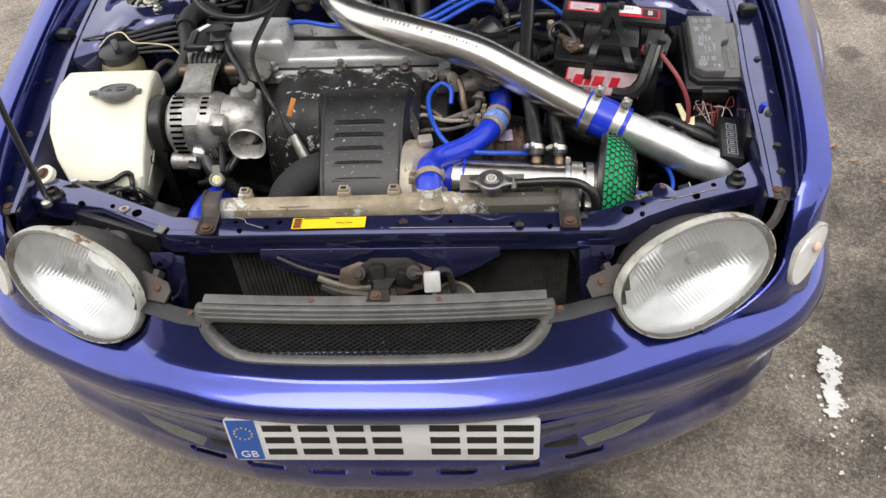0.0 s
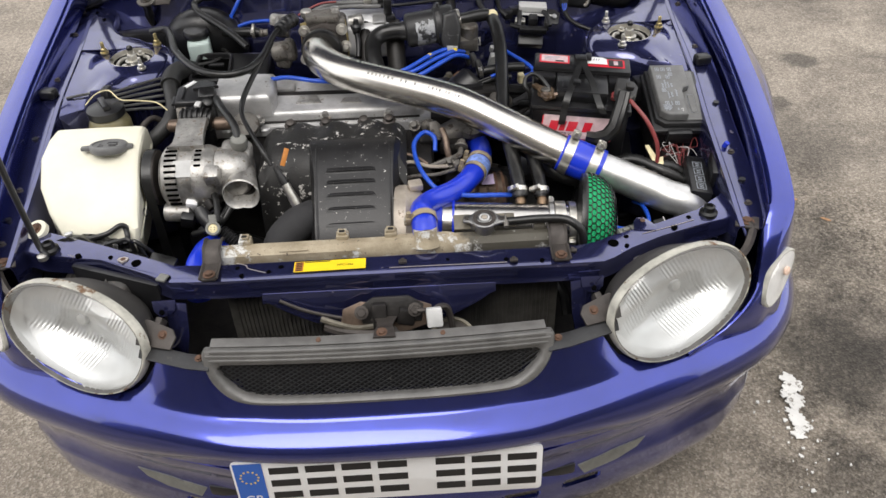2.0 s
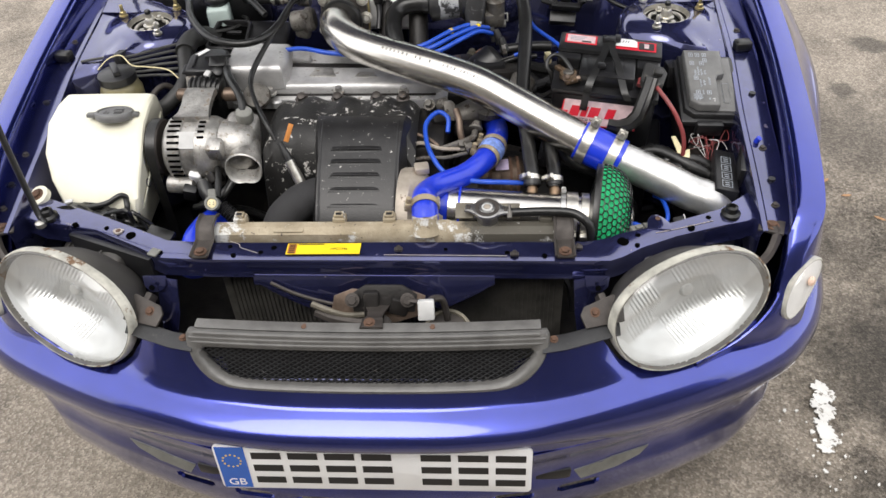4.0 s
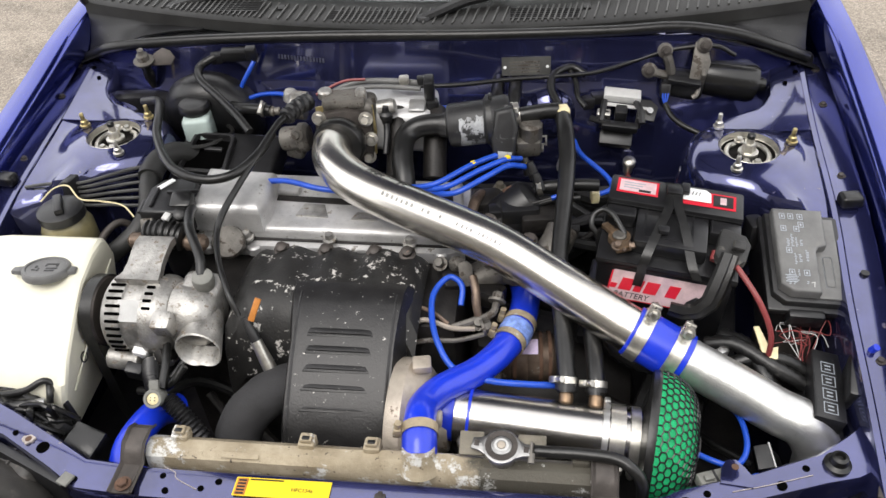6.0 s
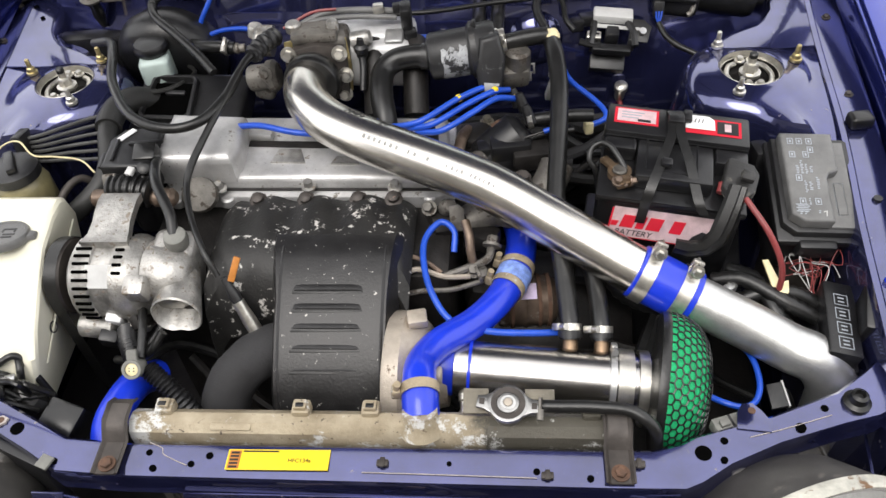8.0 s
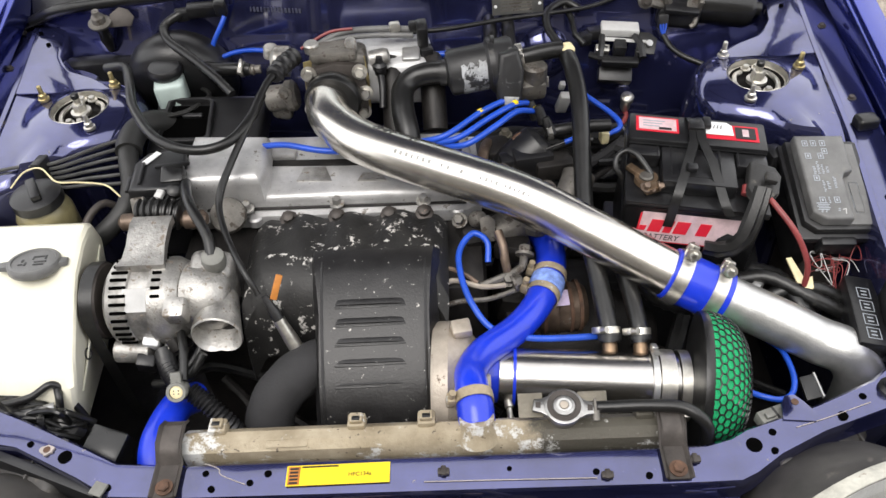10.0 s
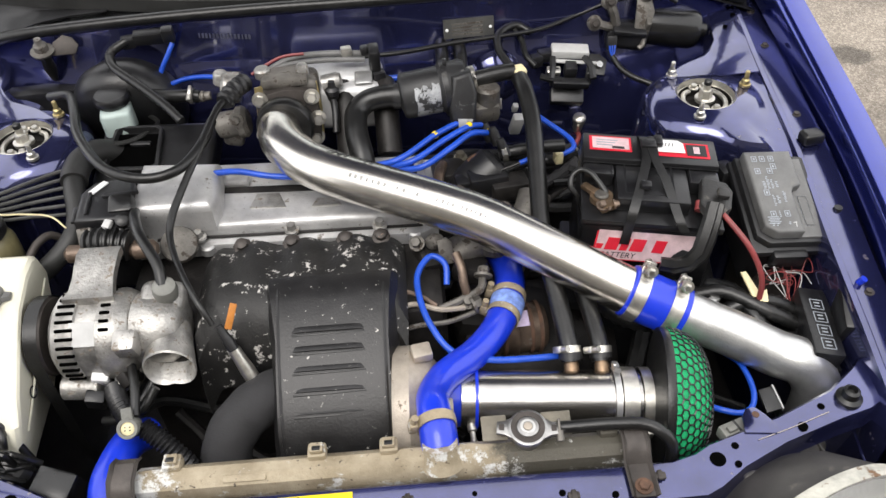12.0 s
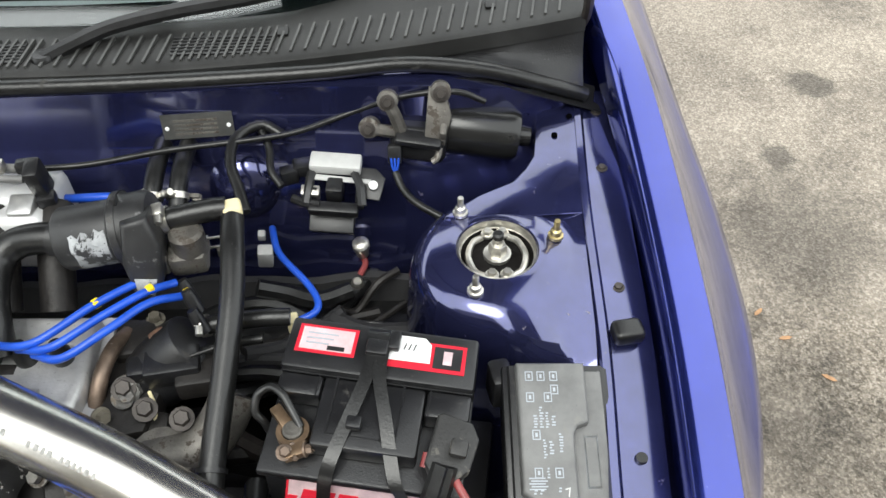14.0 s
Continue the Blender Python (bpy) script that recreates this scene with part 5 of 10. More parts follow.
def windscreen():
    bm = B()
    c, s = math.cos(radians(GLASS_TILT)), math.sin(radians(GLASS_TILT))
    rows = []
    for i in range(21):
        u = -1 + 2 * i / 20
        row = []
        for j in range(7):
            v = j / 6 * 0.85
            row.append(V(u * (0.71 - 0.12 * v), 1.180 + v * c + 0.10 * u * u, 0.972 + v * s + 0.02 * u * u))
        rows.append(row)
    sheet(bm, rows, 0.005, True)
    ws = part("windscreen", bm, LAMP_CLEAR, car, "windscreen with a pale sheet behind it for the sky's reflection")
    ws.visible_shadow = False
    # printed band, then an added pale sheet that imitates the sky's reflection
    for name, v0, v1, mt, lab in (("black_band", 0.0, 0.034, GLASS, "black printed band along the glass"), ("sky_glare_sheet", 0.032, 0.8, SKY_GLARE, "added pale sheet behind the glass standing for reflected sky")):
        bm = B()
        rows = []
        for i in range(21):
            u = -1 + 2 * i / 20
            rows.append([V(u * (0.70 - 0.12 * v), 1.180 + v * c + 0.10 * u * u + 0.004, 0.972 + v * s + 0.02 * u * u - 0.007 + (0.0 if name == "black_band" else -0.006 + 0.004 * ((i + k) % 2))) for k, v in enumerate((v0, (v0 + v1) / 2, v1))])
        sheet(bm, rows, 0.003, True)
        part(name, bm, mt, ws, lab)
    # cabin shell behind the glass
    bm = B()
    box(bm, (0, 2.75, 1.36), (1.2, 1.6, 0.06), None, 0.03, 3)
    part("roof", bm, PAINT, car, "blue roof")
    bm = B()
    box(bm, (0, 2.52, 0.56), (1.69, 2.3, 0.72), None, 0.06, 3)
    part("body_shell", bm, PAINT, car, "blue body shell")
    for s in (-1, 1):
        bm = B()
        tube(bm, [(s * 0.735, 1.34, 0.96), (s * 0.67, 1.68, 1.2), (s * 0.60, 2.0, 1.37)], 0.03, 8, 3)
        part("windscreen_pillar", bm, PAINT, car, "blue windscreen pillar")
    for s in (-1, 1):
        bm = B()
        rings(bm, [[V(s * 0.80, 1.62, 0.91), V(s * 0.80, 3.55, 0.91), V(s * 0.62, 3.35, 1.35), V(s * 0.62, 2.02, 1.35)], [V(s * 0.785, 1.62, 0.91), V(s * 0.785, 3.55, 0.91), V(s * 0.605, 3.35, 1.35), V(s * 0.605, 2.02, 1.35)]])
        part("side_glass", bm, GLASS, car, "dark side glass")
        bm = B()
        tube(bm, [(s * 0.79, 3.60, 0.90), (s * 0.71, 3.52, 1.14), (s * 0.60, 3.40, 1.36)], 0.035, 8, 3)
        part("rear_pillar", bm, PAINT, car, "blue rear pillar")
    bm = B()
    rings(bm, [[V(-0.78, 3.62, 0.91), V(0.78, 3.62, 0.91), V(0.60, 3.42, 1.35), V(-0.60, 3.42, 1.35)], [V(-0.78, 3.605, 0.91), V(0.78, 3.605, 0.91), V(0.60, 3.405, 1.35), V(-0.60, 3.405, 1.35)]])
    part("rear_glass", bm, GLASS, car, "dark rear glass")
    for s in (-1, 1):
        bm = B()
        lathe(bm, [(0.20, -0.08), (0.28, -0.085), (0.295, -0.06), (0.295, 0.06), (0.28, 0.085), (0.2, 0.08), (0.19, 0.0)], (s * 0.74, 3.2, 0.295), (1, 0, 0), 36, False)
        part("tyre", bm, BLACK_RUBBER, car, "black rear tyre")
        bm = B()
        lathe(bm, [(0.20, -0.08), (0.28, -0.085), (0.295, -0.06), (0.295, 0.06), (0.28, 0.085), (0.2, 0.08), (0.19, 0.0)], (s * 0.74, 0.86, 0.295), (1, 0, 0), 36, False)
        part("tyre", bm, BLACK_RUBBER, car, "black tyre under the wing")
    bm = B()
    box(bm, (0, 1.2, 0.28), (1.3, 1.6, 0.02), None, 0.002)
    part("undertray", bm, BLACK_PLASTIC, car, "dark undertray")


windscreen()


def wiper(x0, y0, pts, blade):
    ob_bm = B()
    lathe(ob_bm, [(0.016, 0), (0.017, 0.012), (0.012, 0.02), (0.001, 0.021)], (x0, y0, pts[0][2] - 0.012), (0, 0, 1), 18)
    tube(ob_bm, pts, 0.0105, 8, 5)
    ob = part("wiper", ob_bm, BLACK_PLASTIC, car, "black wiper arm parked on the scuttle")
    bm = B()
    tube(bm, blade, 0.0085, 8, 4)
    part("blade", bm, BLACK_RUBBER, ob, "black wiper blade")
    bm = B()
    mid = [tuple(Vector(blade[0]).lerp(Vector(blade[-1]), t) + V(0, -0.004, h)) for t, h in ((0.2, 0.008), (0.5, 0.02), (0.8, 0.008))]
    tube(bm, mid, 0.004, 6, 4)
    part("blade_carrier", bm, BLACK_PLASTIC, ob, "black blade carrier")


wiper(-0.006, 1.116, [(-0.006, 1.116, 0.962), (0.025, 1.128, 0.972), (0.077, 1.152, 0.984), (0.157, 1.172, 0.993), (0.25, 1.19, 0.999), (0.341, 1.212, 1.006), (0.437, 1.236, 1.008), (0.487, 1.262, 1.016), (0.528, 1.278, 1.020)], [(0.29, 1.216, 0.998), (0.437, 1.241, 1.002), (0.618, 1.275, 1.008)])
wiper(-0.52, 1.150, [(-0.52, 1.150, 0.972), (-0.44, 1.172, 0.984), (-0.29, 1.200, 1.0), (-0.238, 1.212, 1.006), (-0.195, 1.22, 1.012), (-0.133, 1.226, 1.016)], [(-0.26, 1.214, 1.0), (-0.035, 1.212, 1.0), (0.147, 1.209, 0.998)])

HOOD_A = 66


def bonnet():
    c, s = math.cos(radians(HOOD_A)), math.sin(radians(HOOD_A))
    o = V(0, 1.115, 1.098)
    up, nrm = V(0, -c, s), V(0, s, c)
    rows = []
    for j in range(15):
        v = j / 14
        row = []
        for i in range(25):
            u = -1 + 2 * i / 24
            half = 0.745 - 0.07 * v - 0.10 * max(0, v - 0.75) / 0.25
            crown = 0.035 * (1 - u * u) + 0.03 * math.sin(math.pi * v)
            lift = -0.045 * (abs(u) ** 8) if v > 0 else 0
            corner = -0.055 * max(0.0, (abs(u) - 0.6) / 0.4) ** 2 * max(0.0, 1 - v * 5)
            row.append(o + V(half * u, 0, 0) + up * (0.93 * v + corner) + nrm * (crown + lift))
        rows.append(row)
    bm = B()
    sheet(bm, rows, 0.004)
    ob = part("bonnet", bm, PAINT, car, "dark blue bonnet propped open")
    bm = B()
    sheet(bm, [[q - nrm * 0.006 for q in row[1:-1]] for row in rows[0:14]], 0.002)
    part("underside", bm, NAVY, ob, "dull navy bonnet underside")
    bm = B()
    fr = []
    for a, b in [((-0.62, 0.06), (0.62, 0.06)), ((-0.58, 0.80), (0.58, 0.80)), ((-0.62, 0.06), (-0.55, 0.80)), ((0.62, 0.06), (0.55, 0.80)), ((-0.2, 0.06), (-0.3, 0.8)), ((0.2, 0.06), (0.3, 0.8))]:
        p = [o + V(q[0], 0, 0) + up * q[1] + nrm * (0.008 + 0.03 * (1 - (q[0] / 0.7) ** 2)) for q in (a, ((a[0] + b[0]) / 2, (a[1] + b[1]) / 2), b)]
        tube(bm, [tuple(q) for q in p], 0.03, 8, 4)
    part("inner_frame", bm, NAVY, ob, "blue inner bonnet frame")
    for t in (-1, 1):
        bm = B()
        tube(bm, [(t * 0.70, 1.20, 0.93), (t * 0.70, 1.15, 0.99), (t * 0.69, 1.12, 1.05), (t * 0.67, 1.10, 1.10)], 0.007, 8, 4)
        part("hinge", bm, DARK_STEEL, ob, "dark bonnet hinge")
    # prop rod
    bm = B()
    tube(bm, [(-0.592, 0.295, 0.752), (-0.585, 0.30, 0.757), (-0.60, 0.315, 0.775), (-0.625, 0.352, 0.918), (-0.625, 0.37, 0.96), (-0.60, 0.46, 1.18), (-0.565, 0.62, 1.56), (-0.54, 0.748, 1.88)], 0.0055, 10, 6)
    po = part("prop_rod", bm, BLACK_PLASTIC, ob, "thin black bonnet stay")
    bm = B()
    lathe(bm, [(0.009, 0), (0.009, 0.008), (0.004, 0.01)], (-0.59, 0.296, 0.75), (0, 0, 1), 14)
    part("grommet", bm, ZINC, po, "small pale grommet")


bonnet()


# ---- engine and gearbox ----
engine = thing("engine", "oily four-cylinder turbo engine with a grey cam cover", "engine", (-0.1, 0.6, 0.4))


def engine_block():
    bm = B()
    box(bm, (-0.12, 0.64, 0.56), (0.46, 0.26, 0.40), None, 0.02)
    part("block", bm, ENGINE_DARK, engine, "dark oily engine block")
    bm = B()
    lathe(bm, [(0.06, 0), (0.12, 0.02), (0.135, 0.10), (0.11, 0.2), (0.07, 0.26), (0.03, 0.27)], (0.12, 0.60, 0.53), (1, 0, 0), 24)
    box(bm, (0.22, 0.62, 0.62), (0.2, 0.12, 0.06), turn(0, 12, 0), 0.02)
    part("gearbox", bm, ENGINE_DARK, engine, "dark gearbox casing")
    # cam cover
    bm = B()
    out = [(-0.345, 0.655), (0.085, 0.648), (0.108, 0.66), (0.112, 0.72), (0.104, 0.83), (-0.345, 0.845)]
    slab(bm, out, 0.022, Matrix.Translation((0, 0, 0.762)), 0.004)
    slab(bm, [(-0.335, 0.672), (0.075, 0.664), (0.094, 0.675), (0.10, 0.72), (0.092, 0.815), (-0.335, 0.83)], 0.03, Matrix.Translation((0, 0, 0.778)), 0.012, 3)
    cam_cover = part("cam_cover", bm, ALU_GREY, engine, "grey cast cam cover")
    bm = B()
    slab(bm, [(-0.345, 0.668), (-0.222, 0.668), (-0.215, 0.69), (-0.222, 0.775), (-0.345, 0.785)], 0.05, Matrix.Translation((0, 0, 0.80)), 0.016, 4)
    part("cover_tower", bm, ALU_GREY, cam_cover, "raised grey end of the cover")
    for i in range(6):
        x = -0.318 + 0.078 * i
        bm = B()
        lathe(bm, [(0.012, 0), (0.012, 0.012), (0.009, 0.015)], (x, 0.656, 0.768), (0, 0, 1), 14)
        part("boss", bm, ALU_GREY, cam_cover)
    for x, y in [(-0.112, 0.664), (0.02, 0.66), (-0.25, 0.662)]:
        bm = B()
        bolt(bm, (x, y, 0.792), (0, -0.1, 1), 0.0075, 0.014)
        part("bolt", bm, ALU, cam_cover, "cover bolt")
    bm = B()
    box(bm, (-0.205, 0.766, 0.814), (0.045, 0.018, 0.014), turn(0, 0, -4), 0.004)
    part("raised_panel", bm, ALU_GREY, cam_cover, "raised panel on the cover")
    # dark strip colours in the shade and grime of a recess in the cover
    bm = B()
    slab(bm, [(-0.226, 0.744), (-0.118, 0.737), (0.02, 0.733), (0.02, 0.746), (-0.118, 0.753), (-0.226, 0.758)], 0.0016, Matrix.Translation((0, 0, 0.8076)), 0.0005)
    part("recess_strip", bm, ENGINE_DARK, cam_cover, "flat dark strip standing for a shaded, grimy recess across the cover")
    for out in ([(-0.176, 0.703), (-0.121, 0.700), (-0.133, 0.733), (-0.168, 0.735)], [(-0.081, 0.697), (-0.036, 0.695), (-0.044, 0.713), (-0.074, 0.715)], [(0.015, 0.695), (0.06, 0.693), (0.055, 0.712), (0.022, 0.714)]):
        bm = B()
        slab(bm, out, 0.005, Matrix.Translation((0, 0, 0.806)), 0.0015)
        part("cast_pad", bm, ALU, cam_cover, "dull cast pad")
    bm = B()
    box(bm, (-0.115, 0.6665, 0.7862), (0.40, 0.006, 0.003), turn(0, 0, -1), 0.001)
    part("gasket", bm, ENGINE_DARK, cam_cover, "dark gasket line along the cover")
    # grimy casting and fittings at the gearbox end of the head
    bm = B()
    slab(bm, [(0.104, 0.66), (0.168, 0.672), (0.178, 0.73), (0.170, 0.825), (0.104, 0.83)], 0.03, Matrix.Translation((0, 0, 0.752)), 0.006, 2)
    box(bm, (0.138, 0.79, 0.785), (0.05, 0.05, 0.022), turn(0, 0, 8), 0.006)
    part("head_end", bm, ENGINE_DARK, engine, "oily casting at the end of the head")
    bm = B()
    tube(bm, [(0.105, 0.70, 0.772), (0.112, 0.735, 0.797), (0.118, 0.772, 0.80), (0.125, 0.80, 0.79)], 0.009, 10, 5)
    part("brown_pipe", bm, WASTEGATE, engine, "brown stained metal pipe")
    bm = B()
    lathe(bm, [(0.019, 0), (0.020, 0.006), (0.015, 0.012), (0.012, 0.03), (0.002, 0.031)], (0.140, 0.728, 0.777), (0.05, -0.75, 0.6), 20)
    bolt(bm, (0.145, 0.712, 0.795), (0.3, -0.8, 0.6), 0.009, 0.010)
    part("union", bm, ALU, engine, "dull alloy pipe union")
    for q, n0 in [((0.118, 0.69, 0.785), (0.8, -0.5, 0.4)), ((0.165, 0.70, 0.782), (0.2, -0.7, 0.7)), ((0.155, 0.815, 0.792), (0, 0, 1))]:
        bm = B()
        bolt(bm, q, n0, 0.0075, 0.012)
        part("bolt", bm, TANK_DARK, engine, "grimy bolt")
    bm = B()
    tube(bm, [(0.165, 0.72, 0.785), (0.175, 0.70, 0.78), (0.172, 0.68, 0.765), (0.168, 0.66, 0.755)], 0.0022, 6, 4)
    part("sensor_wire", bm, CREAM, engine, "thin pale sensor wire")
    # round disc on the front left of the cover
    bm = B()
    lathe(bm, [(0.026, -0.01), (0.028, 0.0), (0.026, 0.006), (0.018, 0.008), (0.001, 0.009)], (-0.274, 0.641, 0.80), (0.1, -0.55, 0.75), 24)
    part("end_plug", bm, CAST_GRIMY, cam_cover, "round grey end plug")
    # timing end
    bm = B()
    box(bm, (-0.372, 0.70, 0.775), (0.05, 0.13, 0.11), turn(0, 0, 4), 0.015, 3)
    slab(bm, [(-0.040, -0.042), (0.030, -0.050), (0.036, -0.040), (0.036, 0.036), (0.020, 0.046), (-0.022, 0.046), (-0.040, 0.022)], 0.052, pose(-0.372, 0.685, 0.808, 0, 0, 6), 0.006, 3)
    tc = part("timing_cover", bm, BLACK_PLASTIC, engine, "black timing cover with a white paper tag")
    bm = B()
    slab(bm, [(-0.005, -0.015), (0.005, -0.015), (0.006, 0.015), (-0.004, 0.015)], 0.0015, pose(-0.389, 0.711, 0.8608, 0, 0, -32), 0)
    part("paper_tag", bm, WHITE, tc, "white tag")
    for k in range(3):
        bm = B()
        box(bm, (-0.4135 + 0.0015 * k, 0.664 + 0.004 * k, 0.850 - 0.013 * k), (0.010, 0.034, 0.006), turn(0, 0, 6), 0.002)
        part("side_rib", bm, BLACK_PLASTIC, tc, "moulded side rib")
    bm = B()
    box(bm, (-0.346, 0.668, 0.858), (0.034, 0.030, 0.022), turn(18, 0, 4), 0.004)
    box(bm, (-0.346, 0.650, 0.850), (0.024, 0.016, 0.018), turn(18, 0, 4), 0.003)
    part("socket", bm, SHIELD_GLOSS, tc, "glossy black wiring socket")
    bm = B()
    box(bm, (-0.352, 0.690, 0.8625), (0.052, 0.006, 0.006), turn(0, 0, 6), 0.002)
    box(bm, (-0.395, 0.675, 0.8615), (0.006, 0.05, 0.005), turn(0, 0, 6), 0.002)
    part("moulded_ridge", bm, BLACK_PLASTIC, tc, "moulded ridge on the cover")
    bm = B()
    box(bm, (-0.352, 0.636, 0.838), (0.040, 0.016, 0.026), turn(18, 0, 8), 0.004)
    part("lower_socket", bm, GREY_PLASTIC, tc, "grey wiring socket")
    bm = B()
    box(bm, (-0.358, 0.630, 0.857), (0.012, 0.014, 0.008), turn(18, 0, -20), 0.002)
    part("clip", bm, LIGHT_GREY, tc, "pale clip")
    bm = B()
    lathe(bm, [(0.010, -0.004), (0.011, 0.004), (0.010, 0.012), (0.006, 0.014)], (-0.339, 0.638, 0.853), (0.2, -0.5, 0.8), 14)
    part("plug_cap", bm, BLACK_RUBBER, tc, "round black plug")
    bm = B()
    tube(bm, [(-0.392, 0.618, 0.832), (-0.36, 0.616, 0.835), (-0.33, 0.614, 0.830)], 0.019, 16, 14, True, 0.004, 2)
    part("ribbed_boot", bm, BLACK_RUBBER, tc, "black ribbed boot")
    bm = B()
    box(bm, (-0.392, 0.622, 0.838), (0.020, 0.008, 0.034), turn(-35, 0, 8), 0.002)
    part("bracket", bm, CAST_GRIMY, tc, "pale metal bracket")
    # spark plug tubes under the leads
    for x in (0.01, 0.05, 0.09):
        bm = B()
        lathe(bm, [(0.012, 0), (0.012, 0.02), (0.008, 0.03), (0.007, 0.038)], (x - 0.02, 0.752, 0.80), (0, 0, 1), 14)
        part("plug_boot", bm, BLACK_RUBBER, cam_cover, "black plug boot")


engine_block()


def manifold_shield():
    t = thing("heat_shield", "flaking black exhaust heat shield with six louvres", "heat shield", (-0.05, 0.45, 0.65))
    # upper cover over the manifold, lumpy along its top
    bm = B()
    rows = []
    for i in range(41):
        x = -0.232 + 0.285 * i / 40
        u = (x + 0.09) / 0.142
        bump = 0.006 * math.cos((x + 0.232) / 0.285 * 2 * math.pi * 4)
        edge = max(0, abs(u) - 0.82) / 0.18
        drop = 0.03 * edge ** 1.5
        row = []
        for j, (y, z) in enumerate([(0.645, 0.775), (0.635, 0.792), (0.61, 0.803), (0.57, 0.806), (0.54, 0.808), (0.505, 0.80), (0.48, 0.775), (0.465, 0.73), (0.46, 0.69)]):
            yy = y - (0.02 * edge ** 2 if j > 4 else 0)
            row.append(V(x, yy, z - drop + (bump if 0 < j < 4 else 0)))
        rows.append(row)
    sheet(bm, rows, 0.003, True)
    up = part("upper_shield", bm, MANIFOLD, t, "flaking black upper shield")
    for x in (-0.18, -0.108, -0.03, 0.022):
        bm = B()
        lathe(bm, [(0.013, 0), (0.014, 0.004), (0.009, 0.006), (0.009, 0.014), (0.006, 0.016)], (x, 0.628, 0.797), (0, -0.35, 1), 8)
        part("bolt", bm, DARK_STEEL, up, "dark rusty shield bolt")
    # front louvred panel
    bm = B()
    prof = [(0.545, 0.808), (0.52, 0.812), (0.50, 0.808), (0.475, 0.798), (0.45, 0.785), (0.425, 0.771), (0.40, 0.755), (0.375, 0.737), (0.352, 0.716), (0.335, 0.69), (0.325, 0.655), (0.325, 0.60)]
    rows = []
    n = 30
    for i in range(n + 1):
        u = -1 + 2 * i / n
        x = -0.046 + 0.083 * u + 0.0
        e = max(0, abs(u) - 0.86) / 0.14
        dz = -0.035 * e ** 1.6
        flare = 0.008 * max(0, abs(u) - 0.7) / 0.3
        rows.append([V(x + (0.012 if u > 0 else -0.02) * max(0, 1 - k / 4) * abs(u) ** 3, y + 0.012 * e, z + dz) for k, (y, z) in enumerate(prof)])
    sheet(bm, rows, 0.003, True)
    fr = part("front_shield", bm, SHIELD, t, "black louvred front shield")
    for u, fx in ((-0.80, -0.005), (0.80, 0.004)):
        bm = B()
        tube(bm, [(-0.046 + 0.083 * u + fx * (1 - k / 10), y, z + 0.0005) for k, (y, z) in enumerate(prof[1:10])], 0.0032, 8, 3)
        part("pressed_fold", bm, SHIELD, fr, "pressed fold along the edge")
    # louvres: raised lips with a dark slit under each
    nrm = V(0, -0.52, 0.85)
    for k in range(6):
        f = k / 5
        y = 0.456 - 0.0222 * k
        z = lerp([(p[0], p[1]) for p in prof[::-1]], y)
        ang = 32 + 8 * f
        bm = B()
        box(bm, (-0.051, y, z + 0.0022), (0.096, 0.0034, 0.003), turn(ang, 0, 0.5), 0.001)
        part("slit", bm, BLACK_RUBBER, fr, "dark louvre slit")
        bm = B()
        g = []
        for i in range(13):
            u = -1 + 2 * i / 12
            h = 0.0030 * (1 - abs(u) ** 10)
            c = V(-0.051 + 0.050 * u, y + 0.007, z + 0.0045)
            g.append([c + V(0, 0.008, 0.003), c + V(0, 0.0, 0.001 + h), c + V(0, -0.0055, -0.001 + h), c + V(0, -0.006, -0.004)])
        rings(bm, g)
        part("louvre", bm, SHIELD, fr, "raised louvre lip")


manifold_shield()


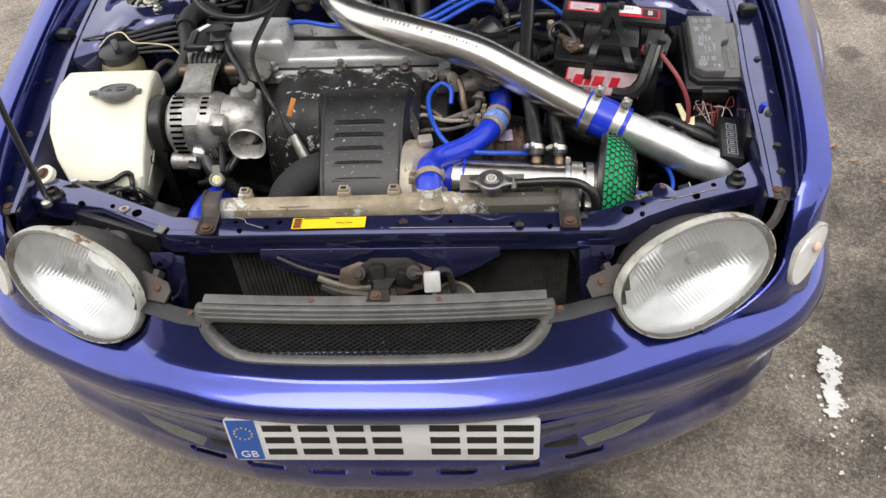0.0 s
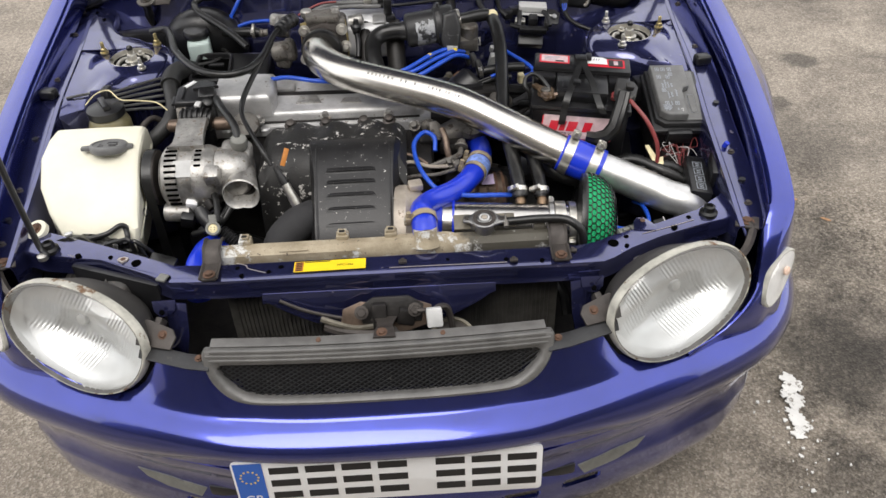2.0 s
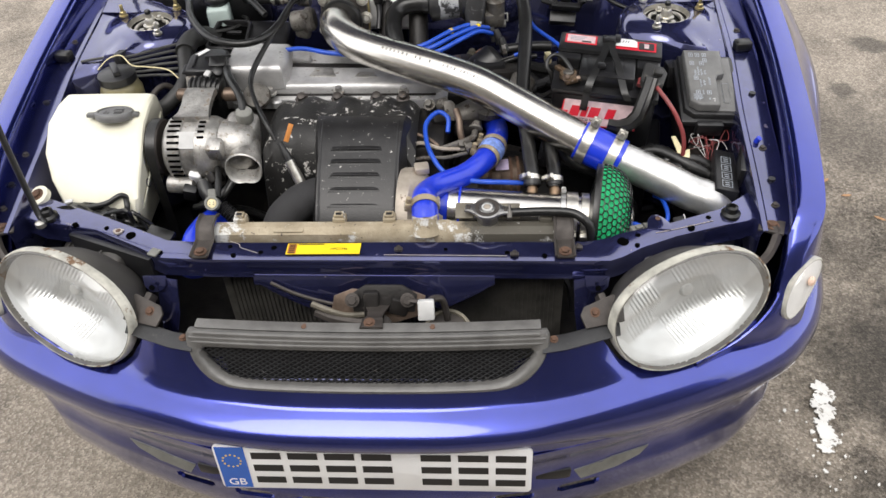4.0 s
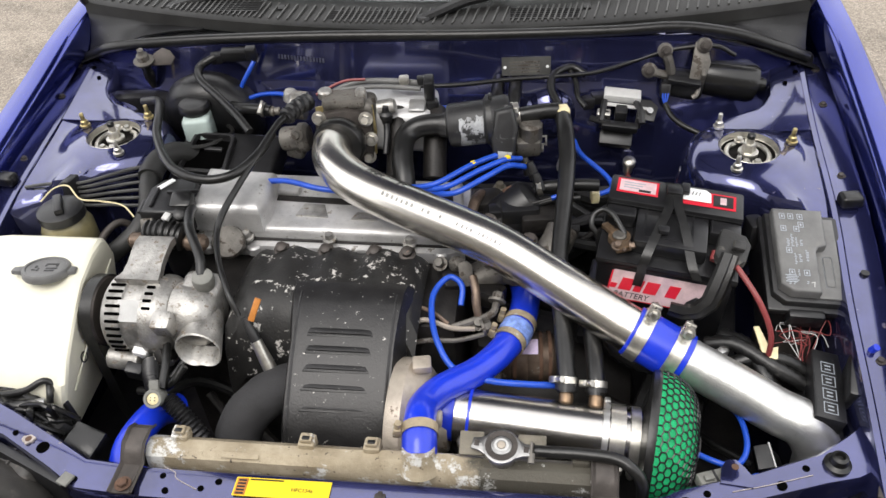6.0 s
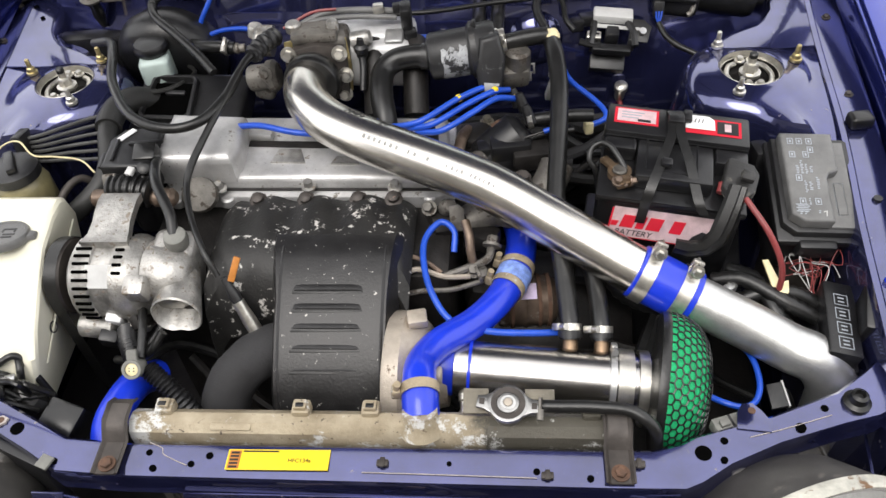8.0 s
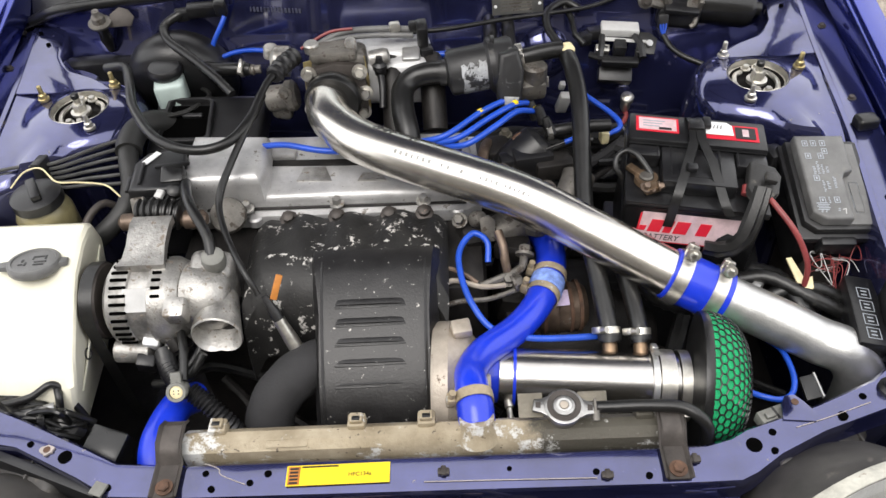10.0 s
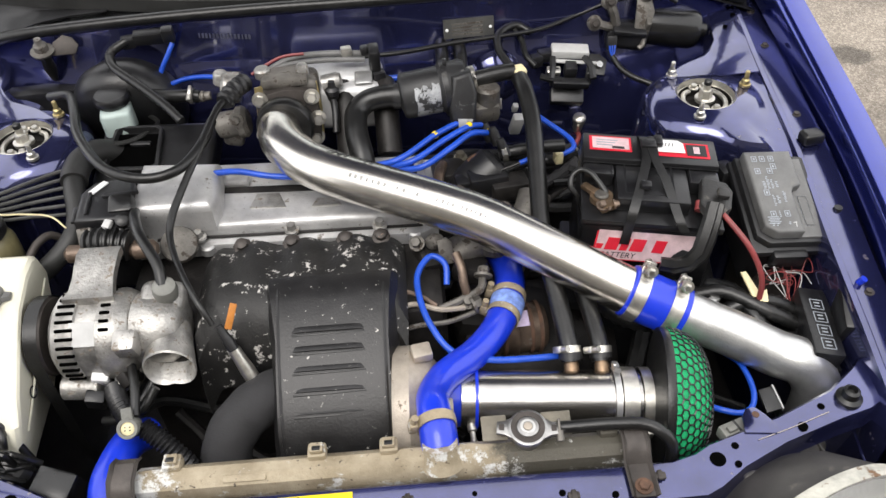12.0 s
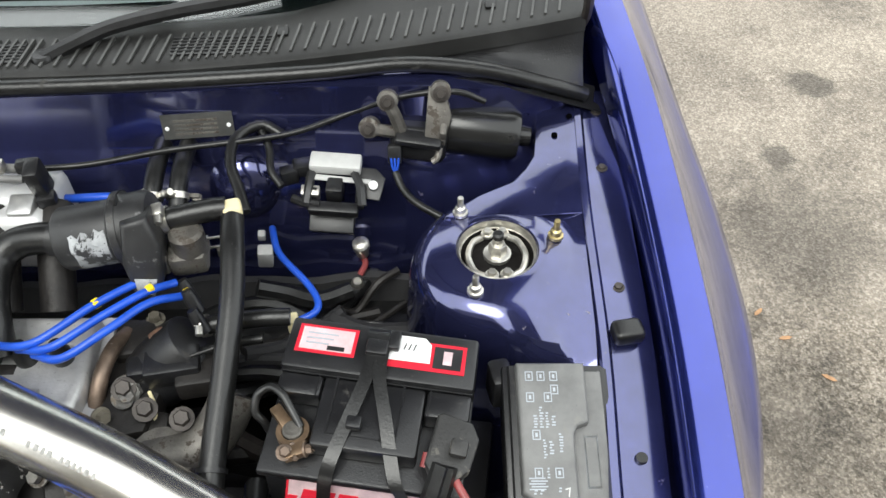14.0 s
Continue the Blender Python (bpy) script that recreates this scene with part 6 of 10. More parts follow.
def downpipe():
    t = thing("exhaust_downpipe", "dark wrapped exhaust pipe with an oxygen sensor", "exhaust pipe", (-0.16, 0.40, 0.55))
    bm = B()
    tube(bm, [(-0.115, 0.43, 0.715), (-0.155, 0.405, 0.715), (-0.19, 0.375, 0.69), (-0.20, 0.35, 0.64), (-0.19, 0.34, 0.55), (-0.18, 0.36, 0.45)], 0.033, 18, 6, True, 0.0008, 2)
    part("wrapped_pipe", bm, WRAP, t, "dark wrapped pipe")
    bm = B()
    lathe(bm, [(0.012, -0.012), (0.016, 0), (0.016, 0.012), (0.010, 0.014), (0.010, 0.03), (0.0085, 0.05), (0.0085, 0.062)], (-0.152, 0.430, 0.722), (-0.42, 0.42, 0.80), 18)
    part("oxygen_sensor", bm, ZINC, t, "heat-tinted metal sensor")
    bm = B()
    lathe(bm, [(0.0075, 0.062), (0.008, 0.075), (0.006, 0.085), (0.005, 0.10)], (-0.152, 0.430, 0.722), (-0.42, 0.42, 0.80), 14)
    part("sensor_boot", bm, GREY_PLASTIC, t, "dark sensor boot")
    bm = B()
    box(bm, (-0.172, 0.466, 0.826), (0.009, 0.006, 0.034), turn(-35, 22, 0), 0.001)
    part("tag", bm, ORANGE, t, "orange tag on the shield")
    bm = B()
    tube(bm, [(-0.201, 0.471, 0.806, 0.0042), (-0.217, 0.490, 0.830, 0.0044), (-0.242, 0.534, 0.845, 0.0046), (-0.265, 0.592, 0.850, 0.0048), (-0.267, 0.627, 0.862, 0.0058), (-0.254, 0.675, 0.880, 0.0055), (-0.235, 0.737, 0.900, 0.0055), (-0.218, 0.811, 0.915, 0.0058), (-0.204, 0.842, 0.918, 0.0070)], 0.005, 10, 6)
    part("sensor_cable", bm, BLACK_RUBBER, t, "black sheathed sensor cable")
    bm = B()
    tube(bm, [(-0.209, 0.832, 0.916), (-0.195, 0.861, 0.920), (-0.183, 0.893, 0.914)], 0.0125, 12, 10, True, 0.003, 2)
    part("sensor_plug", bm, BLACK_PLASTIC, t, "black ribbed plug")


downpipe()


def turbo():
    t = thing("turbocharger", "cast turbo compressor housing beside the heat shield", "turbocharger", (0.06, 0.40, 0.60))
    bm = B()
    c = V(0.03, 0.395, 0.692)
    lathe(bm, [(0.05, 0.0), (0.083, 0.0), (0.087, 0.006), (0.087, 0.022), (0.08, 0.030), (0.076, 0.045), (0.062, 0.058), (0.045, 0.062), (0.04, 0.08)], c, (1, -0.04, 0), 40)
    part("compressor_housing", bm, CAST_WARM, t, "heat-stained cast housing")
    bm = B()
    box(bm, c + V(0.040, 0.03, 0.082), (0.026, 0.024, 0.014), turn(0, 0, 10), 0.003)
    part("housing_flange", bm, CAST_WARM, t, "cast flange")
    bm = B()
    cyl(bm, c + V(0.035, -0.045, 0.062), c + V(0.075, -0.045, 0.062), 0.012, 14, 0.002)
    part("housing_boss", bm, CAST_WARM, t, "cast boss")
    bm = B()
    lathe(bm, [(0.0385, 0), (0.0385, 0.024), (0.037, 0.029)], (0.088, 0.3985, 0.7072), (1, -0.06, -0.03), 28)
    part("inlet_hose", bm, SILICONE, t, "blue silicone joiner")
    # wastegate canister
    bm = B()
    lathe(bm, [(0.02, -0.012), (0.036, -0.008), (0.038, 0.0), (0.036, 0.006), (0.038, 0.010), (0.038, 0.028), (0.041, 0.032), (0.038, 0.036), (0.037, 0.07), (0.03, 0.078), (0.012, 0.08)], (0.18, 0.545, 0.665), (1, 0.08, -0.02), 28)
    w = part("wastegate_can", bm, WASTEGATE, t, "rusty wastegate canister")
    bm = B()
    m = pose(0.216, 0.530, 0.7055, 22, 0, 4)
    slab(bm, [(-0.013, -0.012), (0.013, -0.012), (0.013, 0.012), (-0.013, 0.012)], 0.0012, m, 0)
    part("label", bm, PURPLE, w, "violet and white label")
    for h in (0.012, 0.052, 0.066):
        bm = B()
        clamp_band(bm, V(0.18, 0.545, 0.665) + V(1, 0.08, -0.02).normalized() * h, V(1, 0.08, -0.02), 0.0385, 0.005)
        part("can_band", bm, RUST, w, "rusty crimped band")
    bm = B()
    slab(bm, [(-0.010, -0.02), (0.010, -0.02), (0.012, 0.012), (0.004, 0.02), (-0.010, 0.018)], 0.004, pose(0.114, 0.606, 0.782, 60, 0, 10), 0.001)
    part("lever_plate", bm, CAST_GRIMY, t, "stained actuator plate")
    bm = B()
    tube(bm, [(0.128, 0.58, 0.80), (0.134, 0.56, 0.79), (0.136, 0.545, 0.775), (0.14, 0.535, 0.758)], 0.0065, 10, 5)
    part("braided_line", bm, WASTEGATE, t, "brown braided oil line")
    bm = B()
    bolt(bm, (0.074, 0.622, 0.785), (-0.2, -0.5, 0.8), 0.008, 0.012)
    part("bolt", bm, CAST_GRIMY, t, "grimy bolt")
    bm = B()
    bolt(bm, (0.14, 0.53, 0.752), (0, -0.5, 0.8), 0.008, 0.012)
    part("bolt", bm, CAST_GRIMY, t, "grimy bolt")
    bm = B()
    lathe(bm, [(0.012, 0), (0.013, 0.006), (0.009, 0.02), (0.004, 0.022)], (0.096, 0.628, 0.78), (0.5, -0.5, 0.7), 14)
    part("fitting", bm, CAST_GRIMY, t, "grimy pipe fitting")
    bm = B()
    tube(bm, [(0.028, 0.52, 0.772), (0.05, 0.535, 0.775), (0.075, 0.53, 0.768), (0.095, 0.52, 0.758)], 0.0034, 8, 5)
    part("steel_line", bm, WASTEGATE, t, "bent steel oil line")
    # copper-brown oil and water lines
    for pts, r, mt in [([(0.03, 0.50, 0.76), (0.06, 0.52, 0.765), (0.10, 0.515, 0.755), (0.135, 0.52, 0.75)], 0.004, CAST_WARM), ([(0.035, 0.485, 0.748), (0.07, 0.495, 0.748), (0.11, 0.50, 0.745), (0.15, 0.515, 0.745)], 0.0038, CAST_GRIMY), ([(0.10, 0.52, 0.75), (0.135, 0.53, 0.758), (0.16, 0.545, 0.76), (0.165, 0.57, 0.765)], 0.006, CAST_GRIMY)]:
        bm = B()
        tube(bm, pts, r, 8, 5)
        part("oil_line", bm, mt, t, "metal oil line")
    for q, ax in [((0.145, 0.52, 0.752), (1, 0.4, 0.2)), ((0.165, 0.56, 0.768), (0.2, 1, 0.5))]:
        bm = B()
        bolt(bm, q, ax, 0.009, 0.016)
        part("banjo_bolt", bm, CAST_GRIMY, t, "grimy banjo bolt")
    bm = B()
    box(bm, (0.105, 0.625, 0.755), (0.07, 0.05, 0.03), turn(15, 10, 20), 0.008)
    box(bm, (0.15, 0.60, 0.745), (0.05, 0.04, 0.03), turn(-10, 0, -20), 0.008)
    part("outlet_casting", bm, ENGINE_DARK, t, "grimy outlet casting")


turbo()


def induction_tube():
    t = thing("intake_tube", "polished steel induction tube with hose stubs", "intake pipe", (0.25, 0.39, 0.66))
    a, b = V(0.116, 0.3967, 0.7063), V(0.372, 0.378, 0.697)
    ax = (b - a).normalized()
    bm = B()
    lathe(bm, [(0.036, 0), (0.0385, 0.002), (0.0385, 0.254), (0.036, 0.256)], a, ax, 40)
    part("tube", bm, BRUSHED, t, "polished steel tube")
    bm = B()
    clamp_band(bm, a + ax * 0.022, ax, 0.0395, 0.004)
    part("blue_trim_ring", bm, SILICONE, t, "thin blue trim edge")
    for d, w, mt in [(0.206, 0.008, ALU_CLEAN), (0.222, 0.02, ZINC), (0.245, 0.013, ZINC)]:
        bm = B()
        clamp_band(bm, a + ax * d, ax, 0.040 + (0.002 if w > 0.01 else 0.001), w, (0, 0.6, 1) if w < 0.012 else (0, -1, -0.2))
        part("clamp", bm, mt, t, "steel hose clamp")
    for d in (0.154, 0.195):
        bm = B()
        q = a + ax * d + V(0, 0.028, 0.024)
        lathe(bm, [(0.010, -0.006), (0.010, 0.010), (0.009, 0.012), (0.009, 0.02)], q, (0, 0.75, 0.55), 16)
        part("hose_stub", bm, COPPER, t, "dull copper hose stub")
        bm = B()
        q2 = q + V(0, 0.75, 0.55).normalized() * 0.022
        clamp_band(bm, q2 + V(0, 0.006, 0.004), (0, 0.75, 0.55), 0.0140, 0.009, (-1, -0.3, 0.6))
        part("clamp", bm, ZINC, t, "small hose clamp")
    bm = B()
    lathe(bm, [(0.006, 0), (0.006, 0.012), (0.004, 0.014), (0.004, 0.024), (0.006, 0.028), (0.003, 0.034)], a + ax * 0.012 + V(0, -0.034, -0.006), (0.05, -0.9, -0.2), 12)
    part("small_fitting", bm, ZINC, t, "small brass fitting")


induction_tube()


def air_filter():
    t = thing("air_filter", "green foam cone filter in black hexagon netting", "air filter", (0.41, 0.37, 0.60))
    c, ax = V(0.376, 0.378, 0.700), V(1, -0.17, 0.02).normalized()
    u = ax.orthogonal().normalized()
    v = ax.cross(u)
    bm = B()
    lathe(bm, [(0.04, -0.006), (0.05, -0.002), (0.088, 0.0), (0.094, 0.002), (0.095, 0.010), (0.093, 0.014), (0.06, 0.014)], c, ax, 48)
    part("flange", bm, BLACK_RUBBER, t, "black rubber flange")

    def dome(s, grow=0.0):
        """Radius and height at s from the flange (0) to the nose (1)."""
        a = s * math.pi / 2
        r = 0.0935 * (math.cos(a) ** 0.55) if s < 0.999 else 0.0
        return r + grow * math.cos(a) ** 0.5, 0.012 + 0.055 * math.sin(a) ** 1.1 + grow * math.sin(a)

    bm = B()
    lathe(bm, [dome(i / 24) for i in range(24)] + [(0.0005, 0.0672)], c, ax, 64, False)
    part("foam", bm, FOAM, t, "green foam")

    def at(th, s, grow=0.0012):
        r, h = dome(max(0, min(0.98, s)), grow)
        return c + ax * h + (u * math.cos(th) + v * math.sin(th)) * r

    bm = B()
    cols, rws = 46, 9
    dth, ds = 2 * math.pi / cols, 0.098
    for j in range(rws):
        for i in range(cols):
            th, s = (i + 0.5 * (j % 2)) * dth, 0.05 + j * ds
            if s > 0.85:
                continue
            p = [(th, s - ds * 0.33), (th, s + ds * 0.33), (th + dth / 2, s + ds * 0.67)]
            tube(bm, [tuple(at(*p[0])), tuple(at(*p[1]))], 0.0011, 4, 1, False)
            tube(bm, [tuple(at(*p[1])), tuple(at(*p[2]))], 0.0011, 4, 1, False)
            tube(bm, [tuple(at(*p[1])), tuple(at(th - dth / 2, s + ds * 0.67))], 0.0011, 4, 1, False)
    tagged(part("netting", bm, BLACK_PLASTIC, t, "black hexagon netting"), kind="stuff")
    bm = B()
    lathe(bm, [(0.022, 0), (0.022, 0.003), (0.012, 0.006), (0.001, 0.007)], c + ax * 0.066, ax, 20)
    part("end_cap", bm, ZINC, t, "pale end cap")


air_filter()


def boost_pipe():
    t = thing("boost_pipe", "long polished steel charge pipe crossing the engine", "pipe", (0.2, 0.6, 0.75))
    line = [(-0.122, 0.868, 0.862), (-0.128, 0.835, 0.868), (-0.127, 0.80, 0.872), (-0.112, 0.762, 0.873), (-0.078, 0.722, 0.871), (-0.03, 0.69, 0.868), (0.04, 0.655, 0.863), (0.12, 0.618, 0.855), (0.175, 0.592, 0.845), (0.24, 0.561, 0.822), (0.34, 0.513, 0.785), (0.392, 0.491, 0.767)]
    bm = B()
    tube(bm, line, 0.0335, 40, 8)
    part("pipe", bm, STEEL, t, "polished steel pipe")
    a, b = V(0.358, 0.505, 0.779), V(0.435, 0.475, 0.753)
    d = (b - a).normalized()
    bm = B()
    lathe(bm, [(0.0345, 0), (0.037, 0.001), (0.037, 0.083), (0.0345, 0.084)], a, d, 40)
    part("coupler", bm, SILICONE, t, "blue silicone coupler")
    for f in (0.014, 0.066):
        bm = B()
        q = a + d * f
        clamp_band(bm, q, d, 0.0375, 0.018)
        s = V(0.1, 0.35, 1)
        s = (s - d * s.dot(d)).normalized()
        side = d.cross(s)
        m = Matrix((side, d, s)).transposed().to_4x4()
        box(bm, q + s * 0.044 - side * 0.006, (0.008, 0.016, 0.014), m, 0.002)
        box(bm, q + s * 0.044 + side * 0.012, (0.008, 0.016, 0.014), m, 0.002)
        cyl(bm, q + s * 0.047 - side * 0.018, q + s * 0.047 + side * 0.028, 0.003, 10)
        bolt(bm, q + s * 0.047 + side * 0.02, side, 0.006, 0.008)
        part("clamp", bm, ZINC, t, "steel T-bolt clamp")
    bm = B()
    tube(bm, [(0.42, 0.481, 0.758), (0.50, 0.448, 0.734), (0.552, 0.424, 0.718), (0.585, 0.408, 0.712), (0.606, 0.395, 0.685), (0.612, 0.388, 0.65), (0.612, 0.385, 0.55)], 0.0325, 36, 8)
    part("lower_pipe", bm, ALU_CLEAN, t, "bright aluminium lower pipe")
    # faded line of print and pen marks along the top, as bars
    pts = spline(line, 16)
    rnd = random.Random(3)
    for k in range(25):
        if k in (7, 10, 12, 13, 18):
            continue
        f = 86 + 1.72 * k
        i = int(f)
        p = Vector(pts[i][:3]).lerp(Vector(pts[i + 1][:3]), f - i)
        dd = (Vector(pts[i + 1][:3]) - Vector(pts[i][:3])).normalized()
        up = V(0.1, -0.75, 0.8)
        up = (up - dd * up.dot(dd)).normalized()
        bm = B()
        box(bm, p + up * 0.0337, (0.0046 if rnd.random() < 0.6 else 0.0032, 0.0062, 0.0003), Matrix((dd, up.cross(dd), up)).transposed().to_4x4(), 0)
        part("bar", bm, PIPE_PRINT, t)
    for i in (74, 76, 79, 88):
        bm = B()
        p = Vector(pts[i][:3])
        dd = (Vector(pts[i + 1][:3]) - p).normalized()
        up = V(0.1, 0.25, 1)
        up = (up - dd * up.dot(dd)).normalized()
        k = up.cross(dd)
        tube(bm, [tuple(p + up * 0.0337 - k * 0.006), tuple(p + up * 0.0338 + dd * 0.004 + k * 0.005), tuple(p + up * 0.0338 + dd * 0.008 - k * 0.002), tuple(p + up * 0.0337 + dd * 0.012 + k * 0.003)], 0.0009, 5, 4)
        part("pen_mark", bm, BLACK_PRINT, t, "black marker scribble")


boost_pipe()


def tank_material():
    """Beige corroded alloy, white salt in patches, grime creeping in from the cap end."""
    m = bpy.data.materials.new("stained_tank_metal")
    m.use_nodes = True
    n, l = m.node_tree.nodes, m.node_tree.links
    b = n["Principled BSDF"]
    co = n.new("ShaderNodeTexCoord")
    xyz = n.new("ShaderNodeSeparateXYZ")
    l.new(co.outputs["Object"], xyz.inputs["Vector"])

    def noise_at(scale, detail=6, rough=0.65):
        t = n.new("ShaderNodeTexNoise")
        t.inputs["Scale"].default_value, t.inputs["Detail"].default_value, t.inputs["Roughness"].default_value = scale, detail, rough
        l.new(co.outputs["Object"], t.inputs["Vector"])
        return t.outputs["Fac"]

    def ranged(v, a, c, lo=0.0, hi=1.0):
        r = n.new("ShaderNodeMapRange")
        r.inputs["From Min"].default_value, r.inputs["From Max"].default_value = a, c
        r.inputs["To Min"].default_value, r.inputs["To Max"].default_value = lo, hi
        l.new(v, r.inputs["Value"])
        return r.outputs["Result"]

    def mathed(op, p, q):
        t = n.new("ShaderNodeMath")
        t.operation = op
        for k, v in enumerate((p, q)):
            if isinstance(v, (int, float)):
                t.inputs[k].default_value = v
            else:
                l.new(v, t.inputs[k])
        return t.outputs[0]

    def mixed(f, p, q):
        t = n.new("ShaderNodeMix")
        t.data_type = "RGBA"
        l.new(f, t.inputs["Factor"])
        for key, v in (("A", p), ("B", q)):
            if isinstance(v, tuple):
                t.inputs[key].default_value = (*v, 1)
            else:
                l.new(v, t.inputs[key])
        return t.outputs["Result"]

    base = mixed(ranged(noise_at(18), 0.35, 0.65), (0.25, 0.205, 0.135), (0.42, 0.36, 0.26))
    grime = mathed("ADD", ranged(xyz.outputs["X"], 0.08, 0.22, -0.25, 0.6), ranged(noise_at(24), 0.3, 0.7, -0.25, 0.45))
    colour = mixed(ranged(grime, 0.15, 0.5), base, (0.085, 0.078, 0.062))
    salt = mathed("ADD", noise_at(34, 6, 0.75), ranged(xyz.outputs["Z"], 0.70, 0.768, 0.14, -0.05))
    salt = mathed("ADD", salt, ranged(xyz.outputs["X"], -0.27, -0.17, 0.10, 0.0))
    salt = mathed("SUBTRACT", salt, ranged(xyz.outputs["X"], 0.11, 0.20, 0.0, 0.10))
    salt = mathed("SUBTRACT", salt, ranged(noise_at(7, 2), 0.4, 0.62, 0.0, 0.16))
    colour = mixed(ranged(salt, 0.475, 0.55), colour, (0.62, 0.62, 0.6))
    colour = mixed(ranged(noise_at(130, 3), 0.64, 0.7), colour, (0.09, 0.07, 0.05))
    l.new(colour, b.inputs["Base Color"])
    b.inputs["Roughness"].default_value, b.inputs["Metallic"].default_value = 0.6, 0.15
    bp = n.new("ShaderNodeBump")
    bp.inputs["Strength"].default_value, bp.inputs["Distance"].default_value = 0.8, 0.0015
    l.new(noise_at(160, 5), bp.inputs["Height"])
    l.new(bp.outputs["Normal"], b.inputs["Normal"])
    return m


TANK = tank_material()


def radiator():
    t = thing("radiator", "radiator with a corroded pale top tank and dark core", "radiator", (0.02, 0.25, 0.35))
    bm = B()
    rows = []
    for i in range(33):
        x = -0.272 + 0.435 * i / 32
        w = 0.0 + 0.004 * math.sin(9 * x)
        k = 0.004 if 0.04 < x < 0.13 else 0.0
        rows.append([V(x, 0.262, 0.70), V(x, 0.259 - w * 0.3, 0.742), V(x, 0.262, 0.757 + k), V(x, 0.272, 0.766 + k), V(x, 0.285, 0.766 + k), V(x, 0.296, 0.756), V(x, 0.299, 0.74), V(x, 0.296, 0.70)])
    rings(bm, rows)
    top = part("top_tank", bm, TANK, t, "corroded beige alloy top tank")
    bm = B()
    rows = []
    for i in range(13):
        x = 0.1632 + 0.15 * i / 12
        rows.append([V(x, 0.2625, 0.70), V(x, 0.2595, 0.742), V(x, 0.262, 0.757), V(x, 0.272, 0.7655), V(x, 0.285, 0.7655), V(x, 0.296, 0.756), V(x, 0.2985, 0.74), V(x, 0.296, 0.70)])
    rings(bm, rows)
    part("tank_end", bm, TANK, t, "grimy olive end of the top tank")
    for x in (-0.231, -0.061, 0.024, 0.285):
        bm = B()
        box(bm, (x, 0.291, 0.765), (0.022, 0.02, 0.018), None, 0.003)
        box(bm, (x, 0.291, 0.776), (0.016, 0.013, 0.008), None, 0.002)
        part("lug", bm, TANK, top, "cast lug")
        bm = B()
        box(bm, (x, 0.289, 0.7795), (0.010, 0.006, 0.003), None, 0.001)
        part("slot", bm, BLACK_RUBBER, top)
    bm = B()
    box(bm, (-0.145, 0.2675, 0.7625), (0.05, 0.008, 0.003), turn(25, 0, 0), 0.001)
    part("raised_mark", bm, TANK, top)
    bm = B()
    lathe(bm, [(0.026, 0), (0.024, 0.01), (0.021, 0.018), (0.021, 0.03)], (0.086, 0.272, 0.752), (-0.05, 0.35, 0.93), 24)
    part("outlet_neck", bm, TANK, top, "cast outlet neck")
    bm = B()
    rows = []
    box(bm, (0.02, 0.278, 0.545), (0.60, 0.035, 0.33), None, 0.002)
    core = part("core", bm, RADIATOR_CORE, t, "dark finned core")
    for i in range(76):
        x = -0.265 + 0.0076 * i
        bm = B()
        box(bm, (x, 0.2595, 0.545), (0.0022, 0.004, 0.325), None, 0)
        part("fin", bm, RADIATOR_CORE, core)
    for s, x in ((-1, -0.284), (1, 0.313)):
        bm = B()
        tube_pts = [(0.207, 0.756), (0.248, 0.757), (0.256, 0.767), (0.266, 0.775), (0.29, 0.777), (0.302, 0.768)]
        rows = [[V(x - 0.0145, y, z + 0.004) for y, z in tube_pts], [V(x - 0.011, y, z) for y, z in tube_pts], [V(x + 0.011, y, z) for y, z in tube_pts], [V(x + 0.0145, y, z + 0.004) for y, z in tube_pts]]
        sheet(bm, rows, 0.003, True)
        br = part("mounting_bracket", bm, DARK_STEEL, t, "dark steel bracket with a rusty bolt")
        bm = B()
        bolt(bm, (x, 0.219, 0.757), (0, 0, 1), 0.007, 0.006)
        part("bolt", bm, RUST, br, "rusty bolt")
    # filler cap
    cap_m = pose(0.188, 0.286, 0.788, 7, 0, -6)
    cap_up = cap_m.to_3x3() @ V(0, 0, 1)
    bm = B()
    lathe(bm, [(0.017, -0.03), (0.017, -0.004), (0.021, -0.002), (0.0235, 0.002), (0.0228, 0.006), (0.0205, 0.0068), (0.0135, 0.0064), (0.0125, 0.0080), (0.0105, 0.0084), (0.001, 0.008)], cap_m.translation, cap_up, 36)
    cap = part("filler_cap", bm, CAP_CHROME, t, "worn chrome filler cap with two ears")
    for a in (0, 180):
        bm = B()
        slab(bm, [(0.017, -0.0145), (0.027, -0.009), (0.036, -0.0075), (0.037, 0.0075), (0.027, 0.009), (0.017, 0.0145)], 0.004, cap_m @ turn(0, 0, a) @ Matrix.Translation((0, 0, 0.001)), 0.0015)
        ear = part("ear", bm, CAP_CHROME, cap, "bent chrome ear")
        bm = B()
        slab(bm, [(0.0275, -0.004), (0.0335, -0.0035), (0.0335, 0.0035), (0.0275, 0.004)], 0.0006, cap_m @ turn(0, 0, a) @ Matrix.Translation((0, 0, 0.0052)), 0)
        part("dent", bm, DARK_STEEL, ear)
    bm = B()
    lathe(bm, [(0.0200, 0.0066), (0.0200, 0.0073), (0.0135, 0.0070), (0.0135, 0.0062)], cap_m.translation, cap_up, 36, False)
    part("printed_ring", bm, DARK_STEEL, cap, "dark worn ring round the cap")
    bm = B()
    lathe(bm, [(0.0095, 0.0080), (0.0085, 0.0090), (0.0060, 0.0092)], cap_m.translation, cap_up, 24, False)
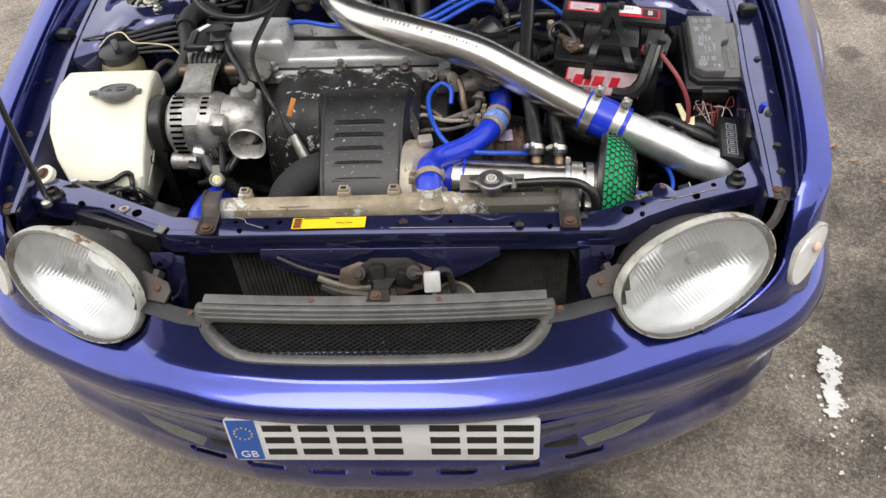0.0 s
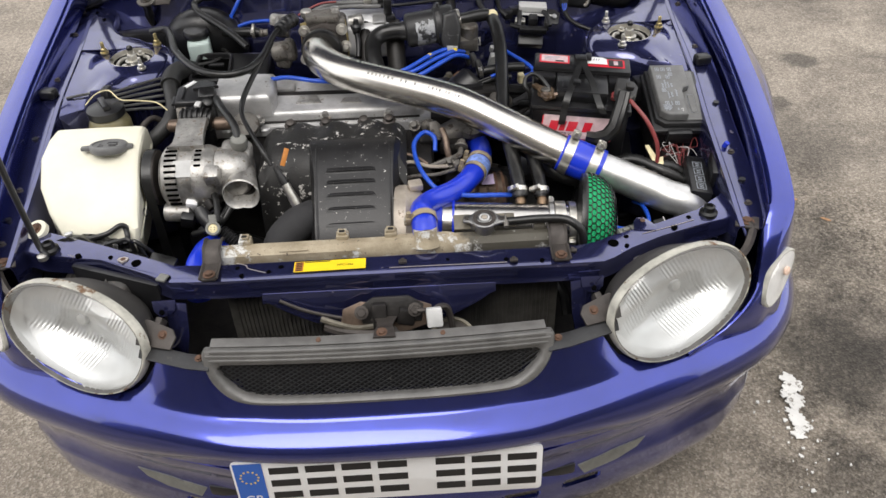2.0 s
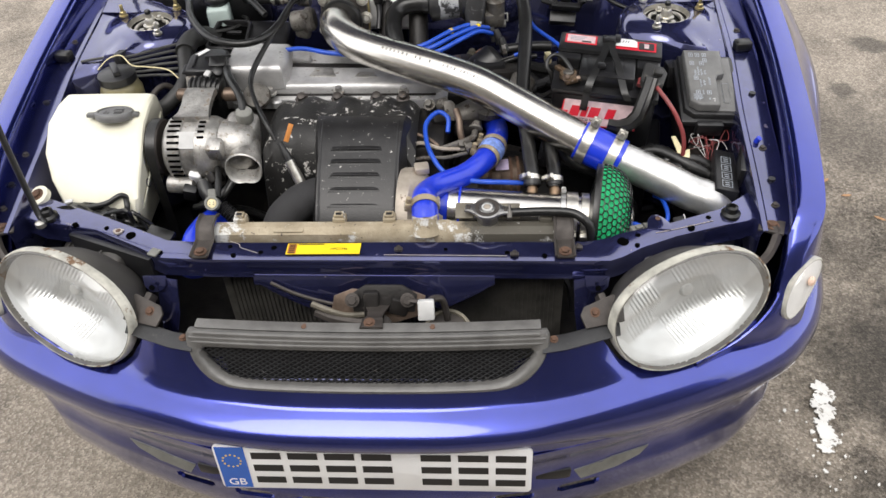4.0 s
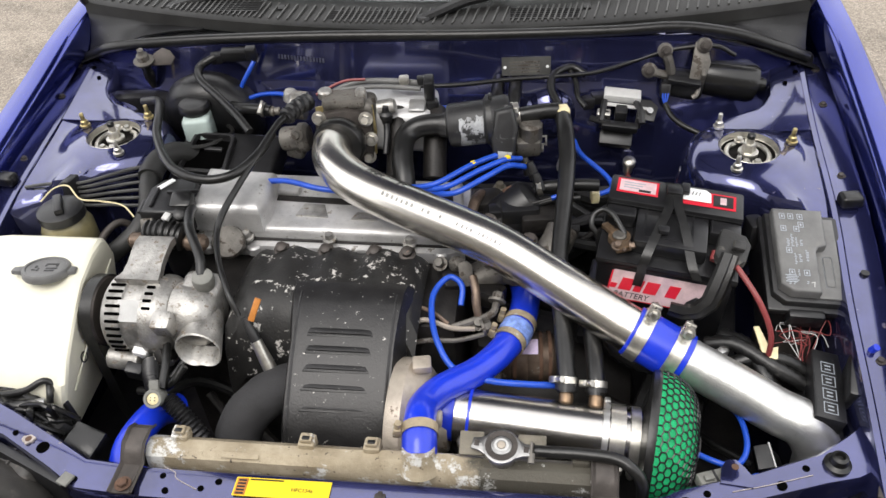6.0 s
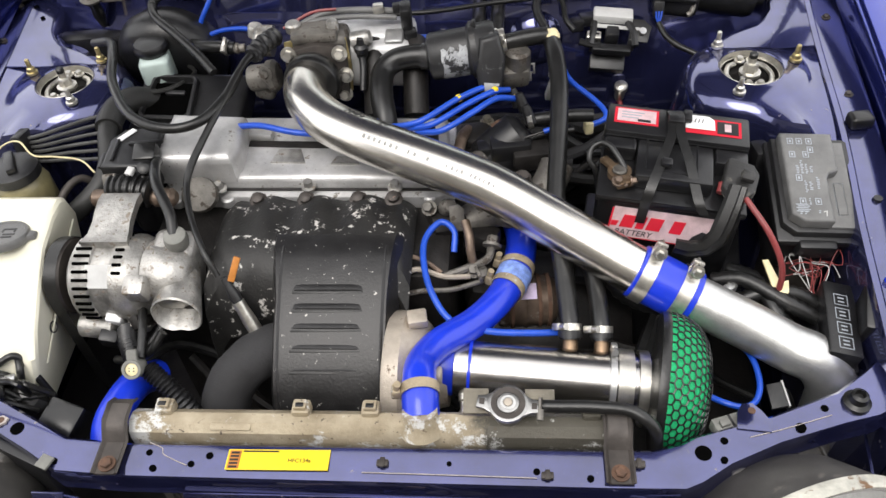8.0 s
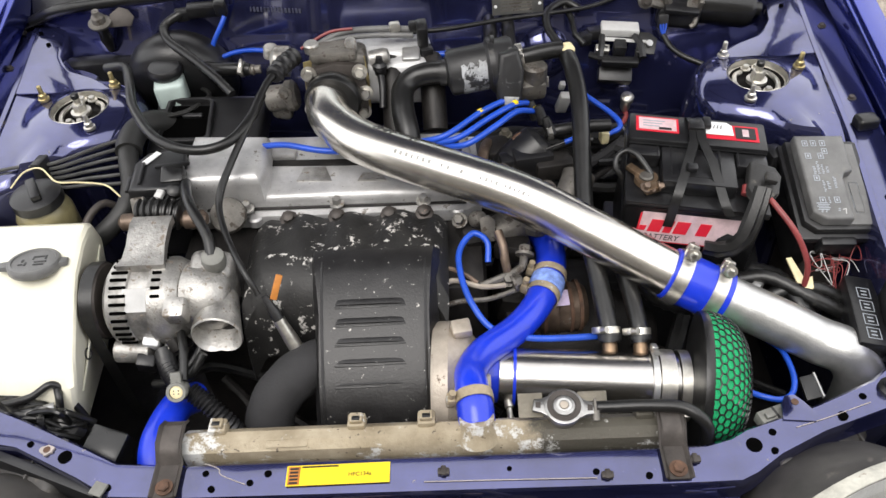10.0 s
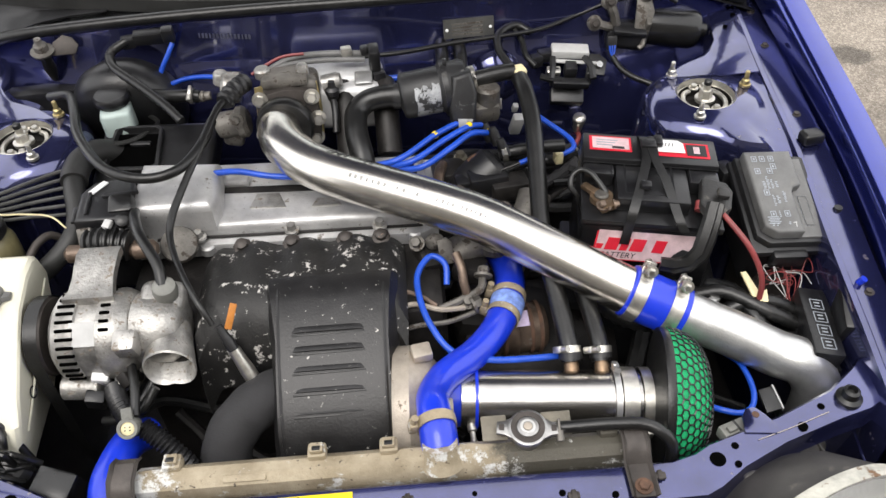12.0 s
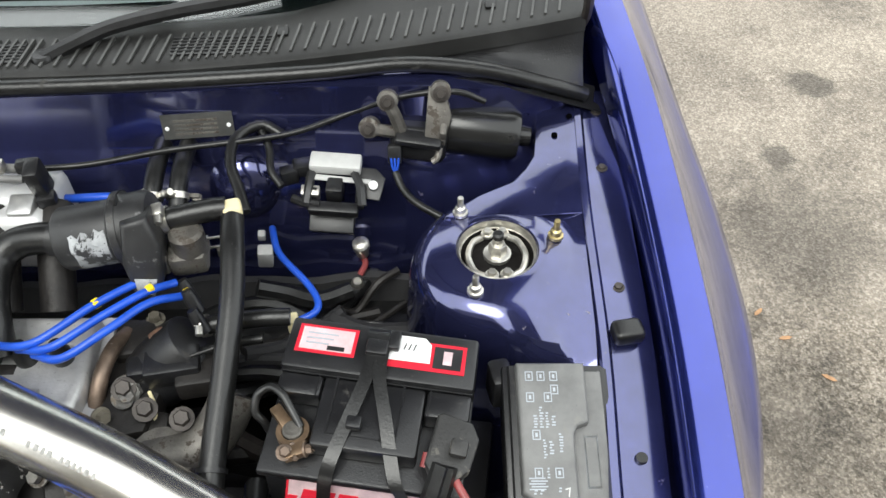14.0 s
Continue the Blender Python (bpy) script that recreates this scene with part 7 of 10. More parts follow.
    part("pale_ring", bm, LIGHT_GREY, cap, "pale ring round the rivet")
    bm = B()
    lathe(bm, [(0.0055, 0.0080), (0.0048, 0.0095), (0.001, 0.0100)], cap_m.translation, cap_up, 18)
    part("cap_rivet", bm, CAST_WARM, cap, "dull centre rivet")
    bm = B()
    box(bm, (0.15, 0.298, 0.778), (0.03, 0.03, 0.004), turn(20, 0, 0), 0.001)
    part("neck_bracket", bm, TANK_DARK, t, "neck bracket")
    bm = B()
    box(bm, (0.225, 0.30, 0.776), (0.035, 0.028, 0.004), turn(20, 0, 0), 0.001)
    part("neck_bracket", bm, TANK_DARK, t, "neck bracket")


radiator()


def hose(name, label, pts, r, material, category="hose", n=16, group="", ends=(), wave=0.0, pitch=1, sub=8):
    """A hose as a thing of its own, with clamps at the given places along it."""
    c = [q[:3] for q in pts]
    t = thing(name, label, category, c[0], group)
    bm = B()
    tube(bm, pts, r, n, sub, True, wave, pitch)
    part("sleeve", bm, material, t)
    s = spline(pts, 10)
    for f, w, mt in ends:
        i = min(len(s) - 2, int(f * (len(s) - 1)))
        p, q = Vector(s[i][:3]), Vector(s[i + 1][:3])
        rr = (s[i][3] if len(s[i]) > 3 else r) + 0.001
        bm = B()
        clamp_band(bm, p, q - p, rr, w, None if mt in (PALE_BLUE, BLACK_PLASTIC, GREY_PLASTIC) else (-0.8, -0.3, 0.7) if mt is not CORRODED else (-0.9, 0.3, 0.2))
        part("printed_band" if mt is PALE_BLUE else "clamp", bm, mt, t, "pale printed band" if mt is PALE_BLUE else "black plastic tie" if mt in (BLACK_PLASTIC, GREY_PLASTIC) else "metal hose clamp")
    return t


hose("coolant_hose", "bright blue silicone top coolant hose with clamps", [(0.085, 0.284, 0.765, 0.0225), (0.083, 0.304, 0.775, 0.0225), (0.080, 0.332, 0.776, 0.021), (0.081, 0.362, 0.766, 0.0205), (0.100, 0.400, 0.755, 0.0205), (0.143, 0.442, 0.745, 0.0205), (0.174, 0.482, 0.742, 0.021), (0.194, 0.524, 0.74, 0.0225), (0.205, 0.565, 0.74, 0.0225), (0.207, 0.61, 0.735, 0.022), (0.20, 0.66, 0.72, 0.022)], 0.021, SILICONE, ends=[(0.13, 0.013, CORRODED), (0.66, 0.011, CORRODED), (0.708, 0.024, PALE_BLUE), (0.755, 0.011, CORRODED)], n=24)
hose("lower_coolant_hose", "blue silicone lower coolant hose", [(-0.322, 0.25, 0.68), (-0.332, 0.30, 0.70), (-0.330, 0.34, 0.70), (-0.322, 0.38, 0.69), (-0.312, 0.41, 0.665)], 0.022, SILICONE, n=20)
hose("overflow_hose", "thin black radiator overflow hose", [(0.215, 0.292, 0.778), (0.245, 0.29, 0.781), (0.285, 0.288, 0.784), (0.325, 0.284, 0.784), (0.346, 0.274, 0.778), (0.358, 0.266, 0.760), (0.362, 0.264, 0.70)], 0.0075, BLACK_RUBBER, ends=[(0.08, 0.003, CAST_GRIMY)])
hose("vacuum_hose", "thin blue vacuum hose looping beside the turbo", [(0.112, 0.55, 0.768), (0.112, 0.575, 0.785), (0.092, 0.588, 0.79), (0.072, 0.56, 0.785), (0.072, 0.52, 0.778), (0.085, 0.475, 0.768), (0.112, 0.44, 0.752), (0.16, 0.43, 0.742), (0.22, 0.43, 0.738), (0.27, 0.44, 0.728)], 0.0046, BLUE_VINYL)
hose("breather_hose", "black rubber breather hose from the tube", [(0.2695, 0.424, 0.732), (0.269, 0.445, 0.746), (0.264, 0.51, 0.768), (0.256, 0.60, 0.80), (0.262, 0.70, 0.84), (0.266, 0.78, 0.875), (0.262, 0.84, 0.896), (0.256, 0.885, 0.90)], 0.0135, BLACK_RUBBER, ends=[(0.45, 0.005, BLACK_PLASTIC), (0.06, 0.010, GREY_PLASTIC)])
hose("breather_hose", "black rubber breather hose from the tube", [(0.310, 0.422, 0.731), (0.310, 0.445, 0.745), (0.306, 0.50, 0.757), (0.298, 0.56, 0.765), (0.29, 0.62, 0.75)], 0.0125, BLACK_RUBBER, ends=[(0.1, 0.010, GREY_PLASTIC)])
hose("loom_conduit", "black ribbed wiring conduit below the pipe", [(0.29, 0.61, 0.73), (0.325, 0.56, 0.735), (0.35, 0.51, 0.73), (0.40, 0.50, 0.715), (0.46, 0.52, 0.70)], 0.015, BLACK_RUBBER, wave=0.002, pitch=1)


def throttle_body():
    t = thing("throttle_body", "cast alloy throttle body with bolts and linkages", "throttle body", (-0.12, 0.87, 0.8))
    bm = B()
    slab(bm, [(-0.047, -0.042), (0.0, -0.05), (0.047, -0.042), (0.05, 0.0), (0.047, 0.042), (0.0, 0.05), (-0.047, 0.042), (-0.05, 0)], 0.014, pose(-0.118, 0.868, 0.862, 80, 0, 6), 0.003)
    part("flange", bm, DARK_STEEL, t, "dark mounting flange")
    bm = B()
    slab(bm, [(-0.050, -0.045), (0.0, -0.053), (0.050, -0.045), (0.053, 0.0), (0.050, 0.046), (0.0, 0.054), (-0.050, 0.046), (-0.053, 0)], 0.003, pose(-0.118, 0.8785, 0.864, 80, 0, 6), 0.0005)
    part("gasket", bm, BRASS, t, "tan flange gasket")
    bm = B()
    lathe(bm, [(0.043, 0), (0.045, 0.004), (0.045, 0.022), (0.042, 0.026)], (-0.121, 0.848, 0.865), (-0.05, -1, 0.1), 32)
    part("rubber_joiner", bm, BLACK_RUBBER, t, "black rubber joiner")
    for dx, dz in [(-0.04, 0.036), (0.042, 0.036), (0.047, -0.004), (0.04, -0.04), (-0.045, -0.03)]:
        bm = B()
        bolt(bm, (-0.118 + dx, 0.858, 0.865 + dz), (0, -1, 0.25), 0.0085, 0.012)
        part("bolt", bm, ZINC, t, "bright flange bolt")
    bm = B()
    box(bm, (-0.115, 0.905, 0.868), (0.095, 0.06, 0.09), turn(-8, 0, 5), 0.012, 3)
    box(bm, (-0.12, 0.90, 0.915), (0.075, 0.05, 0.018), turn(-5, 0, 5), 0.006)
    part("body", bm, CAST_GRIMY, t, "grimy alloy body")
    for q, ax, r, h in [((-0.20, 0.925, 0.885), (-1, 0, 0.1), 0.026, 0.03), ((-0.155, 0.905, 0.915), (0, 0, 1), 0.013, 0.015), ((-0.09, 0.90, 0.915), (0, 0, 1), 0.010, 0.02), ((-0.06, 0.895, 0.90), (1, 0, 0.2), 0.014, 0.03), ((-0.235, 0.945, 0.885), (0.2, 0, 1), 0.013, 0.02)]:
        bm = B()
        lathe(bm, [(r, 0), (r, h * 0.8), (r * 0.8, h), (r * 0.3, h * 1.05)], q, ax, 16)
        part("sensor_boss", bm, ALU, t, "alloy sensor boss")
    bm = B()
    lathe(bm, [(0.0075, 0), (0.0075, 0.010), (0.0095, 0.011), (0.0095, 0.015), (0.0075, 0.017), (0.0075, 0.024)], (-0.252, 0.928, 0.872), (-1, -0.1, 0), 16)
    part("hose_barb", bm, CAST_GRIMY, t, "dull hose barb")
    bm = B()
    lathe(bm, [(0.012, -0.004), (0.020, 0), (0.022, 0.006), (0.0215, 0.03), (0.026, 0.034), (0.026, 0.044), (0.02, 0.05)], (-0.236, 0.872, 0.848), (1, 0.02, 0.12), 22)
    box(bm, (-0.215, 0.878, 0.828), (0.035, 0.03, 0.04), turn(0, 15, 0), 0.01, 3)
    bolt(bm, (-0.200, 0.850, 0.872), (-0.2, -0.9, 0.3), 0.008, 0.009)
    part("idle_valve", bm, CAST_GRIMY, t, "grimy brown idle control casting")


throttle_body()


def intake_manifold():
    t = thing("intake_manifold", "grey alloy intake manifold with fuel rail", "manifold", (-0.04, 0.95, 0.75))
    bm = B()
    box(bm, (-0.05, 0.955, 0.86), (0.17, 0.07, 0.07), turn(0, 0, -3), 0.014, 3)
    box(bm, (-0.028, 0.915, 0.850), (0.125, 0.06, 0.075), turn(-12, 0, -3), 0.014, 3)
    part("plenum", bm, mat("pale_cast_plenum", (0.6, 0.6, 0.6), 0.5, 0.35, 0.15, 20, 0.3, 300, speck=((0.3, 0.29, 0.27), 0.12, 150)), t, "pale alloy plenum")
    for x in (-0.03, 0.035):
        bm = B()
        tube(bm, [(x, 0.93, 0.87), (x + 0.003, 0.90, 0.865), (x + 0.004, 0.87, 0.84), (x + 0.005, 0.83, 0.80)], 0.021, 14, 5)
        part("runner", bm, ENGINE_DARK, t, "grimy alloy runner")
    bm = B()
    box(bm, (0.005, 0.915, 0.885), (0.03, 0.03, 0.03), turn(15, 0, 0), 0.004)
    part("pad", bm, ALU_CLEAN, t, "alloy pad")
    bm = B()
    tube(bm, [(-0.165, 0.915, 0.905), (-0.125, 0.928, 0.918), (-0.06, 0.935, 0.92), (0.01, 0.932, 0.918)], 0.0045, 12, 5)
    tube(bm, [(-0.155, 0.925, 0.91), (-0.11, 0.945, 0.922), (-0.05, 0.952, 0.922), (0.02, 0.947, 0.92)], 0.0055, 12, 5)
    part("fuel_rail", bm, GREY_LID, t, "grey fuel rail")
    bm = B()
    tube(bm, [(-0.175, 0.915, 0.914), (-0.13, 0.938, 0.928), (-0.09, 0.945, 0.929)], 0.0025, 6, 4)
    part("red_wire", bm, RED_CABLE, t, "thin red wire")
    for x in (-0.02, 0.012):
        bm = B()
        box(bm, (x, 0.942, 0.93), (0.018, 0.016, 0.014), turn(0, 0, 10), 0.003)
        part("bracket", bm, ZINC if x < 0 else BLACK_PLASTIC, t, "rail bracket")
    bm = B()
    lathe(bm, [(0.006, -0.004), (0.009, 0.0), (0.010, 0.010), (0.012, 0.012), (0.012, 0.020), (0.007, 0.024), (0.005, 0.034)], (-0.046, 0.885, 0.878), (0.02, -0.1, 1), 18)
    tube(bm, [(-0.046, 0.882, 0.880), (-0.043, 0.862, 0.866), (-0.044, 0.84, 0.842)], 0.006, 10, 4)
    part("injector_plug", bm, BLACK_PLASTIC, t, "black injector plug")
    bm = B()
    box(bm, (0.025, 0.935, 0.915), (0.018, 0.03, 0.05), turn(10, 0, 5), 0.004)
    part("connector", bm, BLACK_PLASTIC, t, "black connector")
    bm = B()
    box(bm, (0.03, 0.925, 0.885), (0.022, 0.02, 0.03), turn(0, 0, 15), 0.004)
    part("connector", bm, BLACK_PLASTIC, t, "black connector")


intake_manifold()


def canister():
    t = thing("breather_canister", "scuffed black breather canister with pale worn side", "canister", (0.12, 0.86, 0.80))
    c, ax = V(0.066, 0.862, 0.887), V(1, 0.10, 0.10).normalized()
    c_lobe = pose(0.160, 0.858, 0.893, 70, 0, 8)
    worn = mat("scuffed_black_plastic", (0.02, 0.02, 0.021), 0.42, 0, 0.3, 40, 0.2, 500, wear=((0.12, 0.12, 0.12), 0.25, 30, 0.6), speck=((0.2, 0.2, 0.2), 0.1, 160))
    chalk = mat("chalky_scuffed_plastic", (0.34, 0.35, 0.36), 0.6, 0, 0.6, 30, 0.3, 500, wear=((0.03, 0.03, 0.031), 0.5, 34, 0.5), speck=((0.03, 0.03, 0.03), 0.25, 120))
    bm = B()
    lathe(bm, [(0.018, -0.004), (0.034, 0.0), (0.037, 0.004), (0.037, 0.062), (0.042, 0.066), (0.043, 0.075), (0.040, 0.08), (0.041, 0.10), (0.037, 0.106), (0.012, 0.108)], c, ax, 32)
    drum = part("drum", bm, worn, t, "scuffed black drum")
    # rubbed pale areas on the front of the drum
    side = ax.cross(V(0, 0, 1)).normalized()
    up = side.cross(ax).normalized()
    for h0, h1, a0, a1, r in [(0.020, 0.060, -75, 44, 0.0374), (0.081, 0.104, -75, 12, 0.0412)]:
        bm = B()
        rows = []
        for i in range(15):
            g = i / 14
            rows.append([])
            for j in range(9):
                f = j / 8
                wob = 9 * noise.noise((g * 6, f * 7, h0 * 90))
                a = radians(a0 + (a1 - a0) * g + wob * 2)
                p = c + ax * (h0 + (h1 - h0) * f + 0.0004 * wob * (1 if j in (0, 8) else 0)) + (side * math.cos(a) + up * math.sin(a)) * r
                rows[-1].append(p)
        vs = [[bm.verts.new(p) for p in row] for row in rows]
        for ra, rb in zip(vs, vs[1:]):
            for j in range(8):
                bm.faces.new((ra[j], ra[j + 1], rb[j + 1], rb[j]))
        part("scuff", bm, chalk, drum, "pale scuffed area")
    bm = B()
    slab(bm, [(-0.016, 0.030), (0.014, 0.036), (0.022, 0.0), (0.016, -0.045), (0.0, -0.066), (-0.018, -0.060), (-0.024, -0.02)], 0.034, c_lobe, 0.008, 3)
    lobe = part("lobe", bm, worn, t, "black moulded lobe")
    bm = B()
    slab(bm, [(-0.014, -0.036), (0.010, -0.040), (0.003, -0.062), (-0.014, -0.057)], 0.0012, c_lobe @ Matrix.Translation((0, 0, 0.0338)), 0.0004)
    part("scuff", bm, chalk, lobe, "pale scuffed area")
    bm = B()
    clamp_band(bm, c + ax * 0.071, ax, 0.043, 0.008)
    box(bm, c + ax * 0.071 + V(0, 0, 0.045), (0.007, 0.012, 0.012), None, 0.002)
    part("strap", bm, GREY_PLASTIC, t, "dark strap")
    hose("intake_hose", "thick black rubber hose bent down to the engine", [(0.068, 0.862, 0.888), (0.04, 0.864, 0.888), (0.01, 0.862, 0.882), (-0.008, 0.845, 0.872), (-0.009, 0.81, 0.858), (-0.002, 0.775, 0.838), (0.002, 0.755, 0.815)], 0.0185, BLACK_RUBBER, ends=[(0.05, 0.012, GREY_PLASTIC)])
    hose("outlet_hose", "black rubber outlet hose with cream end cap", [(0.172, 0.875, 0.898), (0.20, 0.879, 0.902), (0.23, 0.884, 0.905), (0.25, 0.887, 0.905)], 0.0135, BLACK_RUBBER, ends=[(0.12, 0.012, ZINC)])
    bm = B()
    box(bm, (0.2575, 0.884, 0.902), (0.022, 0.024, 0.024), turn(0, 0, 15), 0.005, 3)
    tagged(part("pipe_elbow", bm, CREAM), "cream plastic elbow on the hose end", "elbow")
    bm = B()
    box(bm, (0.20, 0.862, 0.855), (0.045, 0.04, 0.035), turn(10, 0, 8), 0.008)
    lathe(bm, [(0.02, 0), (0.02, 0.03), (0.016, 0.034), (0.002, 0.035)], (0.205, 0.862, 0.862), (0, 0, 1), 18)
    tagged(part("idle_motor", bm, CAST_GRIMY), "dull alloy valve body behind the canister", "valve")
    bm = B()
    box(bm, (0.172, 0.848, 0.862), (0.016, 0.02, 0.03), turn(0, 0, 10), 0.002)
    box(bm, (0.172, 0.836, 0.866), (0.009, 0.004, 0.018), turn(0, 0, 10), 0.001)
    tagged(part("hose_clip", bm, ZINC), "bright sprung hose clip", "clip")
    bm = B()
    for dx, dz, w, h in [(0, 0.008, 0.022, 0.003), (0, -0.008, 0.022, 0.003), (-0.0095, 0, 0.003, 0.018), (0.0095, 0, 0.003, 0.018), (0.002, -0.016, 0.008, 0.014)]:
        box(bm, (0.222 + dx, 0.900, 0.836 + dz), (w, 0.004, h), turn(-20, 0, 10), 0.001)
    tagged(part("hose_clip", bm, ZINC), "bright bent wire hose clip", "clip")
    bm = B()
    box(bm, (0.189, 0.968, 0.842), (0.012, 0.010, 0.022), turn(20, 10, 5), 0.002)
    box(bm, (0.186, 0.964, 0.855), (0.018, 0.006, 0.005), turn(20, 10, 5), 0.001)
    tagged(part("hose_clip", bm, CAST_GRIMY), "dull sprung clip behind the canister", "clip")
    hose("vacuum_hose", "dark blue vacuum hose behind the canister", [(0.015, 0.955, 0.864), (0.06, 0.952, 0.868), (0.10, 0.95, 0.870), (0.13, 0.955, 0.862)], 0.0055, BLUE_VINYL)
    bm = B()
    box(bm, (0.266, 0.94, 0.765), (0.02, 0.016, 0.045), turn(20, 8, 5), 0.003)
    box(bm, (0.264, 0.952, 0.792), (0.01, 0.01, 0.016), turn(20, 8, 5), 0.002)
    tagged(part("grey_connector", bm, LIGHT_GREY), "grey plastic wiring connector", "connector")
    for x in (0.137, 0.169):
        hose("heater_hose", "short black heater hose with a clip", [(x + 0.002, 0.94, 0.848), (x + 0.002, 0.965, 0.866), (x + 0.003, 1.0, 0.876), (x + 0.004, 1.05, 0.876)], 0.0115, BLACK_RUBBER, group="heater hoses", ends=[(0.25, 0.008, ZINC)])


canister()


def plug_leads():
    for k, (a, b, c, d, e) in enumerate([((0.0, 0.755, 0.832), (0.055, 0.742, 0.852), (0.11, 0.782, 0.862), (0.15, 0.812, 0.862), (0.175, 0.83, 0.852)), ((0.03, 0.748, 0.834), (0.075, 0.735, 0.852), (0.125, 0.768, 0.862), (0.165, 0.80, 0.862), (0.19, 0.825, 0.848)), ((0.05, 0.74, 0.834), (0.09, 0.722, 0.85), (0.135, 0.748, 0.862), (0.17, 0.785, 0.860), (0.20, 0.81, 0.842)), ((-0.235, 0.752, 0.842), (-0.19, 0.742, 0.85), (-0.13, 0.728, 0.846), (-0.06, 0.735, 0.838), (0.0, 0.765, 0.842))]):
        t = thing("plug_lead", "bright blue silicone ignition lead", "ignition lead", a, "ignition leads")
        bm = B()
        tube(bm, [a, b, c, d, e], 0.0048, 12, 8)
        part("cable", bm, BLUE_VINYL, t)
        if k < 3:
            f = (c, d, e)[k]
            g = V(*f)
            bm = B()
            box(bm, g + V(0.004, 0.004, 0), (0.009, 0.009, 0.010), turn(0, 0, 40), 0.002)
            part("number_sleeve", bm, YELLOW, t, "yellow number sleeve")
    hose("coil_lead", "blue ignition lead from coil to distributor", [(0.279, 0.956, 0.80), (0.282, 0.944, 0.808), (0.294, 0.905, 0.806), (0.331, 0.862, 0.797), (0.345, 0.838, 0.793), (0.343, 0.822, 0.79), (0.322, 0.812, 0.786)], 0.0045, BLUE_VINYL, "ignition lead")
    bm = B()
    box(bm, (0.317, 0.811, 0.784), (0.014, 0.018, 0.022), turn(0, 0, 10), 0.003)
    tagged(part("lead_end", bm, CREAM), "cream plastic terminal cover", "connector")
    hose("sensor_lead", "thin black sensor lead beside the distributor", [(0.20, 0.742, 0.812), (0.225, 0.747, 0.818), (0.25, 0.752, 0.824)], 0.0022, BLACK_RUBBER, "wire")
    bm = B()
    tube(bm, [(0.243, 0.7505, 0.8225), (0.252, 0.7525, 0.8245), (0.258, 0.754, 0.826)], 0.0042, 10, 2)
    tip = part("lead_tip", bm, BLUE_VINYL)
    tagged(tip, "blue and yellow lead end beside the distributor", "connector")
    bm = B()
    box(bm, (0.263, 0.755, 0.827), (0.010, 0.009, 0.009), turn(0, -10, 12), 0.002)
    part("yellow_end", bm, YELLOW, tip, "yellow end")


plug_leads()


def distributor():
    t = thing("distributor", "black distributor cap with lead towers", "distributor", (0.2, 0.75, 0.74))
    bm = B()
    lathe(bm, [(0.03, -0.06), (0.04, -0.05), (0.042, 0.0), (0.038, 0.02), (0.028, 0.028), (0.001, 0.03)], (0.195, 0.768, 0.79), (0.7, 0.25, 0.55), 24)
    box(bm, (0.192, 0.742, 0.80), (0.062, 0.036, 0.03), turn(0, 0, 8), 0.004)
    box(bm, (0.155, 0.742, 0.795), (0.03, 0.028, 0.024), turn(0, 0, 8), 0.005)
    part("cap", bm, BLACK_PLASTIC, t, "black cap")
    for q in [(0.205, 0.82, 0.82), (0.215, 0.80, 0.825), (0.225, 0.775, 0.82)]:
        bm = B()
        lathe(bm, [(0.009, 0), (0.008, 0.02), (0.006, 0.03)], q, (-0.3, 0.3, 0.8), 12)
        part("lead_tower", bm, BLACK_PLASTIC, t, "lead tower")
    bm = B()
    tube(bm, [(0.188, 0.772, 0.815), (0.178, 0.776, 0.818), (0.166, 0.772, 0.812)], 0.0085, 10, 4)
    part("rusty_clip", bm, RUST, t, "rusty spring clip")
    hose("coolant_pipe", "black rubber coolant hose with metal clip", [(0.215, 0.785, 0.815), (0.245, 0.787, 0.82), (0.29, 0.79, 0.822), (0.32, 0.792, 0.82)], 0.0105, BLACK_RUBBER, ends=[(0.1, 0.009, ZINC)])
    hose("coolant_pipe", "thin black rubber hose", [(0.215, 0.758, 0.80), (0.25, 0.765, 0.808), (0.29, 0.77, 0.81)], 0.006, BLACK_RUBBER)
    t2 = thing("thermostat_housing", "pale alloy thermostat housing below the leads", "housing", (0.22, 0.66, 0.65))
    bm = B()
    tube(bm, [(0.13, 0.63, 0.75), (0.18, 0.645, 0.765), (0.225, 0.66, 0.76), (0.25, 0.685, 0.775), (0.262, 0.71, 0.79)], 0.026, 16, 5)
    lathe(bm, [(0.03, -0.01), (0.036, 0), (0.034, 0.012), (0.018, 0.018)], (0.19, 0.645, 0.765), (0.1, -0.3, 1), 18)
    part("casting", bm, CAST_GRIMY, t2, "grimy grey alloy casting")
    for q in [(0.143, 0.714, 0.80), (0.17, 0.69, 0.795), (0.21, 0.68, 0.79)]:
        bm = B()
        bolt(bm, q, (0.2, -0.4, 1), 0.009, 0.012)
        part("bolt", bm, DARK_STEEL, t2, "dull rusty bolt")
    bm = B()
    box(bm, (0.225, 0.735, 0.79), (0.06, 0.04, 0.03), turn(0, 0, 8), 0.005)
    box(bm, (0.17, 0.685, 0.758), (0.04, 0.04, 0.03), turn(15, 0, 0), 0.008)
    part("sensor_block", bm, ENGINE_DARK, t2, "dark sensor block")


distributor()


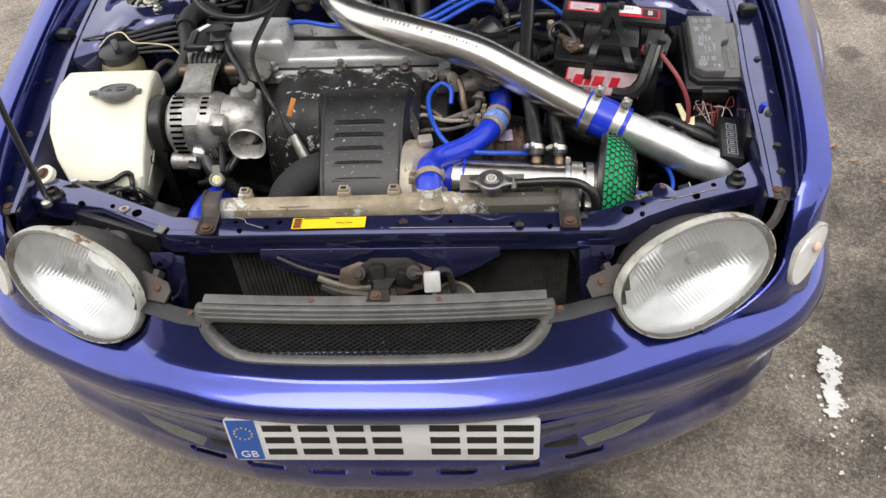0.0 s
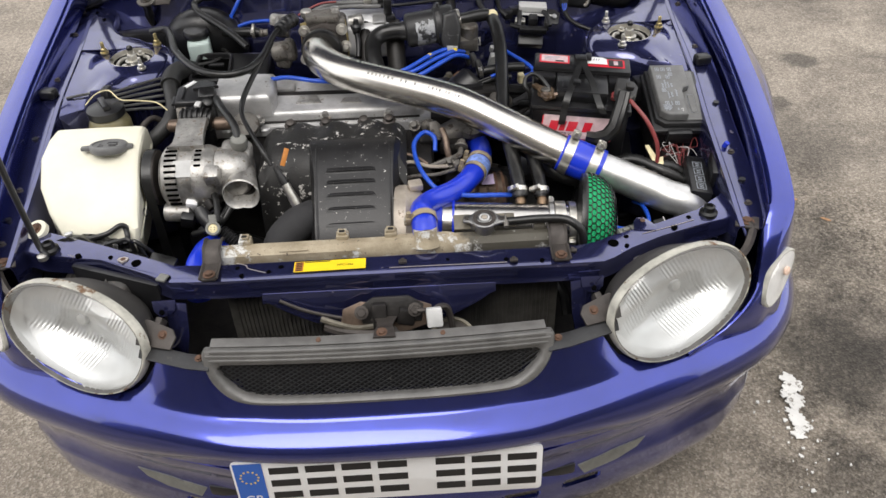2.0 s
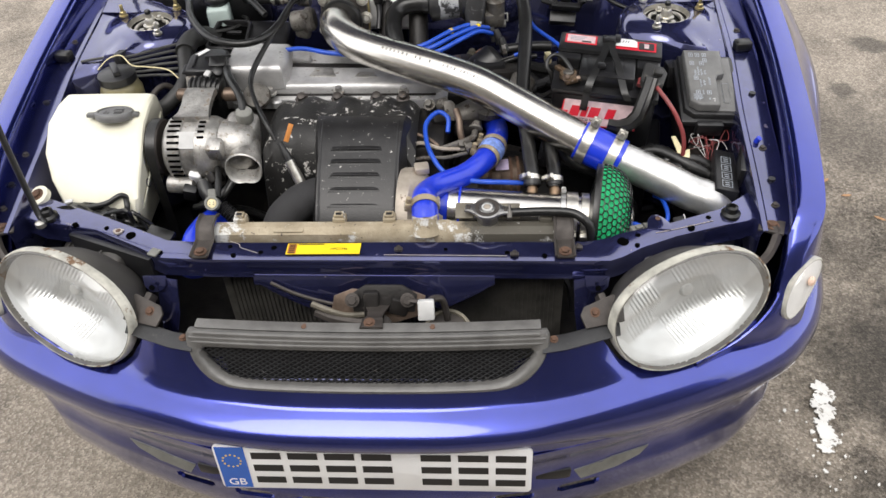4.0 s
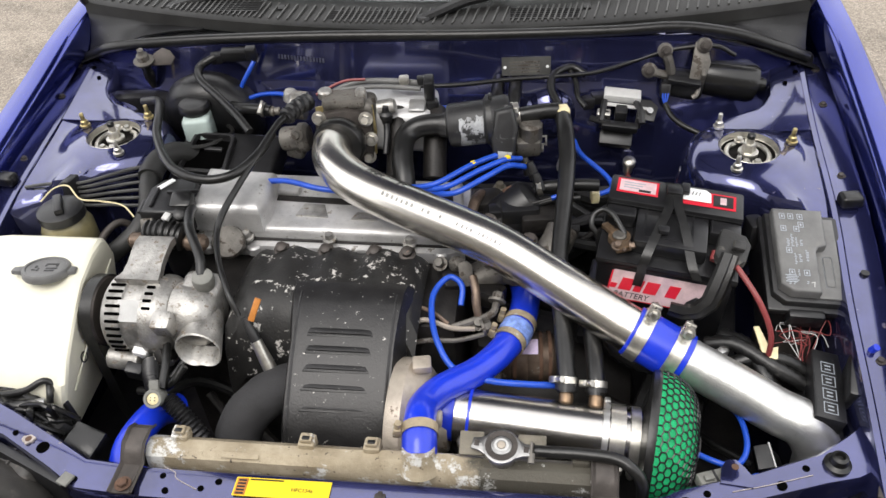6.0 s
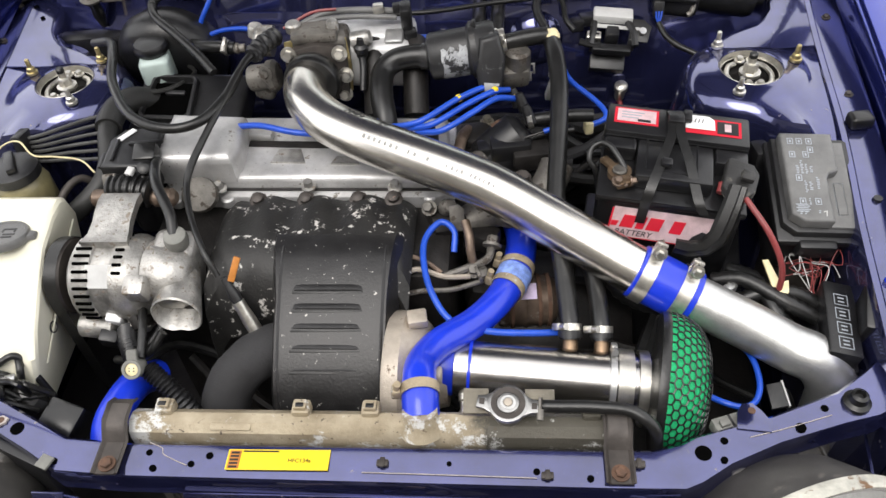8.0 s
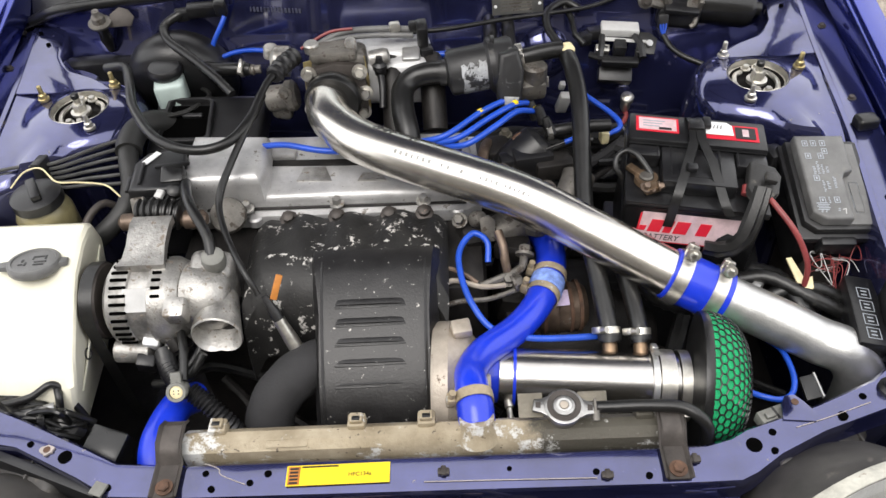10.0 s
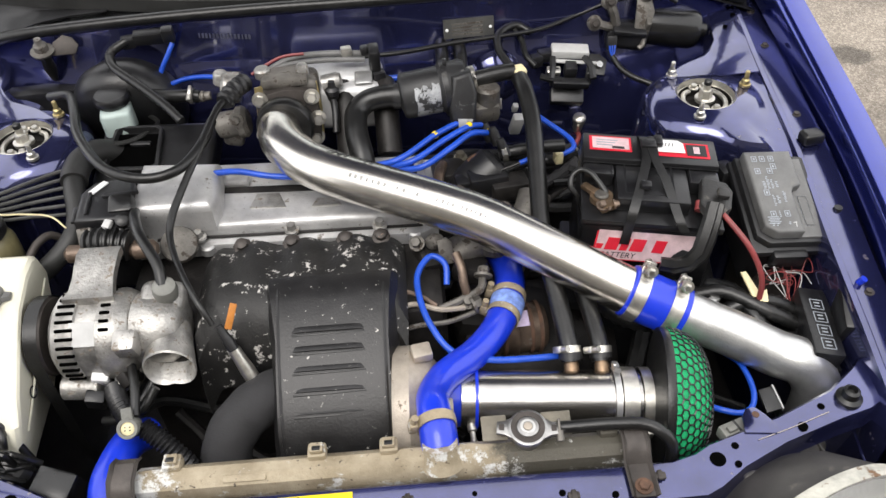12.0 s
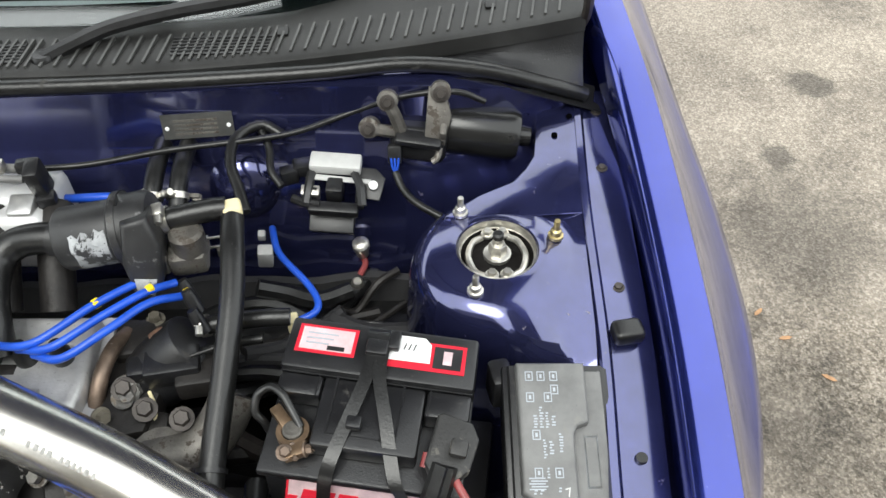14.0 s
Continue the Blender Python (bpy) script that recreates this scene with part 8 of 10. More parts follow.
def alternator():
    t = thing("alternator", "grimy alloy alternator with vented end", "alternator", (-0.34, 0.50, 0.68))
    c, ax = V(-0.412, 0.508, 0.768), V(1, -0.05, 0).normalized()
    bm = B()
    lathe(bm, [(0.02, -0.006), (0.05, -0.002), (0.06, 0.006), (0.062, 0.016), (0.062, 0.034), (0.0585, 0.036), (0.0585, 0.062), (0.062, 0.064), (0.062, 0.085), (0.055, 0.10), (0.04, 0.108)], c, ax, 40)
    part("casing", bm, ALU, t, "alloy casing")
    for i in range(34):
        a = 2 * math.pi * i / 34
        for h0 in (0.022, 0.074):
            q = c + ax * h0 + V(0, math.cos(a), math.sin(a)) * 0.0625
            bm = B()
            if h0 > 0.05 and not 0.6 < a < 2.4:
                bm.free()
                continue
            box(bm, q, (0.023 if h0 < 0.05 else 0.013, 0.0046, 0.004), turn(math.degrees(a) - 90, 0, 0), 0.0015)
            part("vent", bm, HOLE, t, "dark vent slot")
    bm = B()
    slab(bm, [(-0.02, -0.016), (0.02, -0.016), (0.02, 0.016), (-0.02, 0.016)], 0.001, pose(-0.363, 0.466, 0.812, 44, 0, 0), 0)
    part("sticker", bm, LIGHT_GREY, t, "faded white sticker")
    bm = B()
    sheet(bm, [[V(-0.362 + w * k, y, z) for w in (-0.031, -0.01, 0.01, 0.031)] for y, z, k in [(0.592, 0.836, 0.92), (0.578, 0.838, 0.92), (0.562, 0.835, 0.90), (0.545, 0.830, 0.88), (0.525, 0.824, 0.95), (0.505, 0.826, 1.08)]], 0.012)
    part("top_bracket", bm, ALU, t, "alloy top bracket")
    bm = B()
    lathe(bm, [(0.006, -0.006), (0.013, 0), (0.013, 0.022), (0.010, 0.024), (0.010, 0.09), (0.014, 0.092), (0.014, 0.118), (0.008, 0.124)], (-0.418, 0.612, 0.822), (1, 0, 0), 14)
    part("pivot_bush", bm, WASTEGATE, t, "brown stained pivot bush")
    # rear vacuum pump with its open spout
    bm = B()
    lathe(bm, [(0.03, 0), (0.048, 0.004), (0.05, 0.02), (0.048, 0.05), (0.04, 0.062), (0.022, 0.068)], (-0.312, 0.505, 0.775), (1, -0.05, 0), 28)
    box(bm, (-0.275, 0.525, 0.80), (0.06, 0.05, 0.05), turn(10, 8, 0), 0.014, 3)
    box(bm, (-0.31, 0.455, 0.80), (0.03, 0.03, 0.035), turn(20, 0, 0), 0.006)
    part("pump_body", bm, ALU, t, "alloy pump body")
    bm = B()
    spout_at, spout_way = V(-0.264, 0.486, 0.776), V(0.06, -0.95, -0.18).normalized()

    def oval(r, h, n=28):
        # flat below, wider than high
        out = []
        for k in range(n):
            a = 2 * math.pi * k / n
            z = math.sin(a) * (1.0 if math.sin(a) > 0 else 0.85 + 0.35 * abs(math.cos(a)))
            out.append(spout_at + spout_way * h + V(1.08 * r * math.cos(a), 0.10 * r * z, r * z))
        return out

    rings(bm, [oval(r, h) for r, h in [(0.024, -0.01), (0.028, 0.02), (0.0325, 0.050), (0.031, 0.052), (0.028, 0.046), (0.026, 0.0), (0.001, -0.002)]], True, False)
    part("spout", bm, ALU, t, "open metal spout")
    # the spout's inside is coloured dark, as its shade
    bm = B()
    rings(bm, [oval(r, h) for r, h in [(0.0265, 0.022), (0.0245, 0.006), (0.001, 0.004)]], True, False)
    part("spout_throat", bm, ENGINE_DARK, t, "spout throat coloured dark for the shade inside")
    bm = B()
    lathe(bm, [(0.015, 0), (0.017, 0.012), (0.015, 0.022), (0.008, 0.026)], (-0.264, 0.517, 0.822), (0.1, -0.2, 1), 18)
    part("knob", bm, BLANK_GREY, t, "round rubber stud cover")
    hose("alternator_lead", "black cable to the alternator stud", [(-0.264, 0.514, 0.842), (-0.272, 0.54, 0.858), (-0.30, 0.585, 0.872), (-0.318, 0.63, 0.865), (-0.325, 0.655, 0.855)], 0.0075, BLACK_RUBBER, "cable")
    bm = B()
    lathe(bm, [(0.018, 0), (0.018, 0.05), (0.014, 0.052)], (-0.415, 0.455, 0.722), (1, -0.1, 0), 18)
    part("regulator", bm, ALU, t, "alloy regulator")
    bm = B()
    box(bm, (-0.362, 0.455, 0.738), (0.022, 0.02, 0.034), turn(25, 15, 0), 0.003)
    part("white_plug", bm, WHITE, t, "pale plug")
    bm = B()
    box(bm, (-0.372, 0.435, 0.715), (0.026, 0.018, 0.034), turn(20, 15, 0), 0.003)
    part("black_plug", bm, BLACK_PLASTIC, t, "black plug with red seal")
    bm = B()
    box(bm, (-0.366, 0.43, 0.722), (0.010, 0.008, 0.012), turn(20, 15, 0), 0.002)
    part("seal", bm, RED_CABLE, t, "red seal")
    for i in range(10):
        bm = B()
        box(bm, (-0.335 + 0.006 * (i % 3), 0.45 + 0.012 * (i // 3), 0.72 + 0.01 * (i % 4)), (0.03, 0.025, 0.02), turn(20 * i, 15 * i, 30 * i), 0.005)
        part("casting_lump", bm, ALU if i % 2 else ENGINE_DARK, t)
    # belt and its cover
    t2 = thing("drive_belt", "black ribbed drive belt and pulley", "belt", (-0.44, 0.5, 0.5))
    bm = B()
    lathe(bm, [(0.03, 0), (0.052, 0), (0.055, 0.003), (0.050, 0.010), (0.055, 0.018), (0.052, 0.022), (0.03, 0.022)], (-0.448, 0.508, 0.768), (1, 0, 0), 28)
    part("pulley", bm, DARK_STEEL, t2, "dark pulley")
    bm = B()
    pts = []
    for i in range(25):
        a = math.pi * i / 24
        pts.append((0.508 + 0.056 * math.cos(a), 0.768 + 0.056 * math.sin(a)))
    pts += [(0.452, 0.60), (0.47, 0.50), (0.56, 0.50), (0.565, 0.60)]
    rings(bm, [[V(-0.446, y, z) for y, z in pts], [V(-0.428, y, z) for y, z in pts]], True, False)
    part("belt", bm, BLACK_RUBBER, t2, "black belt")
    # loom and connector in front
    t3 = thing("sensor_connector", "grey and white wiring connector on ribbed conduit", "connector", (-0.30, 0.36, 0.70))
    bm = B()
    lathe(bm, [(0.009, -0.022), (0.0115, -0.018), (0.013, -0.004), (0.0135, 0.010), (0.0125, 0.012), (0.009, 0.012), (0.0085, 0.006)], (-0.305, 0.366, 0.742), (0.1, -0.72, 0.7), 20)
    box(bm, (-0.305, 0.374, 0.758), (0.014, 0.018, 0.008), turn(45, 0, 8), 0.002)
    part("shell", bm, BLANK_GREY, t3, "grey shell")
    bm = B()
    lathe(bm, [(0.0085, 0.004), (0.0085, 0.0095), (0.007, 0.0105), (0.001, 0.0105)], (-0.305, 0.366, 0.742), (0.1, -0.72, 0.7), 18)
    part("socket", bm, CREAM, t3, "cream socket")
    bm = B()
    face = V(0.1, -0.72, 0.7).normalized()
    for dx, dz in ((-0.003, 0.002), (0.003, 0.002), (-0.003, -0.002), (0.003, -0.002)):
        box(bm, V(-0.305 + dx, 0.366 + dz * 0.7, 0.742 + dz * 0.7) + face * 0.0106, (0.0016, 0.0016, 0.001), turn(45, 0, 8), 0)
    part("pin_hole", bm, BLACK_PLASTIC, t3, "dark pin holes")
    bm = B()
    tube(bm, [(-0.295, 0.375, 0.73), (-0.27, 0.36, 0.715), (-0.245, 0.345, 0.69), (-0.23, 0.34, 0.65)], 0.011, 12, 12, True, 0.003, 1)
    tube(bm, [(-0.31, 0.38, 0.735), (-0.33, 0.41, 0.735), (-0.345, 0.44, 0.73)], 0.011, 12, 10, True, 0.003, 1)
    part("conduit", bm, BLACK_PLASTIC, t3, "ribbed conduit")
    for k, pts in enumerate([[(-0.36, 0.41, 0.70), (-0.33, 0.40, 0.715), (-0.30, 0.40, 0.73), (-0.28, 0.42, 0.75)], [(-0.35, 0.42, 0.70), (-0.31, 0.42, 0.72), (-0.29, 0.45, 0.74), (-0.30, 0.48, 0.75)], [(-0.30, 0.38, 0.745), (-0.305, 0.42, 0.76), (-0.315, 0.45, 0.76)]]):
        hose("wiring_loom", "black taped wiring below the alternator", pts, 0.006, BLACK_RUBBER, "cable", group="wiring below the alternator")


alternator()


def lettering(words, size, m, material, parent, slant=0.0):
    """Flat printed words, lying in the x-y plane of m."""
    cu = bpy.data.curves.new("text", "FONT")
    cu.body, cu.size, cu.extrude, cu.shear = words, size, 0.0002, slant
    tmp = bpy.data.objects.new("text", cu)
    me = tmp.to_mesh()
    bm = B()
    bm.from_mesh(me)
    tmp.to_mesh_clear()
    bpy.data.objects.remove(tmp)
    bpy.data.curves.remove(cu)
    bm.transform(m)
    return part("lettering", bm, material, parent, "printed lettering")


# ---- battery side ----
def battery():
    t = thing("battery", "black car battery with red and silver labels", "battery", (0.421, 0.655, 0.69))
    m = pose(0.421, 0.655, 0.860, 2, 3, -9.5)

    def lb(bm, c, s, bev=0.003, rot=None):
        box(bm, (0, 0, 0), s, (m @ Matrix.Translation(c) @ (rot or Matrix())), bev)

    def put(bm, x0, x1, y0, y1, z0, z1, bev=0.003):
        lb(bm, ((x0 + x1) / 2, (y0 + y1) / 2, (z0 + z1) / 2), (x1 - x0, y1 - y0, z1 - z0), bev)

    bm = B()
    put(bm, -0.096, 0.096, -0.077, 0.076, -0.175, -0.034)
    part("case", bm, BATTERY_BLACK, t, "black ribbed case")
    bm = B()
    put(bm, -0.1, 0.1, -0.083, 0.08, -0.036, -0.024)
    lid = part("lid", bm, BATTERY_BLACK, t, "black stepped lid")
    for name, *q in (("raised_block", -0.099, 0.099, 0.017, 0.079, 0.008), ("centre_step", -0.052, 0.052, -0.060, 0.016, 0.0), ("shoulder", 0.053, 0.098, -0.014, 0.016, 0.0), ("shoulder", -0.098, -0.053, -0.008, 0.016, 0.0)):
        bm = B()
        put(bm, *q[:4], -0.024, q[4], 0.004)
        part(name, bm, BATTERY_BLACK, lid)
    bm = B()
    for x in (-0.04, 0.028):
        put(bm, x, x + 0.0014, -0.046, 0.016, 0.0, 0.0006, 0)
        put(bm, x + 0.0016, x + 0.0024, -0.046, 0.016, 0.0, 0.0014, 0)
    put(bm, -0.04, 0.0292, -0.047, -0.0458, 0.0, 0.0006, 0)
    put(bm, -0.058, -0.0568, -0.008, 0.016, 0.0, 0.0006, 0)
    put(bm, 0.056, 0.0572, -0.014, 0.016, 0.0, 0.0006, 0)
    put(bm, -0.098, 0.098, 0.0155, 0.0168, 0.0, 0.0012, 0)
    put(bm, -0.099, 0.099, -0.0838, -0.0825, -0.026, -0.0235, 0)
    part("lid_groove", bm, BLACK_PLASTIC, lid)
    for x, y in ((0.020, -0.02), (0.016, -0.046)):
        bm = B()
        q = m @ V(x, y, 0.0)
        cyl(bm, q, q + V(0, 0, 0.001), 0.0025, 10)
        part("vent_hole", bm, BLACK_RUBBER, lid)

    def flat(name, mt, x0, x1, y0, y1, z, label="", parent=None):
        bm = B()
        slab(bm, [(x0, y0), (x1, y0), (x1, y1), (x0, y1)], 0.0005, m @ Matrix.Translation((0, 0, z)), 0)
        return part(name, bm, mt, parent or lid, label)

    l1 = flat("label", RED_PRINT, -0.089, -0.027, 0.036, 0.070, 0.0083, "red-bordered silver label")
    flat("silver_field", PINK_FOIL, -0.0850, -0.0305, 0.0395, 0.0665, 0.0092, "", l1)
    for k in range(3):
        flat("bar", GREY_PRINT, -0.079, -0.047 - 0.004 * k, 0.0585 - 0.006 * k, 0.0603 - 0.006 * k, 0.0099, "", l1)
    flat("bar", BLACK_PRINT, -0.056, -0.038, 0.0405, 0.0455, 0.0099, "", l1)
    l2 = flat("label", RED_PRINT, 0.008, 0.087, 0.032, 0.066, 0.0083, "red-bordered label with a torn white sheet")
    flat("dark_picture", GREY_PLASTIC, 0.054, 0.083, 0.036, 0.062, 0.0092, "", l2)
    flat("pale_patch", PINK_FOIL, 0.064, 0.073, 0.041, 0.057, 0.0098, "", l2)
    bm = B()
    slab(bm, [(0.0, 0.0), (0.045, -0.001), (0.045, 0.022), (0.038, 0.030), (0.012, 0.031), (0.002, 0.022)], 0.0006, m @ pose(0.006, 0.039, 0.0105, -3, 0, 2), 0)
    p = part("white_sheet", bm, WHITE, l2, "torn white paper")
    for x in (0.022, 0.027, 0.032):
        bm = B()
        slab(bm, [(x, 0.052), (x + 0.0012, 0.052), (x + 0.003, 0.060), (x + 0.0018, 0.060)], 0.0003, m @ Matrix.Translation((0, 0, 0.0118)), 0)
        part("bar", bm, BLACK_PRINT, p)
    # front label: a slanted red and white brand panel, drawn as plain shapes
    mf = m @ pose(-0.015, -0.0825, -0.070, 74, 0, 0)

    def ff(name, mt, pts, z, parent, label=""):
        bm = B()
        slab(bm, pts, 0.0006, mf @ Matrix.Translation((0, 0, z)), 0)
        return part(name, bm, mt, parent, label)

    f = ff("front_label", RED_PRINT, [(-0.062, -0.022), (-0.060, -0.024), (0.082, -0.024), (0.082, 0.026), (-0.055, 0.026), (-0.058, 0.024)], 0, t, "silver front label with a red border and red blocks")
    ff("silver_field", PINK_FOIL, [(-0.0595, -0.022), (0.0805, -0.022), (0.0805, 0.0243), (-0.0555, 0.0243)], 0.0008, f)
    # slanted brand panel as plain red shapes
    for x, w, h in [(-0.046, 0.018, 0.020), (-0.0245, 0.011, 0.020), (-0.010, 0.019, 0.020), (0.022, 0.016, 0.020)]:
        ff("red_block", RED_PRINT, [(x, -0.007), (x + w, -0.007), (x + w + h * 0.25, h - 0.007), (x + h * 0.25, h - 0.007)], 0.0016, f)
    ff("red_block", RED_PRINT, [(-0.058, -0.006), (-0.050, -0.006), (-0.047, 0.002), (-0.057, 0.002)], 0.0016, f)
    lettering("BATTERY", 0.0125, mf @ pose(-0.052, -0.019, 0.0018), BLACK_PRINT, f, 0.22)
    ff("dark_picture", GREY_PLASTIC, [(0.048, -0.021), (0.080, -0.021), (0.080, -0.002), (0.066, 0.002), (0.054, -0.008)], 0.0016, f)
    # negative post and clamp
    q = m @ V(-0.0715, -0.0434, -0.023)
    bm = B()
    lathe(bm, [(0.011, 0), (0.010, 0.014), (0.008, 0.016), (0.001, 0.0165)], q, (0, 0, 1), 20)
    post = part("negative_post", bm, CAST_GRIMY, t, "dull lead post")
    bm = B()
    lathe(bm, [(0.011, 0.003), (0.0165, 0.003), (0.0165, 0.012), (0.011, 0.012)], q, (0, 0, 1), 20, False)
    box(bm, q + V(0.004, -0.021, 0.008), (0.024, 0.014, 0.010), turn(0, 0, 20), 0.002)
    box(bm, q + V(-0.012, 0.016, 0.01), (0.012, 0.03, 0.008), turn(0, 0, 35), 0.002)
    part("terminal_clamp", bm, COPPER, post, "corroded brass clamp")
    bm = B()
    bolt(bm, q + V(-0.006, -0.024, 0.012), (0.3, -0.3, 1), 0.0055, 0.008)
    bolt(bm, q + V(0.013, -0.021, 0.011), (1, 0, 0.2), 0.005, 0.008)
    part("bolt", bm, WASTEGATE, post, "corroded bolt")
    bm = B()
    rc = random.Random(3)
    for k in range(9):
        box(bm, q + V(rc.uniform(-0.004, 0.026), rc.uniform(-0.03, -0.006), rc.uniform(0.002, 0.012)), (0.006, 0.005, 0.005), turn(40 * k, 25 * k, 60 * k), 0.0015)
    part("corrosion", bm, WASTEGATE, post, "brown corroded crust")
    # red positive lead under its cover
    c = m @ V(0.085, -0.047, 0.004)
    bm = B()
    slab(bm, [(-0.022, -0.022), (-0.012, -0.034), (0.010, -0.032), (0.021, -0.018), (0.022, 0.014), (0.012, 0.028), (-0.018, 0.030), (-0.023, 0.026)], 0.014, m @ pose(0.085, -0.044, -0.006, 6, 6, -8), 0.003, 3)
    box(bm, c + V(0.006, -0.006, 0.011), (0.017, 0.017, 0.010), turn(8, 10, -12), 0.003, 2)
    cover = part("terminal_cover", bm, WORN_TAPE, t, "worn grey rubber terminal cover")
    bm = B()
    rows = []
    for dx, dy, dz, wx, wy, wz in [(-0.004, -0.022, 0.004, 0.014, -0.004, -0.002), (-0.012, -0.040, -0.012, 0.015, -0.006, -0.003), (-0.022, -0.058, -0.032, 0.016, -0.008, -0.006), (-0.032, -0.070, -0.052, 0.014, -0.006, -0.012), (-0.050, -0.076, -0.066, 0.006, -0.004, -0.017), (-0.072, -0.074, -0.072, 0.0, -0.004, -0.016), (-0.095, -0.068, -0.07, -0.003, -0.003, -0.013)]:
        p, w = c + V(dx * 0.85 - 0.004, dy * 0.8, dz), V(wx, wy, wz) * 0.48
        up = V(0, -0.6, 0.8)
        rows.append([p - w, p - w * 0.7 + up * 0.004, p - w * 0.1 + up * 0.0055, p + w * 0.15 + up * 0.0035, p + w * 0.75 + up * 0.004, p + w])
    sheet(bm, rows, 0.006)
    part("sleeve", bm, BLACK_RUBBER, cover, "flat worn black sleeve over the lead")
    bm = B()
    tube(bm, [tuple(c + V(-0.022, 0.0, -0.006)), tuple(c + V(-0.026, -0.012, -0.012))], 0.006, 10, 1)
    part("red_stub", bm, RED_CABLE, t, "red lead stub")
    # straps
    for pts in ([(-0.012, 0.074, -0.02), (-0.010, 0.07, 0.012), (-0.008, 0.02, 0.014), (-0.018, -0.03, 0.006), (-0.03, -0.078, -0.012), (-0.035, -0.090, -0.06)], [(0.004, 0.074, -0.02), (0.004, 0.07, 0.013), (0.003, 0.02, 0.015), (0.018, -0.03, 0.007), (0.034, -0.078, -0.014), (0.045, -0.090, -0.03)]):
        bm = B()
        s = spline(pts, 6)
        rings(bm, [[m @ (V(*q[:3]) + V(-0.0068, 0, 0)), m @ (V(*q[:3]) + V(0.0068, 0, 0)), m @ (V(*q[:3]) + V(0.0068, 0, 0.0018)), m @ (V(*q[:3]) + V(-0.0068, 0, 0.0018))] for q in s])
        part("strap", bm, BLACK_RUBBER, t, "black hold-down strap")
    for q, d in [((-0.004, 0.046, 0.017), (0.022, 0.018, 0.009)), ((-0.012, -0.036, 0.008), (0.015, 0.013, 0.008)), ((0.012, 0.058, 0.016), (0.012, 0.022, 0.008))]:
        bm = B()
        lb(bm, q, d, 0.002)
        part("buckle", bm, BLACK_PLASTIC, t, "black strap buckle")
    # tray under it
    bm = B()
    box(bm, (0.421, 0.655, 0.672), (0.24, 0.19, 0.02), turn(0, 0, -9.5), 0.005)
    box(bm, (0.421, 0.655, 0.52), (0.2, 0.15, 0.29), turn(0, 0, -9.5), 0.01)
    tagged(part("battery_tray", bm, BLACK_PLASTIC), "black battery tray on its stand", "tray")
    hose("earth_lead", "black battery earth cable with bare terminal", [(0.350, 0.628, 0.852), (0.340, 0.644, 0.862), (0.331, 0.657, 0.868), (0.319, 0.665, 0.868), (0.306, 0.660, 0.862), (0.303, 0.648, 0.850), (0.312, 0.642, 0.835), (0.318, 0.635, 0.79), (0.315, 0.60, 0.72)], 0.0042, BLACK_RUBBER, "cable")
    hose("positive_lead", "red battery cable running down to the fuse box", [(0.496, 0.572, 0.852), (0.504, 0.556, 0.848), (0.524, 0.525, 0.830), (0.541, 0.508, 0.800), (0.549, 0.500, 0.770), (0.550, 0.497, 0.72)], 0.004, RED_CABLE, "cable")


battery()


